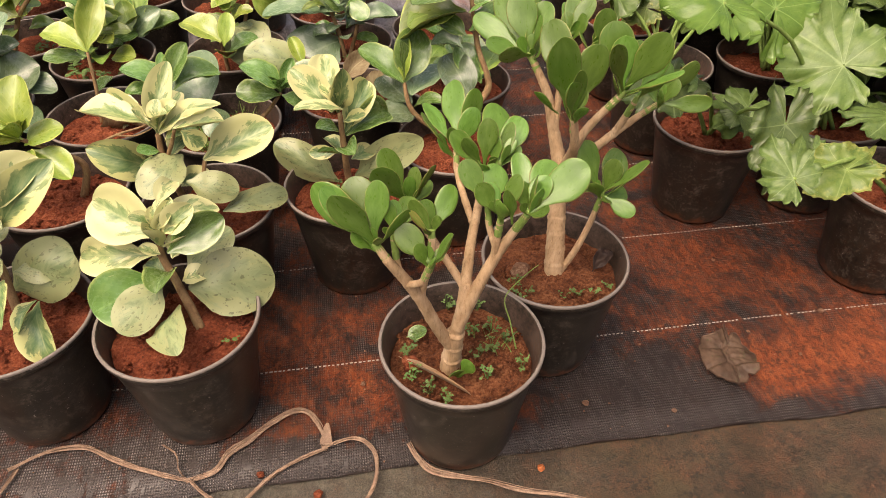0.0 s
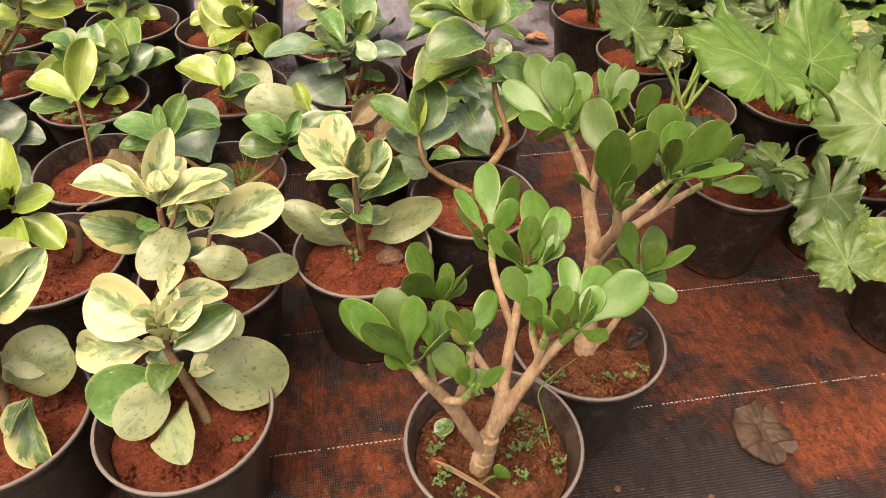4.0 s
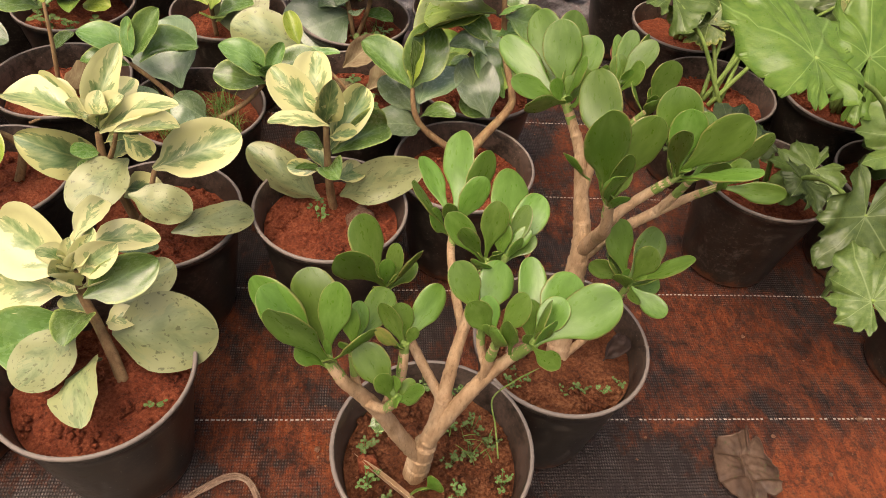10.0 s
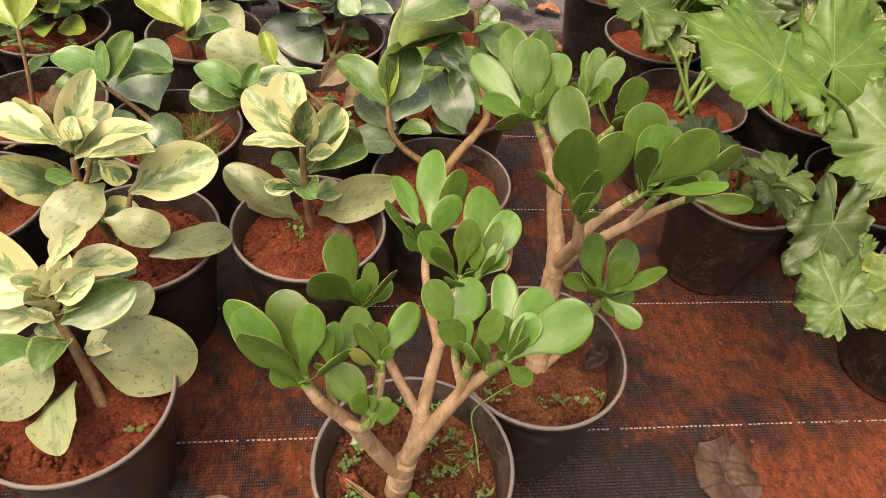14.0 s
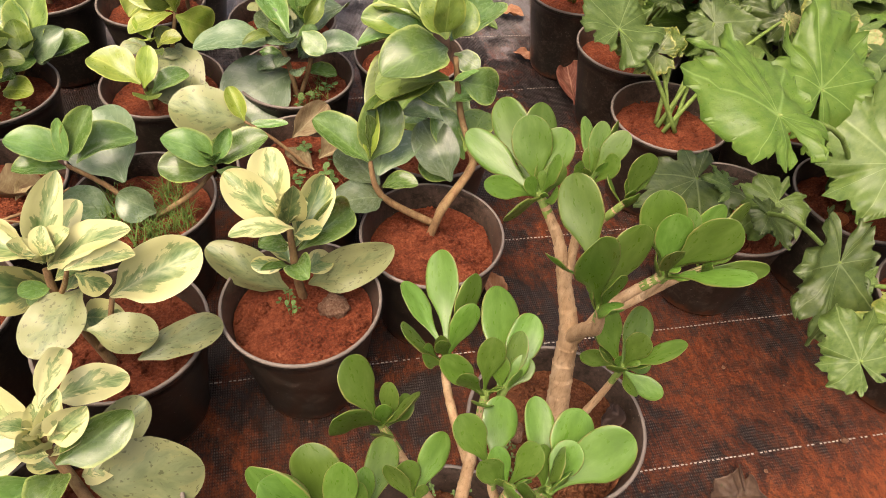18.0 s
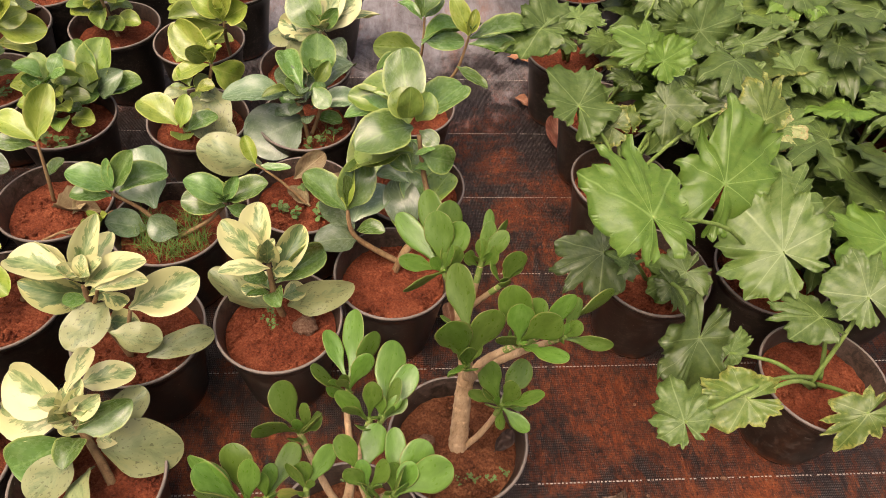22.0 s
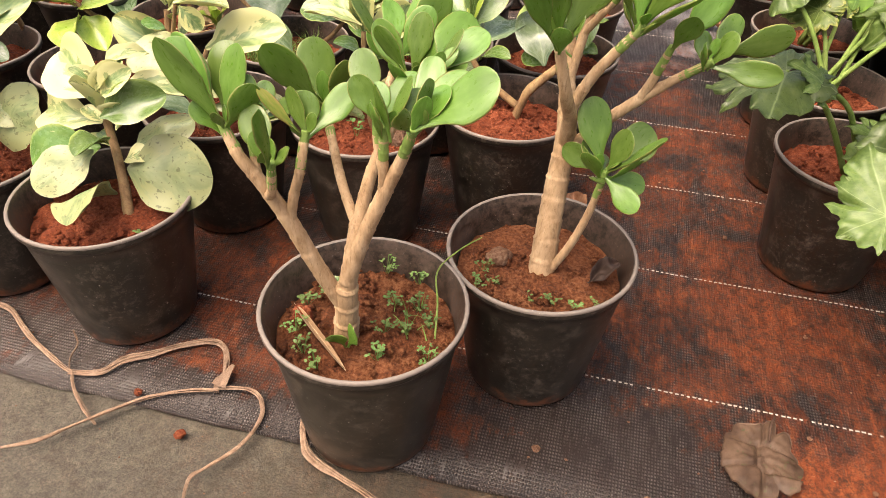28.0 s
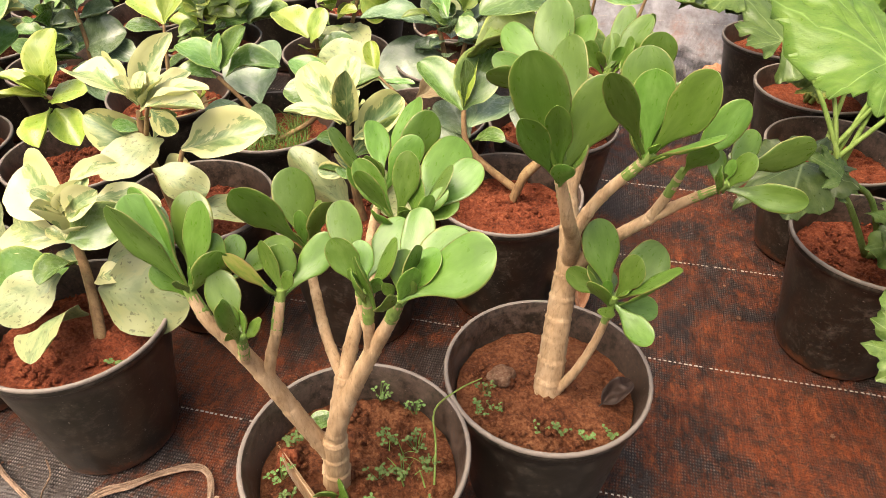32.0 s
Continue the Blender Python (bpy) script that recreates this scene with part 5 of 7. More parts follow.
leaf(p, (0.3, 1.3, 25.8), (7.4, 7.7, 26.2), 'green', 0.40, 'c')
leaf(p, (1.0, 3.7, 16.7), (10.9, 2.0, 23.6), 'vold', 0.41, 'c')
leaf(p, (-1.7, 3.9, 15.7), (-10.5, 5.4, 22.5), 'vold', 0.42, 'c')
leaf(p, (-1.3, 2.3, 22.3), (-5.5, 3.2, 22.0), 'vgreen', 0.45, 'c')
leaf(p, (-1.1, 2.3, 22.1), (-4.1, 0.4, 23.9), 'green', 0.29, 'u')
rosette(p, 'var', 5, 176, 4.2, 0.95, (-0.5, 2.0, 29.8))
fill(p, ['vgreen', 'green', 'vgreen'], 4, 177, 21, 28, 4, 5.0, -0.3, 1.8)
weeds(p, [(-1.8, 1.9), (-1.5, -0.1)], 5, 0.5, 5, 2.2)

p = potted("potted_peperomia", "yellow-green peperomia on one bare slanting stem, black pot", -0.990, 0.276, group="potted peperomias in rows")
stem(p, [(1.9, 2.1, 15), (3.4, 3.1, 20), (0.5, 2.8, 23), (-3.8, 2.4, 26)], [.75,.65,.5,.36])
leaf(p, (-3.9, 2.7, 26), (-2.6, 6, 34), 'lime', .62, 'c')
leaf(p, (-3.6, 2, 26), (-8.6, -1.6, 27), 'lime', .45, 'u')
leaf(p, (-3.2, 2.1, 26), (-9.4, 1.4, 29), 'lime', .4, 'u')
leaf(p, (-3.4, 2.2, 25), (1.9, 3.7, 27), 'lime', .7, 'u')
leaf(p, (-3.2, 2.2, 24), (-1.3, -4.3, 22), 'lime', .6, 'c')
leaf(p, (-2.7, 2.3, 24), (2.5, -1.2, 21), 'lime', .6, 'u')
leaf(p, (-4.3, 3, 25), (-6.2, 3.8, 29), 'lime', .5, 'c')
rosette(p, 'lime', 4, 187, 4.5)

p = potted("potted_peperomia", "nearly bare red soil with one sprouting shoot in a black pot", -0.969, 0.495, group="potted peperomias in rows")
stem(p, [(-2, 2.7, 15), (-1, 2.9, 22), (-0.9, 4.3, 28)], [.45,.38,.3])
leaf(p, (-1.1, 3.2, 21), (0.8, 6.5, 22), 'green', .6, 'u')
leaf(p, (-0.9, 4.3, 28), (-7.9, 7.5, 31), 'lime', .5, 'u')
leaf(p, (-1, 4.6, 28), (1.9, 9.1, 36), 'lime', .4, 'c')
leaf(p, (-1.5, 5.1, 27), (-0.1, 8, 30), 'green', .5, 'c')
leaf(p, (-1.7, 4.6, 27), (-8.5, 5.5, 27), 'green', .45, 'u')
stem(p, [(-1.2, -10.5, 17.5), (3.6, -8.6, 19), (8, -7.1, 19.5), (12, -5.3, 21)], [.3,.26,.22,.14])
stem(p, [(3.6, -8.6, 19), (7.1, -9.2, 19), (10.3, -8.3, 20)], [.2,.16,.1])
leaf(p, (-1.9, 1.3, 15), (7.2, -0.7, 16), 'dry', .3, 'u')
leaf(p, (2.4, -0.9, 15.5), (5.1, 1.8, 18), 'dry', .4, 'c')
rosette(p, 'lime', 4, 199, 4)

p = potted("potted_peperomia", "two-headed green peperomia among grass in a black pot", -0.762, 0.441, group="potted peperomias in rows")
stem(p, [(-0.4, -0.4, 15), (-4.2, 1.7, 19), (-8.4, 1.2, 24)], [.5,.45,.35])
stem(p, [(0.7, -0.9, 15), (6.9, -0.7, 19), (10.7, -0.1, 23)], [.5,.45,.35])
leaf(p, (-7.7, 1, 25), (-14, 1.6, 29), 'green', .62, 'u')
leaf(p, (-7.8, 1.4, 25), (-3.8, 3.8, 31), 'green', .45, 'c')
leaf(p, (-8.3, 0.6, 24), (-14.3, -0.2, 25), 'green', .6, 'u')
leaf(p, (-8.2, 0.9, 25), (-7.9, 3.1, 30), 'green', .35, 'c')
leaf(p, (-7.1, 1.4, 24), (0, 4.7, 26), 'green', .5, 'u')
leaf(p, (-2.1, 1.6, 20), (-5.9, 10.9, 25), 'gray', .8, 'c')
leaf(p, (10.9, -0.8, 24), (5.5, -0.6, 29), 'green', .62, 'u')
leaf(p, (10.9, -0.6, 24), (18, 0.5, 27), 'green', .55, 'u')
leaf(p, (11.1, -1.4, 25), (13.3, 0.1, 29), 'green', .4, 'c')
leaf(p, (10.6, -0.8, 23), (3.6, -0.4, 24), 'green', .6, 'u')
leaf(p, (1.7, -1.9, 17), (-2.6, -1.1, 20), 'gray', .85, 'c')
leaf(p, (-4.3, 0.4, 16), (-10.2, -0.8, 19), 'gray', .7, 'u')
leaf(p, (10.8, -0.8, 23), (14.7, -0.6, 21), 'green', .5, 'c')
rosette(p, 'green', 5, 216, 4.5)
grass_tuft(p, [(-3, -3), (2, -4), (4, 0), (-4, 2), (0, 0), (0, -5), (5, -3), (-5, -1), (3, 4)], 7, 60, 5.5)

p = potted("potted_peperomia", "withered peperomia with dry papery leaves among clover in a black pot", -0.535, 0.512, group="potted peperomias in rows")
stem(p, [(1.1, -0.2, 15), (-4.2, 1.7, 20), (-8.2, 2.7, 23)], [.35,.3,.25])
leaf(p, (-7.4, 3.8, 22), (-18.4, 4.7, 25), 'vold', .6, 'c')
leaf(p, (-8.2, 2.7, 23), (-9.9, 5.6, 27), 'lime', .45, 'c')
leaf(p, (-1.6, 2, 20), (3.9, 5.5, 23), 'dry', .5, 'c')
leaf(p, (2.1, 0.2, 17), (8.6, 1.7, 19), 'dry', .55, 'u')
leaf(p, (1.2, -0.6, 15.5), (-2.7, 2.6, 17), 'dry', .5, 'u')
leaf(p, (-8.3, 3, 22), (-2.2, 2.8, 22), 'green', .25, 'u')
weeds(p, [(-4, -2), (-1, -4), (3, -3), (4, 2), (0, 3)], 8, 0.8, 6, 2.5)

p = potted("potted_peperomia", "tall peperomia with a thick bare stem and a rosette on top", -0.370, 0.326, group="potted peperomias in rows")
stem(p, [(0.2, 2.6, 14.5), (1.2, 2.9, 17.5), (2.2, 3.6, 19.5), (6.5, 6.9, 23.2), (6.4, 7.9, 26), (5.2, 10.4, 30), (4, 11.4, 38.5)], [.8,.72,.85,.72,.62,.55,.42])
stem(p, [(1, 4.3, 15.5), (-4.9, 5.6, 19), (-7.1, 5.9, 22), (-7.7, 7.5, 25.5)], [.7,.6,.5,.4])
leaf(p, (-7.7, 7.5, 25.5), (-4.9, 11.5, 33), 'green', .62, 'c')
leaf(p, (-7.9, 7.2, 25.5), (-14.6, 11.1, 30), 'green', .5, 'u')
leaf(p, (-7.7, 7.2, 26), (-6.9, 10.7, 32), 'lime', .3, 'c')
leaf(p, (-7.7, 7.1, 26), (-7.8, 8.6, 32), 'green', .35, 'e')
leaf(p, (-6.7, 6.6, 23.5), (-3.8, 14.8, 25), 'gray', .95, 'c')
leaf(p, (-6.6, 6.3, 22), (-10.8, 12.5, 24), 'gray', .7, 'c')
leaf(p, (-6.3, 6.8, 21), (-1.9, 5, 23.5), 'green', .5, 'u')
leaf(p, (-6, 5.8, 20), (-12.8, 3.4, 22), 'gray', .65, 'u')
leaf(p, (3.5, 5.9, 22), (0.3, 12, 28), 'gray', .6, 'c')
leaf(p, (5.7, 8.1, 24), (2.3, 12.7, 29), 'green', .55, 'u')
leaf(p, (5.5, 7.5, 26), (10.1, 15.2, 27), 'edge', .5, 'u')
leaf(p, (3.6, 6.1, 22), (0.4, 11.3, 22), 'green', .6, 'c')
leaf(p, (2.6, 9.2, 30), (-2.5, 11, 31), 'gray', .5, 'u')
leaf(p, (3.5, 9.5, 33), (8.8, 11.1, 33), 'green', .6, 'u')
leaf(p, (3.2, 9.6, 32), (-0.9, 13.3, 34), 'green', .5, 'c')
leaf(p, (2.4, 12.3, 41), (1.4, 23.3, 46), 'green', .5, 'c')
leaf(p, (2.3, 9.9, 42), (1.2, 13.5, 46), 'edge', .85, 'c')
leaf(p, (3.6, 11.7, 41), (5.5, 13.3, 45), 'edge', .8, 'c')
leaf(p, (3.1, 12.7, 39), (-5.3, 7.6, 40), 'green', .68, 'u')
leaf(p, (3.9, 14.6, 39), (11.6, 23.4, 39), 'green', .5, 'u')
leaf(p, (2.2, 15.5, 40), (-5.1, 21.5, 41), 'edge', .5, 'u')
leaf(p, (2, 16.7, 39), (-7, 19.3, 40), 'edge', .42, 'u')
leaf(p, (2.3, 15.8, 38), (-7.8, 17.6, 38), 'green', .45, 'u')
leaf(p, (4.2, 13.1, 38), (7, 10.8, 37), 'green', .7, 'c')
leaf(p, (4.3, 9.5, 36), (10, 10.1, 34), 'green', .7, 'c')
leaf(p, (2.7, 10.9, 36), (-6.1, 12.8, 34), 'edge', .72, 'u')
leaf(p, (3.1, 10.2, 36), (-7.8, 12.4, 32), 'edge', .7, 'u')
leaf(p, (3.4, 9.6, 36), (6.4, 8.6, 38), 'green', .35, 'u')
leaf(p, (2, 10.6, 42), (2.5, 10.3, 48), 'edge', .6, 'c')

p = potted("potted_peperomia", "thin-stemmed peperomia half hidden behind its neighbour", -0.332, 0.537, group="potted peperomias in rows")
stem(p, [(0.1, 8.8, 15), (-1, 9.2, 22)], [.5,.4])
leaf(p, (-1, 8.7, 21), (-6.4, 2.5, 20), 'edge', .7, 'u')
leaf(p, (-0.8, 8.4, 22), (4.4, -0.5, 21), 'green', .6, 'u')
leaf(p, (-1, 9.2, 22), (-5.1, 7.6, 25), 'green', .6, 'u')
fill(p, ['green', 'edge'], 5, 264, 18, 24, 6, 6)

p = potted("potted_peperomia", "leggy green peperomia on two thin brown stems", -0.334, 0.777, group="potted peperomias in rows")
stem(p, [(1, 11.4, 15), (3.1, 10.2, 24), (3.5, 11.5, 32)], [.4,.35,.3])
stem(p, [(7.7, 10.1, 15), (10.8, 7.7, 22), (12.8, 8.3, 30)], [.45,.4,.3])
leaf(p, (2.9, 10, 33), (3.5, 15.7, 41), 'green', .6, 'c')
leaf(p, (3.5, 11.5, 32), (7.3, 14.1, 35), 'green', .4, 'c')
leaf(p, (3, 10.5, 32), (-1.8, 14.8, 34), 'green', .35, 'u')
leaf(p, (2.6, 9.3, 26), (-6.7, 6.7, 28), 'edge', .55, 'c')
leaf(p, (2.8, 9.8, 25), (-6, 3.2, 25), 'green', .3, 'u')
leaf(p, (2.9, 9.4, 28), (11.9, 10.7, 27), 'green', .4, 'c')
leaf(p, (2.9, 8.9, 27), (11.6, 14, 29), 'green', .35, 'u')
leaf(p, (12.4, 6.7, 31), (9, 9, 38), 'lime', .45, 'c')
leaf(p, (12.4, 6.7, 31), (13.6, 8.1, 36), 'lime', .4, 'c')
leaf(p, (12.8, 7.2, 30), (26.3, 10.6, 31), 'green', .35, 'u')
leaf(p, (12.6, 6.7, 29), (22.7, 5.9, 28), 'green', .35, 'u')
leaf(p, (10.6, 7.4, 23), (17.1, 4.3, 20), 'green', .35, 'u')
leaf(p, (2.1, 10, 22), (-2.3, 2.7, 21), 'green', .5, 'u')
fill(p, ['green', 'edge'], 6, 281, 18, 23, 5, 5)
rosette(p, 'green', 4, 282, 4.5)

p = potted("potted_peperomia", "dark green peperomia with glossy leaves in a black pot", -0.540, 0.731, group="potted peperomias in rows")
stem(p, [(0, -2.4, 15), (-0.9, -1.7, 21), (-2.3, -1, 26)], [.6,.5,.4])
stem(p, [(0.6, -1.6, 15), (2.9, -1.3, 22), (2.5, 1, 27)], [.5,.45,.4])
leaf(p, (2.5, 1, 27), (2.8, 5.6, 34), 'green', .72, 'c')
leaf(p, (2.4, -1.2, 28), (5.1, -0.6, 32), 'edge', .5, 'c')
leaf(p, (1.9, -1.6, 27), (4.8, -5, 25), 'green', .7, 'c')
leaf(p, (2.9, -1.7, 23), (11, -1.5, 24), 'gray', .55, 'u')
leaf(p, (-1.3, -1.5, 25), (-4.3, 3.4, 28), 'gray', .6, 'c')
leaf(p, (-2.9, -1, 26), (-6.9, -5, 28), 'edge', .3, 'u')
leaf(p, (-2.9, -1.4, 25), (-14.6, -4.2, 27), 'gray', .5, 'u')
leaf(p, (-2, -1.1, 22), (-5.8, -2.3, 21), 'gray', .6, 'c')
leaf(p, (-0.4, -1, 19), (-11.3, -6.4, 17), 'gray', .8, 'c')
leaf(p, (-0.2, -1.1, 26), (-4.2, 7, 30), 'green', .4, 'c')
leaf(p, (0.8, 0.2, 25), (-3.3, -1.8, 28), 'green', .7, 'u')
leaf(p, (1.9, -0.3, 24), (8.9, 8, 27), 'gray', .6, 'u')
fill(p, ['green', 'gray'], 10, 298, 19, 26, 7, 6.5)
rosette(p, 'green', 5, 299, 5)
weeds(p, [(3, -5), (1, -6), (5, -2)], 9, 0.8, 6, 2.5)
grass_tuft(p, [(5, 1), (4, -3)], 9, 12, 5)

p = potted("potted_peperomia", "yellow-green peperomia with rounded leaves in a black pot", -0.758, 0.727, group="potted peperomias in rows")
stem(p, [(-2, -3.3, 15), (-2.2, -3.6, 21), (-2.3, -4.6, 26)], [.5,.45,.35])
stem(p, [(0.5, -1.8, 15), (2.1, 3.4, 22), (3.8, 4.3, 28)], [.5,.45,.4])
leaf(p, (-1.2, -9.3, 24), (-7.9, -5.6, 27), 'lime', .65, 'u')
leaf(p, (-0.9, -9, 23), (0.5, -5.6, 28), 'lime', .45, 'c')
leaf(p, (-0.3, -7.5, 21), (4.8, -4.6, 23), 'green', .5, 'u')
leaf(p, (-1, -7.2, 20), (0.1, -13.1, 24), 'edge', .5, 'u')
leaf(p, (3.1, 5.1, 22), (2.2, -5.1, 18), 'vold', .8, 'c')
leaf(p, (4.3, -1.1, 20), (6.2, -5.5, 16), 'vold', .75, 'c')
leaf(p, (3.9, 3.4, 28), (8.6, 5.9, 24), 'lime', .85, 'c')
leaf(p, (3.3, 4.3, 28), (-3.3, 1.5, 27), 'lime', .55, 'u')
leaf(p, (3.8, 5.1, 28), (-3.2, 10, 33), 'lime', .6, 'c')
leaf(p, (3.4, 4.7, 29), (0.6, 1.8, 33), 'edge', .6, 'c')
fill(p, ['lime', 'vold', 'edge'], 10, 315, 18, 26, 7, 6)
rosette(p, 'lime', 6, 316, 5)
grass_tuft(p, [(5, 1), (3, 3), (4, -3)], 10, 14, 7)

p = potted("potted_peperomia", "yellow-green peperomia with rounded leaves in a black pot", -0.801, 1.004, group="potted peperomias in rows")
stem(p, [(7.1, -2.8, 15), (7.4, -5.4, 22), (8.3, -8.2, 28)], [.5,.45,.4])
leaf(p, (8.4, -8.8, 29), (8, -9.1, 35), 'lime', .55, 'c')
leaf(p, (8.6, -8.8, 29), (13.8, -10.1, 33), 'lime', .65, 'c')
leaf(p, (8.1, -8.2, 28), (-2.8, -7.5, 29), 'edge', .35, 'u')
leaf(p, (8.4, -7.7, 29), (2.8, -7.8, 33), 'lime', .5, 'c')
leaf(p, (8.5, -8.6, 28), (12.6, -7.3, 26), 'lime', .35, 'u')
leaf(p, (8.3, -9.3, 30), (10.5, -10.5, 37), 'lime', .5, 'c')
leaf(p, (8.2, -7.2, 26), (-0.2, -17.3, 25), 'lime', .6, 'u')
leaf(p, (7.7, -7.8, 25), (4, -14.1, 26), 'lime', .5, 'u')
fill(p, ['lime', 'edge', 'lime'], 13, 328, 18, 28, 7, 6.5)
rosette(p, 'lime', 7, 329, 5.5)

p = potted("potted_peperomia", "green and cream variegated peperomia in a black nursery pot", -0.556, 0.916, group="potted peperomias in rows")
stem(p, [(6, 1.1, 15), (5.5, 1.1, 21), (4.3, -0.4, 27)], [.5,.45,.35])
leaf(p, (3.6, -1.9, 28), (-1.2, 3.3, 34), 'green', .72, 'c')
leaf(p, (4, -0.9, 28), (7.7, -1.6, 33), 'green', .45, 'c')
leaf(p, (3.7, -1.5, 28), (1.5, -0.9, 32), 'green', .4, 'c')
leaf(p, (4.9, -0.4, 27), (11, 6, 33), 'var', .6, 'c')
leaf(p, (5.3, 1.1, 26), (16, 6.4, 28), 'var', .3, 'u')
leaf(p, (3.1, 0.1, 26), (-5, 2.9, 27), 'var', .5, 'c')
leaf(p, (3.1, 0.5, 25), (-7.4, 2.9, 25), 'vold', .5, 'u')
leaf(p, (4.3, 0.9, 24), (-0.5, 0, 24), 'gray', .6, 'c')
leaf(p, (3.7, 1.4, 23), (-2.9, -5.1, 22), 'vold', .7, 'c')
leaf(p, (5.5, 0.9, 24), (8.6, -6.2, 24), 'gray', .6, 'c')
leaf(p, (4.5, -1.5, 28), (7.5, 5.4, 34), 'var', .45, 'c')
fill(p, ['vold', 'gray', 'var'], 10, 343, 18, 26, 6, 6)
rosette(p, 'var', 6, 344, 5)

p = potted("potted_peperomia", "yellow-green peperomia with rounded leaves in a black pot", -0.529, 1.233, group="potted peperomias in rows")
stem(p, [(2.1, 2.5, 15), (2.8, 0.2, 21)], [.5,.4])
leaf(p, (2.8, -0.2, 22), (0.3, 2.4, 28), 'lime', .55, 'c')
leaf(p, (3.1, -0.2, 22), (5.8, 4.7, 29), 'lime', .5, 'c')
leaf(p, (2.8, 0.2, 21), (11.5, 5.9, 24), 'green', .4, 'u')
leaf(p, (2.6, 1.1, 21), (-3.9, 0.7, 23), 'lime', .5, 'u')
leaf(p, (2.1, 0.7, 20), (-5.4, -0.6, 20), 'vold', .55, 'c')
leaf(p, (2.8, 0.3, 22), (2.8, -2.9, 30), 'lime', .5, 'c')
leaf(p, (3.6, 1.2, 20), (7, 1.1, 22), 'green', .4, 'u')
fill(p, ['lime', 'edge', 'green'], 11, 354, 18, 27, 6, 6)
rosette(p, 'lime', 6, 355, 5)

p = potted("potted_peperomia", "cream and green variegated peperomia in a tall black pot", -0.764, 1.253, group="potted peperomias in rows")
stem(p, [(6.7, -0.6, 15), (4.9, -4.7, 22), (3.1, -7.7, 28)], [.5,.45,.4])
leaf(p, (-1.3, -15.2, 28), (-1.8, -12.1, 35), 'var', .65, 'c')
leaf(p, (-0.9, -14.7, 27), (3.4, -17, 31), 'var', .55, 'c')
leaf(p, (-1.7, -14.1, 26), (-5.4, -16.7, 24), 'var', .5, 'u')
leaf(p, (2.7, -9.6, 29), (-3.8, -6.9, 33), 'lime', .5, 'u')
leaf(p, (3.3, -9.6, 29), (7.9, -8.8, 32), 'lime', .5, 'u')
leaf(p, (3.5, -7.9, 26), (9.9, -6.7, 26), 'green', .4, 'u')
leaf(p, (3.1, -8.9, 30), (6.5, -8.9, 36), 'lime', .5, 'c')
leaf(p, (3.2, -10.2, 30), (2.2, -7.6, 36), 'green', .5, 'c')
leaf(p, (-0.3, -14.7, 27), (0.5, -13.2, 24), 'var', .6, 'c')
fill(p, ['lime', 'var', 'green'], 11, 367, 18, 28, 6, 6)
rosette(p, 'var', 6, 368, 5.5)

p = potted("potted_peperomia", "yellow-green peperomia with clover in its black pot", -1.020, 0.729, group="potted peperomias in rows")
stem(p, [(1.4, 7.8, 15), (4.9, 5.3, 20)], [.5,.4])
leaf(p, (5.4, 4, 21), (-0.2, 3, 26), 'edge', .6, 'c')
leaf(p, (5.9, 4.4, 21), (7, 12.6, 28), 'edge', .55, 'c')
leaf(p, (6, 2.6, 22), (5.1, 5.3, 27), 'edge', .6, 'c')
leaf(p, (5.2, 4.3, 20), (-5.5, 8.1, 25), 'lime', .4, 'u')
leaf(p, (4.6, 4.3, 20), (-10.5, 6.7, 22), 'lime', .4, 'u')
leaf(p, (5.5, 5.4, 20), (11.2, 5, 25), 'gray', .6, 'c')
leaf(p, (6.3, 4.5, 20), (15.2, 4.4, 23), 'green', .6, 'u')
leaf(p, (5.9, 5.1, 20), (0.9, 12.3, 27), 'green', .6, 'c')
fill(p, ['edge', 'green', 'lime'], 17, 379, 18, 28, 7, 7)
rosette(p, 'edge', 6, 380, 5.5)
weeds(p, [(-5, -3), (-2, -6), (1, -6), (-6, 1), (4, -4), (-4, 4)], 11, 1.0, 6, 3)

p = potted("potted_peperomia", "yellow-green peperomia on a long bare stem, black pot", -1.200, 0.840, group="potted peperomias in rows")
stem(p, [(-2, -3.8, 15), (2, -3.9, 24), (7.3, -4.3, 30), (10, -5.6, 36)], [.6,.55,.45,.4])
leaf(p, (10.4, -6.6, 36), (5, -5, 40), 'lime', .55, 'c')
leaf(p, (10, -5.6, 36), (14.7, -5.1, 42), 'lime', .5, 'c')
leaf(p, (10.4, -5.9, 35), (15.4, -4.4, 37), 'lime', .6, 'c')
leaf(p, (8.1, -5.8, 31), (15.1, -5.3, 30), 'lime', .5, 'u')
leaf(p, (8, -4.8, 31), (2.1, -5.8, 33), 'lime', .6, 'u')
leaf(p, (2.8, -5.4, 25), (-3, -1.3, 26), 'lime', .75, 'c')
leaf(p, (9.4, -5.4, 34), (17.5, -3.6, 33), 'lime', .6, 'c')
leaf(p, (9.2, -6.5, 34), (6.1, -6.6, 38), 'lime', .5, 'u')
fill(p, ['lime', 'lime', 'edge'], 17, 392, 20, 36, 6, 7)
rosette(p, 'lime', 6, 393, 5.5)
weeds(p, [(4, 1), (3, -2)], 12, 0.8, 6, 2)

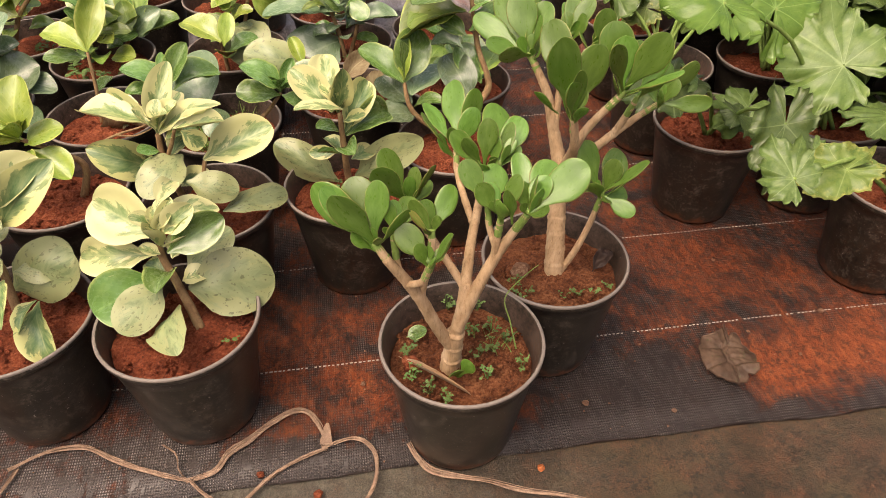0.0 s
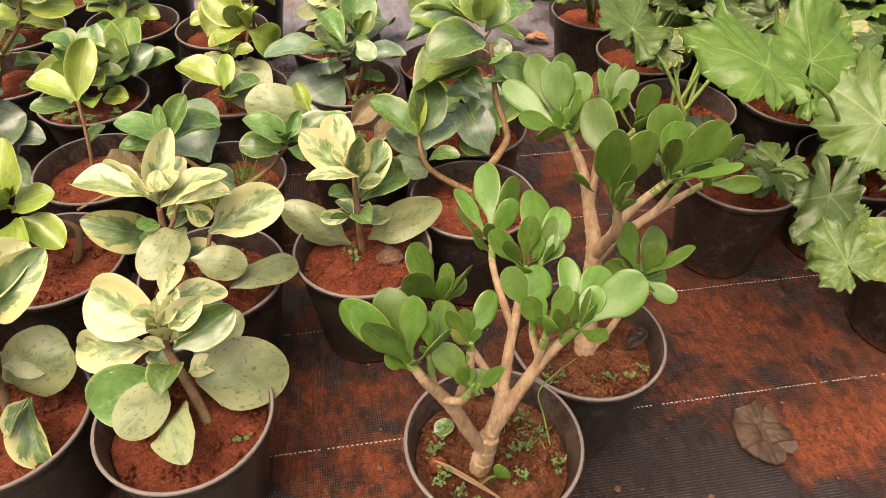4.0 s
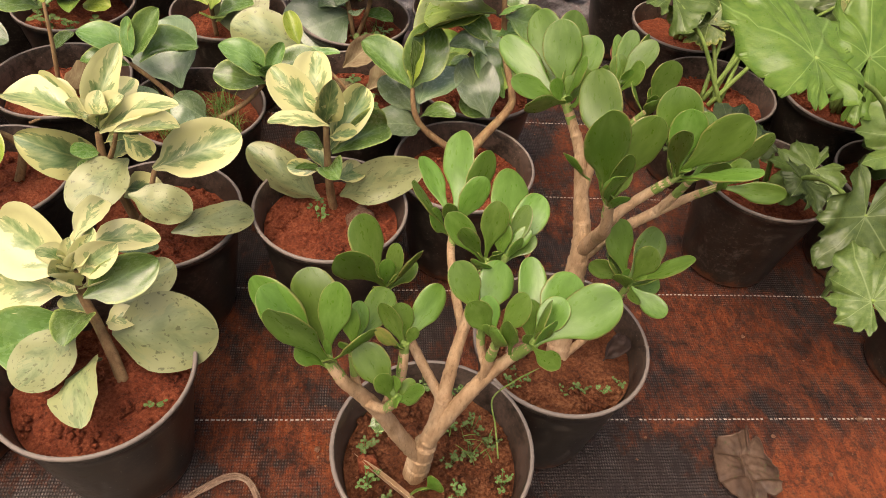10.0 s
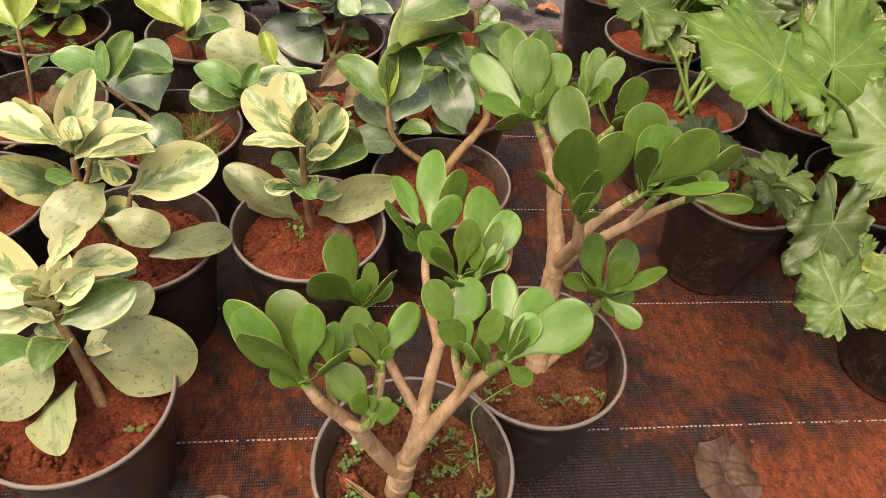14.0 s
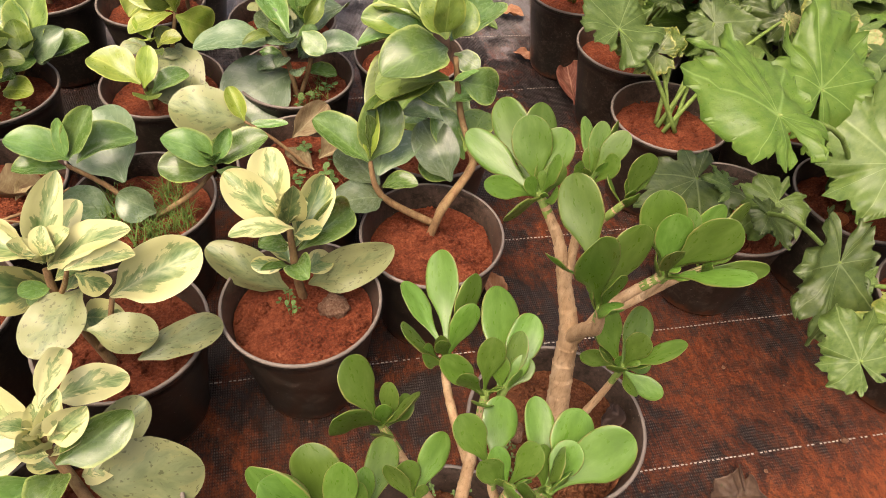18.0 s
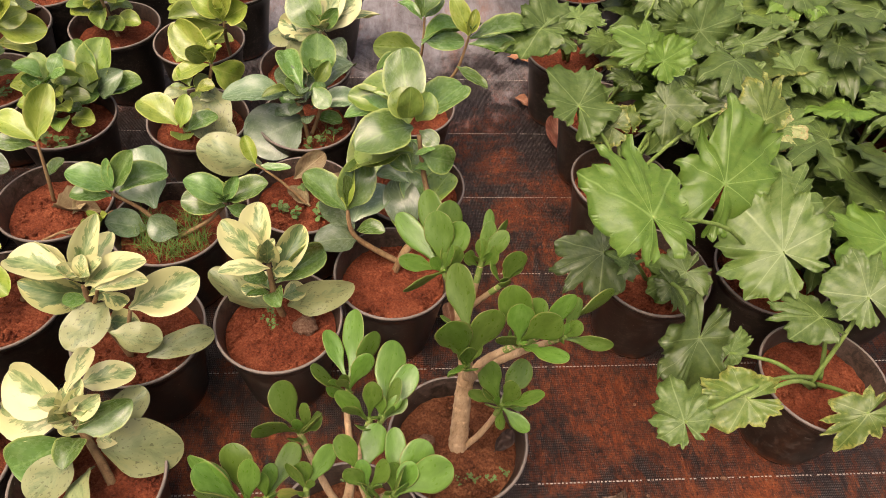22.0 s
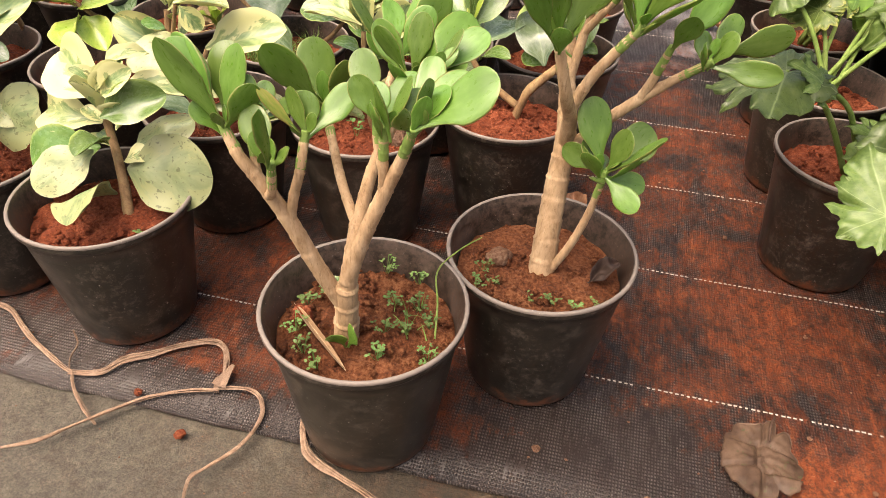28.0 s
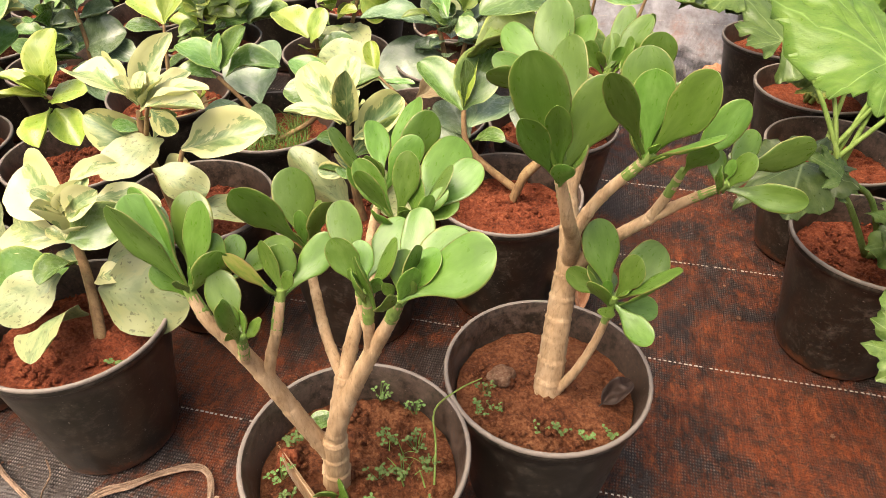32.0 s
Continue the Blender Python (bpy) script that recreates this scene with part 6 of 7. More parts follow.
p = potted("potted_peperomia", "yellow-green peperomia with rounded leaves in a black pot", -1.240, 1.050, group="potted peperomias in rows")
stem(p, [(-15.5, -6.7, 15), (-11.8, -8.1, 22)], [.5,.4])
leaf(p, (-10.9, -9.7, 23), (-15.7, -13.9, 25), 'lime', .5, 'u')
leaf(p, (-10.1, -10.1, 24), (-6.4, -7, 30), 'lime', .55, 'c')
leaf(p, (-10.3, -10.2, 24), (-12.8, -9.2, 30), 'lime', .55, 'c')
leaf(p, (-10.3, -9.6, 23), (-2.8, -9.6, 25), 'lime', .5, 'u')
leaf(p, (-11.1, -9.2, 22), (-9.1, -15.4, 18), 'lime', .5, 'c')
leaf(p, (-11.4, -9.3, 22), (-14.6, -17.7, 19), 'lime', .5, 'u')
fill(p, ['lime', 'edge'], 17, 403, 19, 28, 7, 7)
rosette(p, 'lime', 6, 404, 5.5)

p = potted("potted_peperomia", "short yellow-green shoot on bare red soil in a black pot", -1.203, 1.226, group="potted peperomias in rows")
stem(p, [(1.3, 2.4, 15), (2.1, 1.4, 21)], [.5,.4])
leaf(p, (2.1, 1.4, 21), (-3.3, 0.2, 22), 'lime', .6, 'c')
leaf(p, (2.1, 1.4, 21), (6.4, 2.8, 23), 'edge', .55, 'c')
rosette(p, 'lime', 3, 413, 4)

p = potted("potted_peperomia", "large bluish green peperomia in a black pot", -1.207, 0.551, group="potted peperomias in rows")
stem(p, [(5.1, -0.4, 15), (6.1, -0.2, 22), (5.3, 0.5, 28)], [.6,.5,.4])
leaf(p, (5.8, 0.1, 29), (4.3, 3.8, 36), 'gray', .6, 'c')
leaf(p, (6.6, -0.6, 29), (9.8, 3.1, 34), 'gray', .5, 'c')
leaf(p, (5.8, 0.1, 29), (5, -1, 34), 'lime', .35, 'c')
leaf(p, (5.6, -0.2, 22), (12.9, 1, 25), 'gray', .9, 'c')
leaf(p, (5.6, 0.2, 27), (10.3, 3.7, 28), 'gray', .6, 'u')
leaf(p, (4.1, 0.5, 26), (-3.5, 2.1, 28), 'gray', .5, 'u')
leaf(p, (4.3, -0.3, 24), (1, -3.2, 26), 'gray', .5, 'u')
leaf(p, (4.4, -1.2, 22), (-1.3, -4.2, 24), 'green', .6, 'u')
leaf(p, (6.7, -0.1, 22), (15.3, -0.9, 22), 'gray', .5, 'u')
leaf(p, (4.5, -0.5, 20), (-0.8, -6.7, 20), 'green', .6, 'u')
leaf(p, (6.5, -0.4, 18), (12.6, -7.2, 16), 'gray', .5, 'u')
leaf(p, (5.3, 1.4, 26), (3.1, -2.6, 27), 'gray', .6, 'c')
fill(p, ['gray', 'green'], 13, 428, 18, 28, 7, 7)
rosette(p, 'gray', 6, 429, 5.5)

p = potted("potted_peperomia", "dark green peperomia with glossy leaves in a black pot", -1.210, 0.260, group="potted peperomias in rows")
stem(p, [(1, 10.8, 15), (2.1, 8.3, 22), (0.3, 8.3, 28)], [.6,.5,.4])
leaf(p, (-3.6, 7.5, 29), (-10, 11.2, 34), 'var', .4, 'c')
leaf(p, (1.2, 7.1, 29), (4.2, 17.6, 36), 'green', .6, 'c')
leaf(p, (0.3, 7.4, 28), (-9.5, 11.8, 32), 'gray', .6, 'u')
leaf(p, (0.6, 8, 27), (-1.7, 8.8, 32), 'green', .6, 'u')
leaf(p, (0.2, 8.8, 27), (5.6, 15.6, 30), 'green', .6, 'c')
leaf(p, (-0.3, 8.3, 26), (-5.3, 4.8, 27), 'gray', .6, 'u')
leaf(p, (1.3, 8, 24), (5.3, 11.2, 25), 'green', .5, 'u')
leaf(p, (-0.1, 8.1, 28), (-4.5, 12.1, 35), 'green', .6, 'c')
leaf(p, (-7.6, 3.2, 24), (-5.2, 9.5, 26), 'var', .5, 'u')
leaf(p, (-8.1, 2.3, 24), (-8.7, 5.5, 30), 'var', .5, 'c')
fill(p, ['green', 'gray'], 13, 442, 18, 28, 7, 7)
rosette(p, 'green', 6, 443, 5.5)

p = potted("potted_peperomia", "dark green peperomia with glossy leaves in a black pot", -1.195, 0.020, group="potted peperomias in rows")
stem(p, [(4.6, 0.8, 15), (7.6, 1.7, 21), (12.6, 1.7, 25)], [.6,.5,.4])
stem(p, [(2.6, 0.9, 15), (4.8, 4, 23), (6, 6.8, 28)], [.6,.5,.4])
leaf(p, (7.9, 12.3, 28), (9.3, 13.7, 33), 'gray', .75, 'c')
leaf(p, (6.3, 10.4, 27), (1.9, 9.8, 29), 'gray', .65, 'c')
leaf(p, (5.6, 6.2, 26), (-0.9, 10.6, 30), 'gray', .6, 'u')
leaf(p, (5.4, 4.4, 24), (1.7, 7.4, 27), 'green', .5, 'c')
leaf(p, (4.2, 3.6, 22), (1.4, 2.1, 23), 'green', .6, 'u')
leaf(p, (3.9, -0.1, 18), (5.4, -6.7, 15.5), 'gray', .7, 'c')
leaf(p, (4.2, 3, 20), (2.6, -1.2, 19), 'gray', .6, 'u')
leaf(p, (5, 4.3, 24), (5.3, 5.6, 29), 'green', .4, 'c')
fill(p, ['gray', 'green'], 11, 455, 19, 27, 7, 7)
rosette(p, 'gray', 5, 456, 5.5)
grass_tuft(p, [(0, -4), (3, -2), (-3, -3)], 13, 20, 4)

p = potted("potted_lobed_plant", "green plant with large lobed leaves, black pot, one leaf hanging", 0.085, 0.325, group="potted lobed-leaf plants", category="potted plant")
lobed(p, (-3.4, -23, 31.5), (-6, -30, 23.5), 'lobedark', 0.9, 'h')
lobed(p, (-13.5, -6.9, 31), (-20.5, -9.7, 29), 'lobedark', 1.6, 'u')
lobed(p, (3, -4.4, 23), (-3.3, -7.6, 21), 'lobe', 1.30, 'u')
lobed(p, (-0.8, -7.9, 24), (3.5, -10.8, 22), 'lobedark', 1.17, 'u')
lobed(p, (-9.9, -9.5, 31), (-12.3, -7.7, 34), 'lobe', 1.04, 'u')

p = potted("potted_lobed_plant", "green plant with large lobed leaves, black pot, yellow edges", 0.305, 0.107, group="potted lobed-leaf plants", category="potted plant")
lobed(p, (-20.5, -9.5, 29.2), (-29, -9.5, 27.8), 'lobeyel', 0.95, 'u')
lobed(p, (-2.6, 5.2, 27), (-9.5, 6.9, 27), 'lobe', 1.17, 'u')
lobed(p, (-31.4, -14, 32), (-33.4, -9.6, 35), 'lobe', 1.30, 'c')
lobed(p, (-17.3, 1, 24), (-12.9, 4.8, 25), 'lobe', 0.65, 'u')
lobed(p, (-0.3, -9.5, 24), (-5.7, -11.4, 20), 'lobeyel', 1.04, 'u')
lobed(p, (2.4, 5.2, 32), (-0.6, 12.6, 35), 'lobe', 1.30, 'c')

p = potted("potted_lobed_plant", "green plant with large lobed leaves, black pot, very broad", 0.301, 0.322, group="potted lobed-leaf plants", category="potted plant")
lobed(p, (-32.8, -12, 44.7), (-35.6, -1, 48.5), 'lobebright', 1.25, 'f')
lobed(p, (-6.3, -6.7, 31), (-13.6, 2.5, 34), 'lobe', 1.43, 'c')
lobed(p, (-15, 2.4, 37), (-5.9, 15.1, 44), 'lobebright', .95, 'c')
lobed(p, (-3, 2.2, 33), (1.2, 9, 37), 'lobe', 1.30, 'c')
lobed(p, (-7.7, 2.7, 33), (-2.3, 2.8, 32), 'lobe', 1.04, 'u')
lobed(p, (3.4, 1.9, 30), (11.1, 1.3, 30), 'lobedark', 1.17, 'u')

p = potted("potted_lobed_plant", "green plant with large lobed leaves, black pot, yellowing", 0.081, 0.551, group="potted lobed-leaf plants", category="potted plant")
lobed(p, (-3, 5.4, 27), (-8.7, 9.3, 27), 'lobeyel', 1.17, 'c')
lobed(p, (0.2, 5.9, 28), (-0.2, 9.5, 30), 'lobeyel', 1.17, 'c')
lobed(p, (10.6, 6.6, 30), (2.4, 2.4, 28), 'lobe', 1.17, 'c')
lobed(p, (-10.2, 6.6, 31), (-7.6, 16.1, 35), 'lobe', 1.43, 'c')
lobed(p, (6.8, 7.2, 31), (12.2, 2, 28), 'lobedark', 1.30, 'c')
lobed(p, (10.1, 14.1, 33), (14.9, 11.8, 31), 'lobe', 0.91, 'u')
lobed(p, (19.7, 6.5, 32), (14.6, 12.8, 35), 'lobedark', 1.17, 'c')

p = potted("potted_lobed_plant", "green plant with large lobed leaves, black pot", 0.090, 0.770, group="potted lobed-leaf plants", category="potted plant")
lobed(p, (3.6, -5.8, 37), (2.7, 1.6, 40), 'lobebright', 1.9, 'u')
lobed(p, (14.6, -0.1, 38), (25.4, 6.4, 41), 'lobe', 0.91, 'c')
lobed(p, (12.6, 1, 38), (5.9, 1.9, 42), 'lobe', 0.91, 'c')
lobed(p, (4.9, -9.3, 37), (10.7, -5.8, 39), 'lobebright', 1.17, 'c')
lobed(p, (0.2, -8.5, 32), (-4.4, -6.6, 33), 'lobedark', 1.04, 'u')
lobed(p, (9.1, 12.5, 38), (4.4, 18.2, 41), 'lobe', 1.17, 'c')

p = potted("potted_lobed_plant", "green plant with large lobed leaves, black pot", 0.053, 0.987, group="potted lobed-leaf plants", category="potted plant")
lobed(p, (-9.5, -10.3, 31), (-2.8, -3.4, 34), 'lobe', 1.43, 'c')
lobed(p, (-10.8, -11.2, 31), (-20.3, -14.2, 30), 'lobe', 1.04, 'u')
lobed(p, (-5.2, -7.2, 29), (-0.2, -9.5, 28), 'lobedark', 0.91, 'u')
lobed(p, (-2.5, -8.2, 32), (3.9, -6.7, 33), 'lobe', 1.17, 'u')

p = potted("potted_lobed_plant", "green plant with large lobed leaves, black pot", 0.128, 1.305, group="potted lobed-leaf plants", category="potted plant")
lobed(p, (-9.3, -15.4, 32), (-4.1, -12.3, 35), 'lobe', 1.30, 'u')
lobed(p, (-10.4, -14.3, 32), (-18.1, -10.5, 33), 'lobe', 1.30, 'u')
lobed(p, (-7.7, -16, 31), (-10.6, -21.4, 28), 'lobe', 1.17, 'u')
lobed(p, (-4.1, -22.4, 32), (0.2, -17.7, 34), 'lobe', 1.30, 'u')
lobed(p, (-6.4, -12.9, 33), (-8, -8.5, 37), 'lobe', 1.30, 'u')

p = potted("potted_lobed_plant", "green plant with large lobed leaves, black pot", 0.305, 0.545, group="potted lobed-leaf plants", category="potted plant")
lobed(p, (1.8, -2.3, 34), (9.5, 1, 36), 'lobe', 1.17, 'u')
lobed(p, (1.8, -2.3, 34), (4.9, -7.8, 33), 'lobepale', 1.17, 'c')
lobed(p, (-2.1, -2.7, 36), (1.4, 5, 40), 'lobeyel', 1.04, 'c')
lobed(p, (2.4, 21, 36), (11.6, 23.2, 38), 'lobe', 0.45, 'u')
lobed(p, (-0.6, 23.5, 34), (-8.4, 22.6, 36), 'lobedark', 0.78, 'u')
lobed(p, (2.1, 14.1, 34), (-6.3, 10.8, 35), 'lobe', 1.17, 'u')
lobed(p, (11.9, 15.3, 34), (21, 15.9, 35), 'lobe', 1.17, 'u')
lobed(p, (-6.3, 2.5, 34), (-4.5, 1.5, 33), 'lobepale', 1.56, 'c')


# ---- the rest of the lobed-leaf bed, farther back ----
def lobed_bush(x, y, seed, leaves=9, high=0.36, label="green plant with large lobed leaves, black pot"):
    r = random.Random(seed)
    p = potted("potted_lobed_plant", label, x, y, seed * 40, group="potted lobed-leaf plants")
    for k in range(leaves):
        a = k * 2.4 + r.uniform(-0.4, 0.4)
        out = r.uniform(3, 16)
        z = high * 100 - out * 0.6 - 8 * (k % 3 == 2) + r.uniform(-4, 4)
        b = (out * math.cos(a), out * math.sin(a), z)
        size = r.uniform(8.5, 14.5)
        t = (b[0] + size * math.cos(a) * 0.9, b[1] + size * math.sin(a) * 0.9, z + r.uniform(-3.0, 3.5))
        lobed(p, b, t, r.choice(["lobe", "lobe", "lobedark", "lobe", "lobe", "lobedark", "lobebright", "lobe", "lobeyel"]), r.uniform(1.1, 1.55), "u")
    return p


for n, (x, y, h) in enumerate([(0.30, 0.78, 0.37), (0.29, 1.00, 0.36), (0.52, 0.34, 0.36), (0.52, 0.56, 0.37), (0.52, 0.79, 0.38), (0.50, 1.02, 0.37), (0.34, 1.27, 0.36),
                               (0.56, 1.27, 0.37), (0.74, 0.70, 0.37), (0.74, 0.93, 0.38), (0.76, 1.18, 0.38), (0.14, 1.52, 0.34), (0.36, 1.52, 0.36), (0.58, 1.52, 0.37), (0.8, 1.45, 0.38), (0.98, 1.2, 0.38)]):
    lobed_bush(x, y, n + 1, 17, h)


# ---- the outer columns of the peperomia bed ----
def peperomia_bush(x, y, seed, kinds, label):
    p = potted("potted_peperomia", label, x, y, 0, group="potted peperomias in rows")
    r = random.Random(seed)
    lean = (r.uniform(-3, 3), r.uniform(-3, 3))
    stem(p, [(0, 0, 15), (lean[0] * 0.4, lean[1] * 0.4, 21), (lean[0], lean[1], 29)], [0.6, 0.5, 0.35])
    fill(p, kinds, 22, seed, 19, 30, 8, 7.5, lean[0] * 0.7, lean[1] * 0.7)
    rosette(p, kinds[0], 6, seed, 5.5)
    for k in range(4):
        a = seed + k * 1.7
        leaf(p, (lean[0], lean[1], 29), (lean[0] + 4 * math.cos(a), lean[1] + 4 * math.sin(a), 35), kinds[k % len(kinds)], 0.5, "c")


DARK = (["gray", "green", "gray"], "dark green peperomia with glossy leaves in a black pot")
PALE = (["lime", "edge", "lime"], "yellow-green peperomia with rounded leaves in a black pot")
MIXED = (["var", "vgreen", "var"], "cream and green variegated peperomia in a black pot")
for n, (x, y, (kinds, words)) in enumerate([(-1.43, 0.15, DARK), (-1.43, 0.38, PALE), (-1.42, 0.61, MIXED), (-1.43, 0.84, MIXED), (-1.44, 1.07, PALE), (-1.43, 1.30, MIXED), (-1.65, 0.30, DARK), (-1.65, 0.55, PALE),
                                            (-1.66, 0.80, MIXED), (-1.66, 1.05, DARK), (-0.99, 1.30, DARK), (-1.0, 1.06, PALE)]):
    peperomia_bush(x, y, n + 3, kinds, words)


# ---- things lying about ----
RAFFIA = mat_bark("dry_fibre", (0.18, 0.11, 0.07), (0.27, 0.175, 0.118), (0.40, 0.285, 0.20), 110.0)
DEAD = mat_leaf("dead_leaf", (0.032, 0.017, 0.010), (0.075, 0.043, 0.027), (0.13, 0.082, 0.054), None, 0.9, 0.5, 0.05, 0.0, 0.8)
RUST = mat_leaf("rust_leaf", (0.2, 0.075, 0.04), (0.32, 0.14, 0.08), (0.44, 0.24, 0.15), None, 0.9, 0.6, 0.1, 0.5)
STRAW = mat_leaf("straw_leaf", (0.5, 0.34, 0.18), (0.68, 0.5, 0.3), (0.8, 0.66, 0.45), None, 0.9, 0.6, 0.1, 0.4)


def smooth_line(points, steps=7):
    pts = [Vector(q) for q in points]
    n, out = len(pts), []
    for i in range(n - 1):
        p0, p1, p2, p3 = pts[max(i - 1, 0)], pts[i], pts[i + 1], pts[min(i + 2, n - 1)]
        for k in range(steps + (i == n - 2)):
            t = k / steps
            out.append(0.5 * ((2 * p1) + (p2 - p0) * t + (2 * p0 - 5 * p1 + 4 * p2 - p3) * t * t + (3 * p1 - p0 - 3 * p2 + p3) * t ** 3))
    return out


def strip(points, width, seed, label="dry tan fibre strip lying curled on the mat", lift=0.3, taper=0.25):
    """A twisted, folded ribbon of dry plant fibre, in centimetres on the ground."""
    width *= 0.9
    line = smooth_line([(x, y, 0.0) for x, y in points])
    verts, faces = [], []
    n = len(line)
    for strand in range(3):
        first = len(verts)
        for i, q in enumerate(line):
            d = (line[min(i + 1, n - 1)] - line[max(i - 1, 0)]).normalized()
            side = Vector((-d.y, d.x, 0))
            t = i / (n - 1)
            w = width * (0.85, 0.3, 0.2)[strand] * (0.2 + 0.8 * math.sin(math.pi * min(1, t * 0.96 + 0.02)) ** 0.5 + 0.35 * noise.noise(Vector((i * 0.21, seed, strand))))
            w *= 1 - taper * t ** 1.3
            tilt = 1.9 * noise.noise(Vector((i * 0.09, seed + 5, strand * 3.1)))
            q = q + side * (width * (strand - 0.8) * 0.2 * (1 + 1.4 * noise.noise(Vector((i * 0.11, seed + 8, strand)))))
            z = 0.42 + lift * (0.5 + 0.6 * noise.noise(Vector((i * 0.08, seed + 2, strand * 0.4)))) + abs(math.sin(tilt)) * w * 0.5 + 0.08 * strand
            for j, fold in zip((-1, -0.4, 0.25, 1, 1, 0.25, -0.4, -1), (0.0, 0.12, -0.06, 0.05, 0.0, -0.11, 0.07, -0.05)):
                verts.append(q + side * (j * 0.5 * w * math.cos(tilt)) + Vector((0, 0, z + j * 0.5 * w * math.sin(tilt) + fold)))
        for i in range(n - 1):
            for j in range(8):
                k = (j + 1) % 8
                faces.append((first + i * 8 + j, first + i * 8 + k, first + (i + 1) * 8 + k, first + (i + 1) * 8 + j))
        faces += [tuple(first + e for e in reversed(range(8))), tuple(range(first + (n - 1) * 8, first + n * 8))]
    ob = new("fibre_strip", mesh_of("fibre_strip", [tuple(v / 100) for v in verts], faces, RAFFIA))
    return tagged(ob, label, "plant fibre", "dry fibre strips on the ground")


strip([(-102.5, -9.6), (-98.2, -7.6), (-93.5, -7.4), (-89.3, -9.8), (-85.3, -12.0), (-80.8, -13.9), (-78.6, -14.6)], 0.75, 1)
strip([(-79.5, -14.5), (-76.1, -13.6), (-74.4, -11.2), (-72.0, -9.4), (-68.8, -7.0), (-66.1, -5.6), (-63.6, -6.3), (-62.0, -9.6), (-61.6, -12.6)], 1.15, 2, "broad dry tan fibre strip looped beside a pot")
strip([(-61.4, -12.3), (-65.0, -13.5), (-68.2, -15.2), (-71.5, -18.1), (-74.4, -21.3), (-76.8, -23.8), (-79.7, -25.6)], 0.8, 3)
strip([(-62.2, -12.0), (-58.7, -11.2), (-56.7, -11.7), (-55.3, -13.5), (-55.0, -16.1), (-55.8, -19.1), (-57.6, -21.7), (-58.7, -23.4), (-57.9, -26.2)], 0.7, 4)
strip([(-79.0, -14.4), (-76.9, -16.7), (-74.5, -18.6), (-71.9, -20.1)], 0.55, 5)
strip([(-50.6, -13.0), (-49.6, -15.4), (-47.9, -17.6), (-44.5, -19.0), (-41.0, -20.2), (-36.2, -22.2), (-30.5, -24.0), (-26.4, -26.7), (-22.8, -31.0)], 1.1, 6, "dry tan fibre strip running under the pot, frayed to a thread", taper=0.85)
strip([(-120.9, -4.9), (-116.1, -7.2), (-112.2, -10.7), (-109.1, -15.1), (-106.2, -16.4)], 1.1, 7)
strip([(-121, -13.5), (-115.7, -15.2), (-111.8, -15.4), (-107.7, -16.2), (-103.7, -16.7), (-98.4, -16.3), (-95.0, -15.4)], 0.8, 8)
strip([(-104.5, -17.0), (-102.7, -13.3), (-101.3, -9.5)], 0.6, 9)
strip([(-108.6, -20.0), (-106.6, -18.2), (-102.7, -16.9)], 1.2, 10)
strip([(-83.2, -8.6), (-81.2, -10.4), (-80.6, -12.6), (-79.4, -14.4)], 0.3, 11, "thin dark dry twig lying on the mat")
# the flattened knot that ties the strips
knot = tagged(new("fibre_knot", leaf_shape("fibre_knot", RAFFIA, lambda s: 0.16 + 0.34 * s ** 0.8, 0.1, 0.12, 0.4, 0.2, 0.06, 3.3)), "flattened tan knot of dry fibre on the mat", "plant fibre")
knot.matrix_basis = pose(-0.613, -0.088, 0.012, -4, 6, 176) @ Matrix.Diagonal((0.017, 0.032, 0.022, 1))


def ground_leaf(name, base, tip, width, mat, label, category="dead leaf", waves=0.3, cup=0.35, seed=1.0, up="u", profile=oval):
    me = leaf_shape(name, mat, profile, 0.12, cup, 0.3, waves, 0.012, seed, 20, 10)
    count[0] += 1
    m, size = blade_pose(base, tip, width, up)
    ob = tagged(new(name, me), label, category)
    ob.matrix_basis = m @ Matrix.Diagonal((size * width, size, size, 1))
    return ob




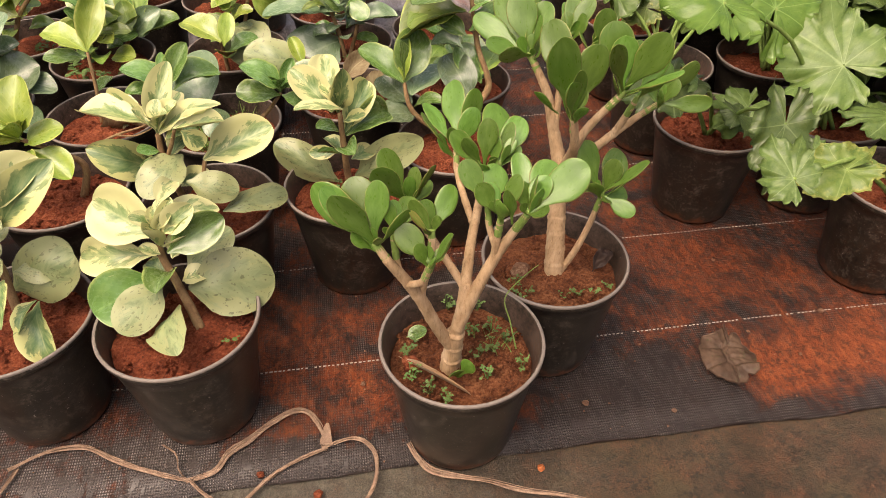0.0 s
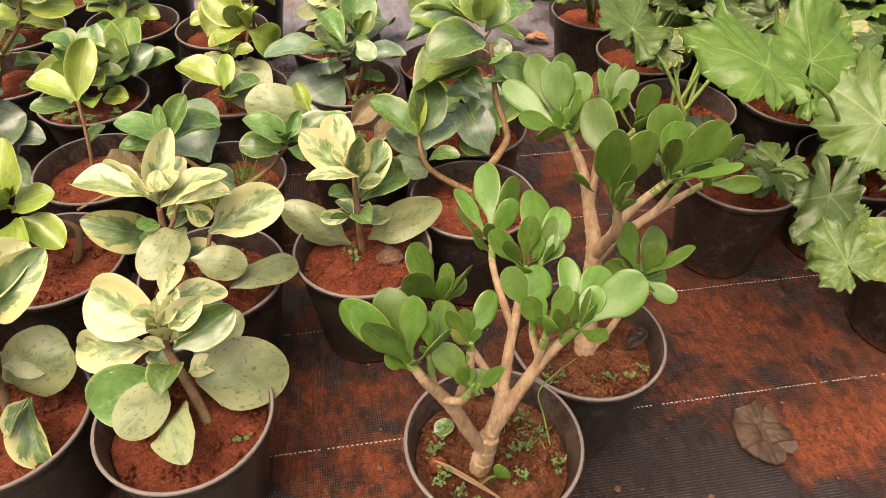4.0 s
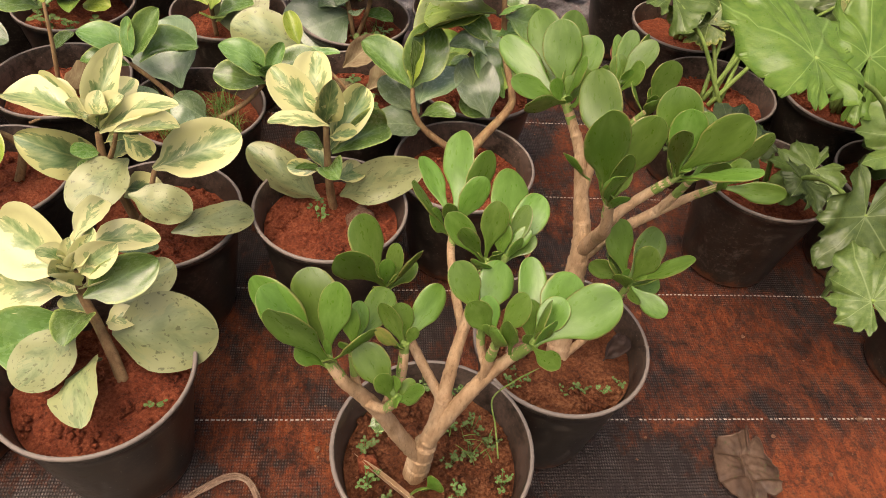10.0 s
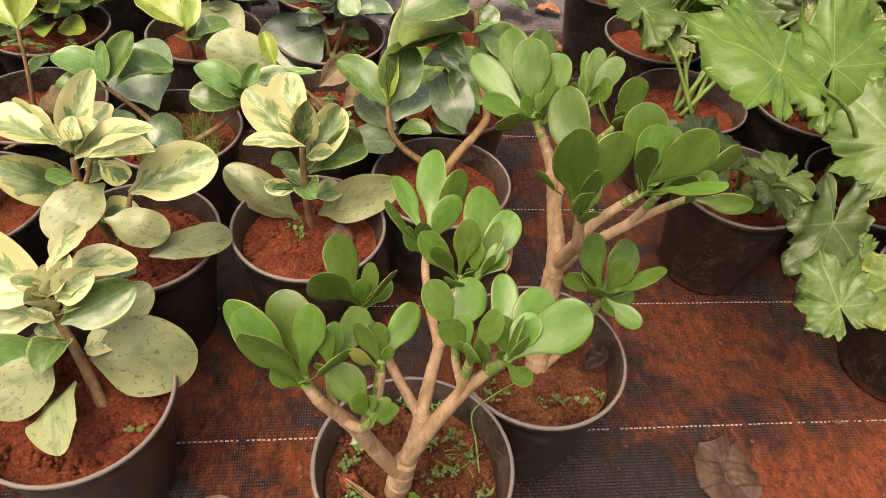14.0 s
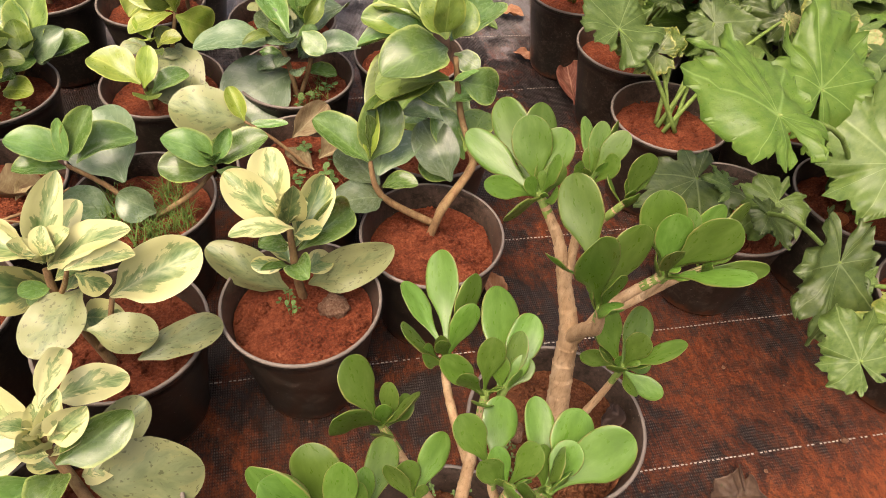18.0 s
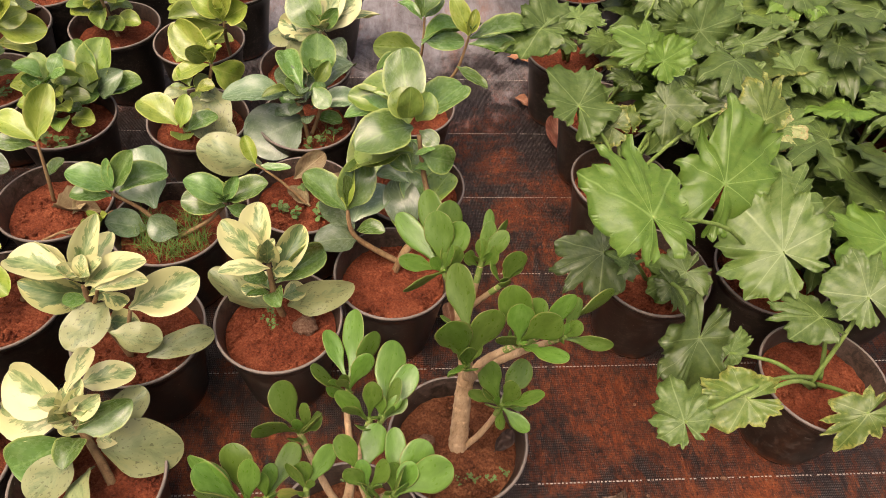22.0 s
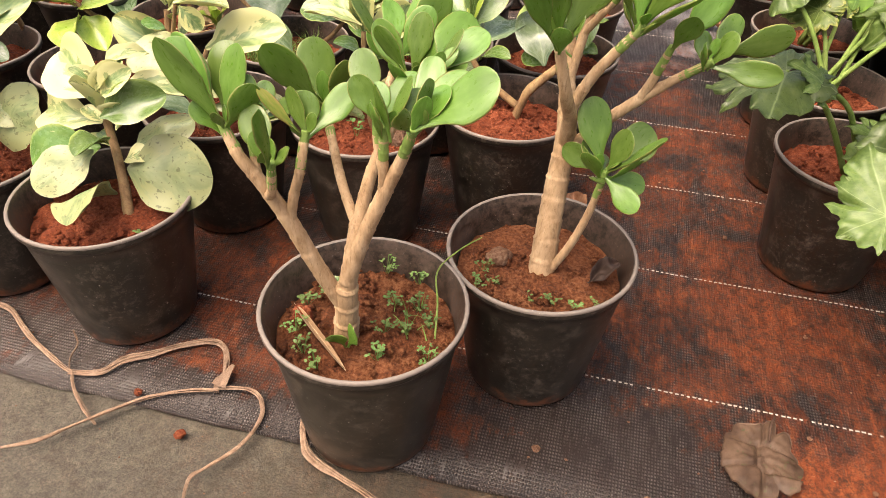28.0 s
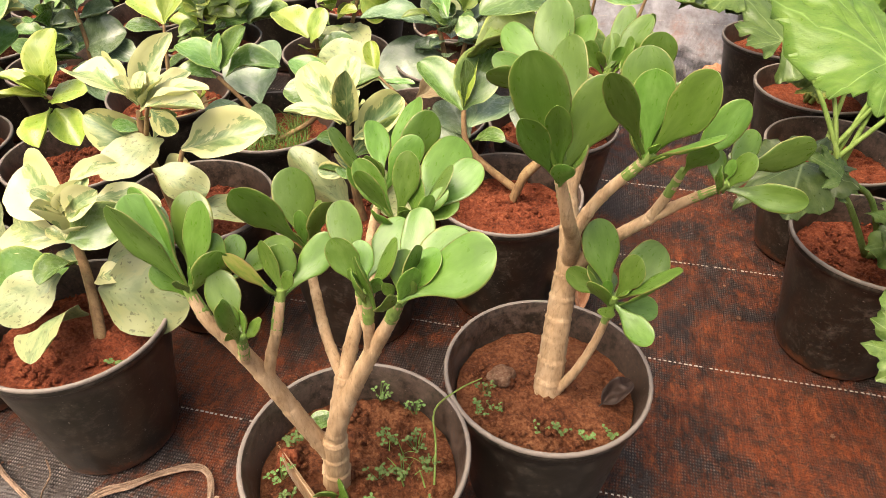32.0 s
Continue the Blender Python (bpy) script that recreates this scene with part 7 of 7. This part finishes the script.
def creased_leaf(x, y, turn, long, broad, seed):
    """A dried leaf broken into tilted plates along its folds, ragged at the rim."""
    r = random.Random(seed)
    plates = [(Vector((px * broad, py * long, 0)), r.uniform(-0.22, 0.22), r.uniform(-0.22, 0.22), r.uniform(0.006, 0.012))
              for px, py in ((-0.28, 0.3), (0.22, 0.34), (-0.3, -0.02), (0.2, 0.02), (-0.12, -0.34), (0.27, -0.3))]
    verts, uvs, faces = [(0, 0, 0.009)], [(0.5, 0.5)], []
    rings, steps = 16, 110
    for i in range(1, rings + 1):
        q = i / rings
        for k in range(steps):
            a = 2 * math.pi * k / steps
            rim = 1 + 0.20 * noise.noise(Vector((math.cos(a) * 1.6, math.sin(a) * 1.6, seed))) + 0.08 * noise.noise(Vector((math.cos(a) * 6, math.sin(a) * 6, seed)))
            rim -= 0.30 * math.exp(-(((a - 0.35 + math.pi) % (2 * math.pi) - math.pi) / 0.10) ** 2) + 0.16 * math.exp(-((a - 2.4) / 0.08) ** 2)
            px, py = q * rim * broad * 0.5 * math.sin(a), q * rim * long * 0.5 * math.cos(a)
            here = Vector((px, py, 0))
            order = sorted(((here - c).length, n) for n, (c, _, _, _) in enumerate(plates))
            c, sx, sy, lift = plates[order[0][1]]
            other = plates[order[1][1]]
            gap = order[1][0] - order[0][0]
            own = lift + sx * (px - c.x) + sy * (py - c.y)
            far = other[3] + other[1] * (px - other[0].x) + other[2] * (py - other[0].y)
            blend = 0.5 * math.exp(-gap / 0.004)
            z = own * (1 - blend) + far * blend - 0.004 * math.exp(-(gap / 0.003) ** 2) - 0.004 * q ** 4 + 0.0016 * noise.noise(Vector((px * 160, py * 160, seed)))
            verts.append((px, py, max(z, 0.003)))
            uvs.append((0.5 + py / long, 0.5 + px / broad))
    faces += [(0, 1 + (k + 1) % steps, 1 + k) for k in range(steps)]
    for i in range(rings - 1):
        for k in range(steps):
            a, b = 1 + i * steps, 1 + (i + 1) * steps
            faces.append((a + k, a + (k + 1) % steps, b + (k + 1) % steps, b + k))
    n = len(verts)
    faces += [tuple(n + v for v in reversed(f)) for f in faces]
    rim = 1 + (rings - 1) * steps
    faces += [(rim + (k + 1) % steps, rim + k, n + rim + k, n + rim + (k + 1) % steps) for k in range(steps)]
    verts += [(px, py, z - 0.0008) for px, py, z in verts]
    leaf_ob = tagged(new("dead_leaf", mesh_of("dead_leaf", verts, faces, DEAD, True, uvs + uvs)), "large grey-brown dead leaf, cracked and curled, on the mat", "dead leaf")
    leaf_ob.matrix_basis = pose(x, y, 0.001, 0, 0, turn)
    stalk = tube_mesh("stalk", [(0.004, long * 0.2, 0.013), (0.003, long * 0.38, 0.016), (0.006, long * 0.56, 0.013)], [0.0012, 0.0013, 0.0016], DEAD, 6)
    link_mesh("stalk", stalk, None, leaf_ob, "dry brown leaf stalk")


creased_leaf(-0.014, -0.050, -12, 0.102, 0.080, 2.0)
ground_leaf("dead_leaf", (3.2, 82.2, 1.2), (3.6, 92.0, 5.5), 0.55, RUST, "rust-red dry leaf leaning against a pot", seed=3.0)
ground_leaf("dead_leaf", (-4.4, 122.0, 0.9), (1.8, 119.2, 1.5), 0.6, RUST, "small pale dry leaf on the mat", seed=4.0)
ground_leaf("dead_leaf", (-25.2, 29.6, 0.8), (-26.5, 37.8, 2.2), 0.36, RUST, "narrow rust-brown dry leaf beside a pot", seed=6.0)
ground_leaf("dead_leaf", (-4.5, 104.5, 0.6), (-1.0, 100.0, 1.0), 0.5, RUST, "small curled brown leaf on the mat", seed=7.0)
ground_leaf("dry_leaf_blade", (-51.1, -10.7, 15.8), (-43.3, -17.2, 15.4), 0.065, STRAW, "straw-coloured dry leaf blade lying on the soil", cup=0.3, waves=0.1, seed=8.0)
ground_leaf("fallen_leaf", (-49.8, -7.4, 15.4), (-47.2, -7.0, 16.2), 0.75, LEAF_MATS["green"], "round grey-green fallen leaf on the soil", "leaf", 0.1, 0.1, 9.0)
ground_leaf("dead_leaf", (-22.8, 1.0, 15.4), (-20.0, 3.6, 17.0), 0.5, mat_leaf("black_leaf", (0.02, 0.012, 0.01), (0.035, 0.02, 0.016), (0.06, 0.035, 0.03), None, 0.9, 0.6, 0.02, 0.0), "black rotted leaf on the soil", waves=0.5, cup=0.7, seed=10.0)


def pebble(x, y, z, size, mat, label, seed, name="pebble"):
    bm = bmesh.new()
    bmesh.ops.create_icosphere(bm, subdivisions=3 if size > 0.008 else 2, radius=size)
    for v in bm.verts:
        v.co *= 1 + 0.35 * noise.noise(v.co / size * 1.3 + Vector((seed, 0, 0))) + (0.3 * noise.noise(v.co / size * 3.7 + Vector((seed, 2, 0))) if name == "clod" else 0.0)
        v.co.z *= 0.62
    ob = link_mesh(name, bm, mat, None, label)
    ob.location = (x, y, z)
    return tagged(ob, label, "stone" if name == "pebble" else "soil")


CHIP = mat_soil("orange_chip", (0.4, 0.1, 0.03), (0.6, 0.18, 0.06), (0.7, 0.3, 0.12))
CLOD = mat_soil("pale_clod", (0.10, 0.045, 0.025), (0.24, 0.13, 0.08), (0.46, 0.32, 0.22))
pebble(-0.338, -0.19, 0.001, 0.005, CHIP, "small orange brick chip on the walkway", 1)
pebble(-0.513, 0.234, 0.157, 0.018, CLOD, "pale crusty clod of earth on the soil", 2, "clod")
pebble(-0.497, -0.118, 0.156, 0.011, SOIL, "rust-red lump of earth on the soil", 3, "clod")
pebble(0.262, 0.300, 0.158, 0.014, CHIP, "smooth orange pebble on the soil", 4)
pebble(-0.327, 0.027, 0.155, 0.013, CLOD, "flat brown stone on the soil", 5)
pebble(-0.628, -0.185, 0.001, 0.006, SOIL, "red clod on the walkway edge", 6, "clod")
pebble(-0.70, -0.15, 0.006, 0.005, SOIL, "red clod on the mat edge", 7, "clod")
for n, (x, y) in enumerate([(-0.42, -0.17), (-0.56, -0.02), (-0.25, -0.10), (0.10, -0.06), (-0.13, -0.13), (0.18, 0.02), (0.06, 0.16), (-0.03, 0.35)]):
    pebble(x, y, 0.003, 0.003 + 0.001 * (n % 3), CLOD, "tiny pale stone on the mat", 10 + n)

# fine litter: flakes and grit on mat and walkway
r = random.Random(5)
verts, faces = [], []
for _ in range(900):
    x, y = r.uniform(-1.3, 0.6), r.uniform(-0.6, 0.9)
    s = 0.0006 + 0.0028 * r.random() ** 3
    a = r.uniform(0, 6.28)
    k = len(verts)
    z = 0.0028 if y > -0.16 else -0.0055
    for j in range(5):
        b = a + j * 1.2566
        verts.append((x + s * r.uniform(0.5, 1.2) * math.cos(b), y + s * r.uniform(0.5, 1.2) * math.sin(b), z))
    verts.append((x, y, z + s * 0.8))
    faces += [(k + j, k + (j + 1) % 5, k + 5) for j in range(5)]
tagged(new("litter", mesh_of("litter", verts, faces, CLOD)), "fine pale grit and flakes scattered over mat and walkway", "debris", kind="stuff")
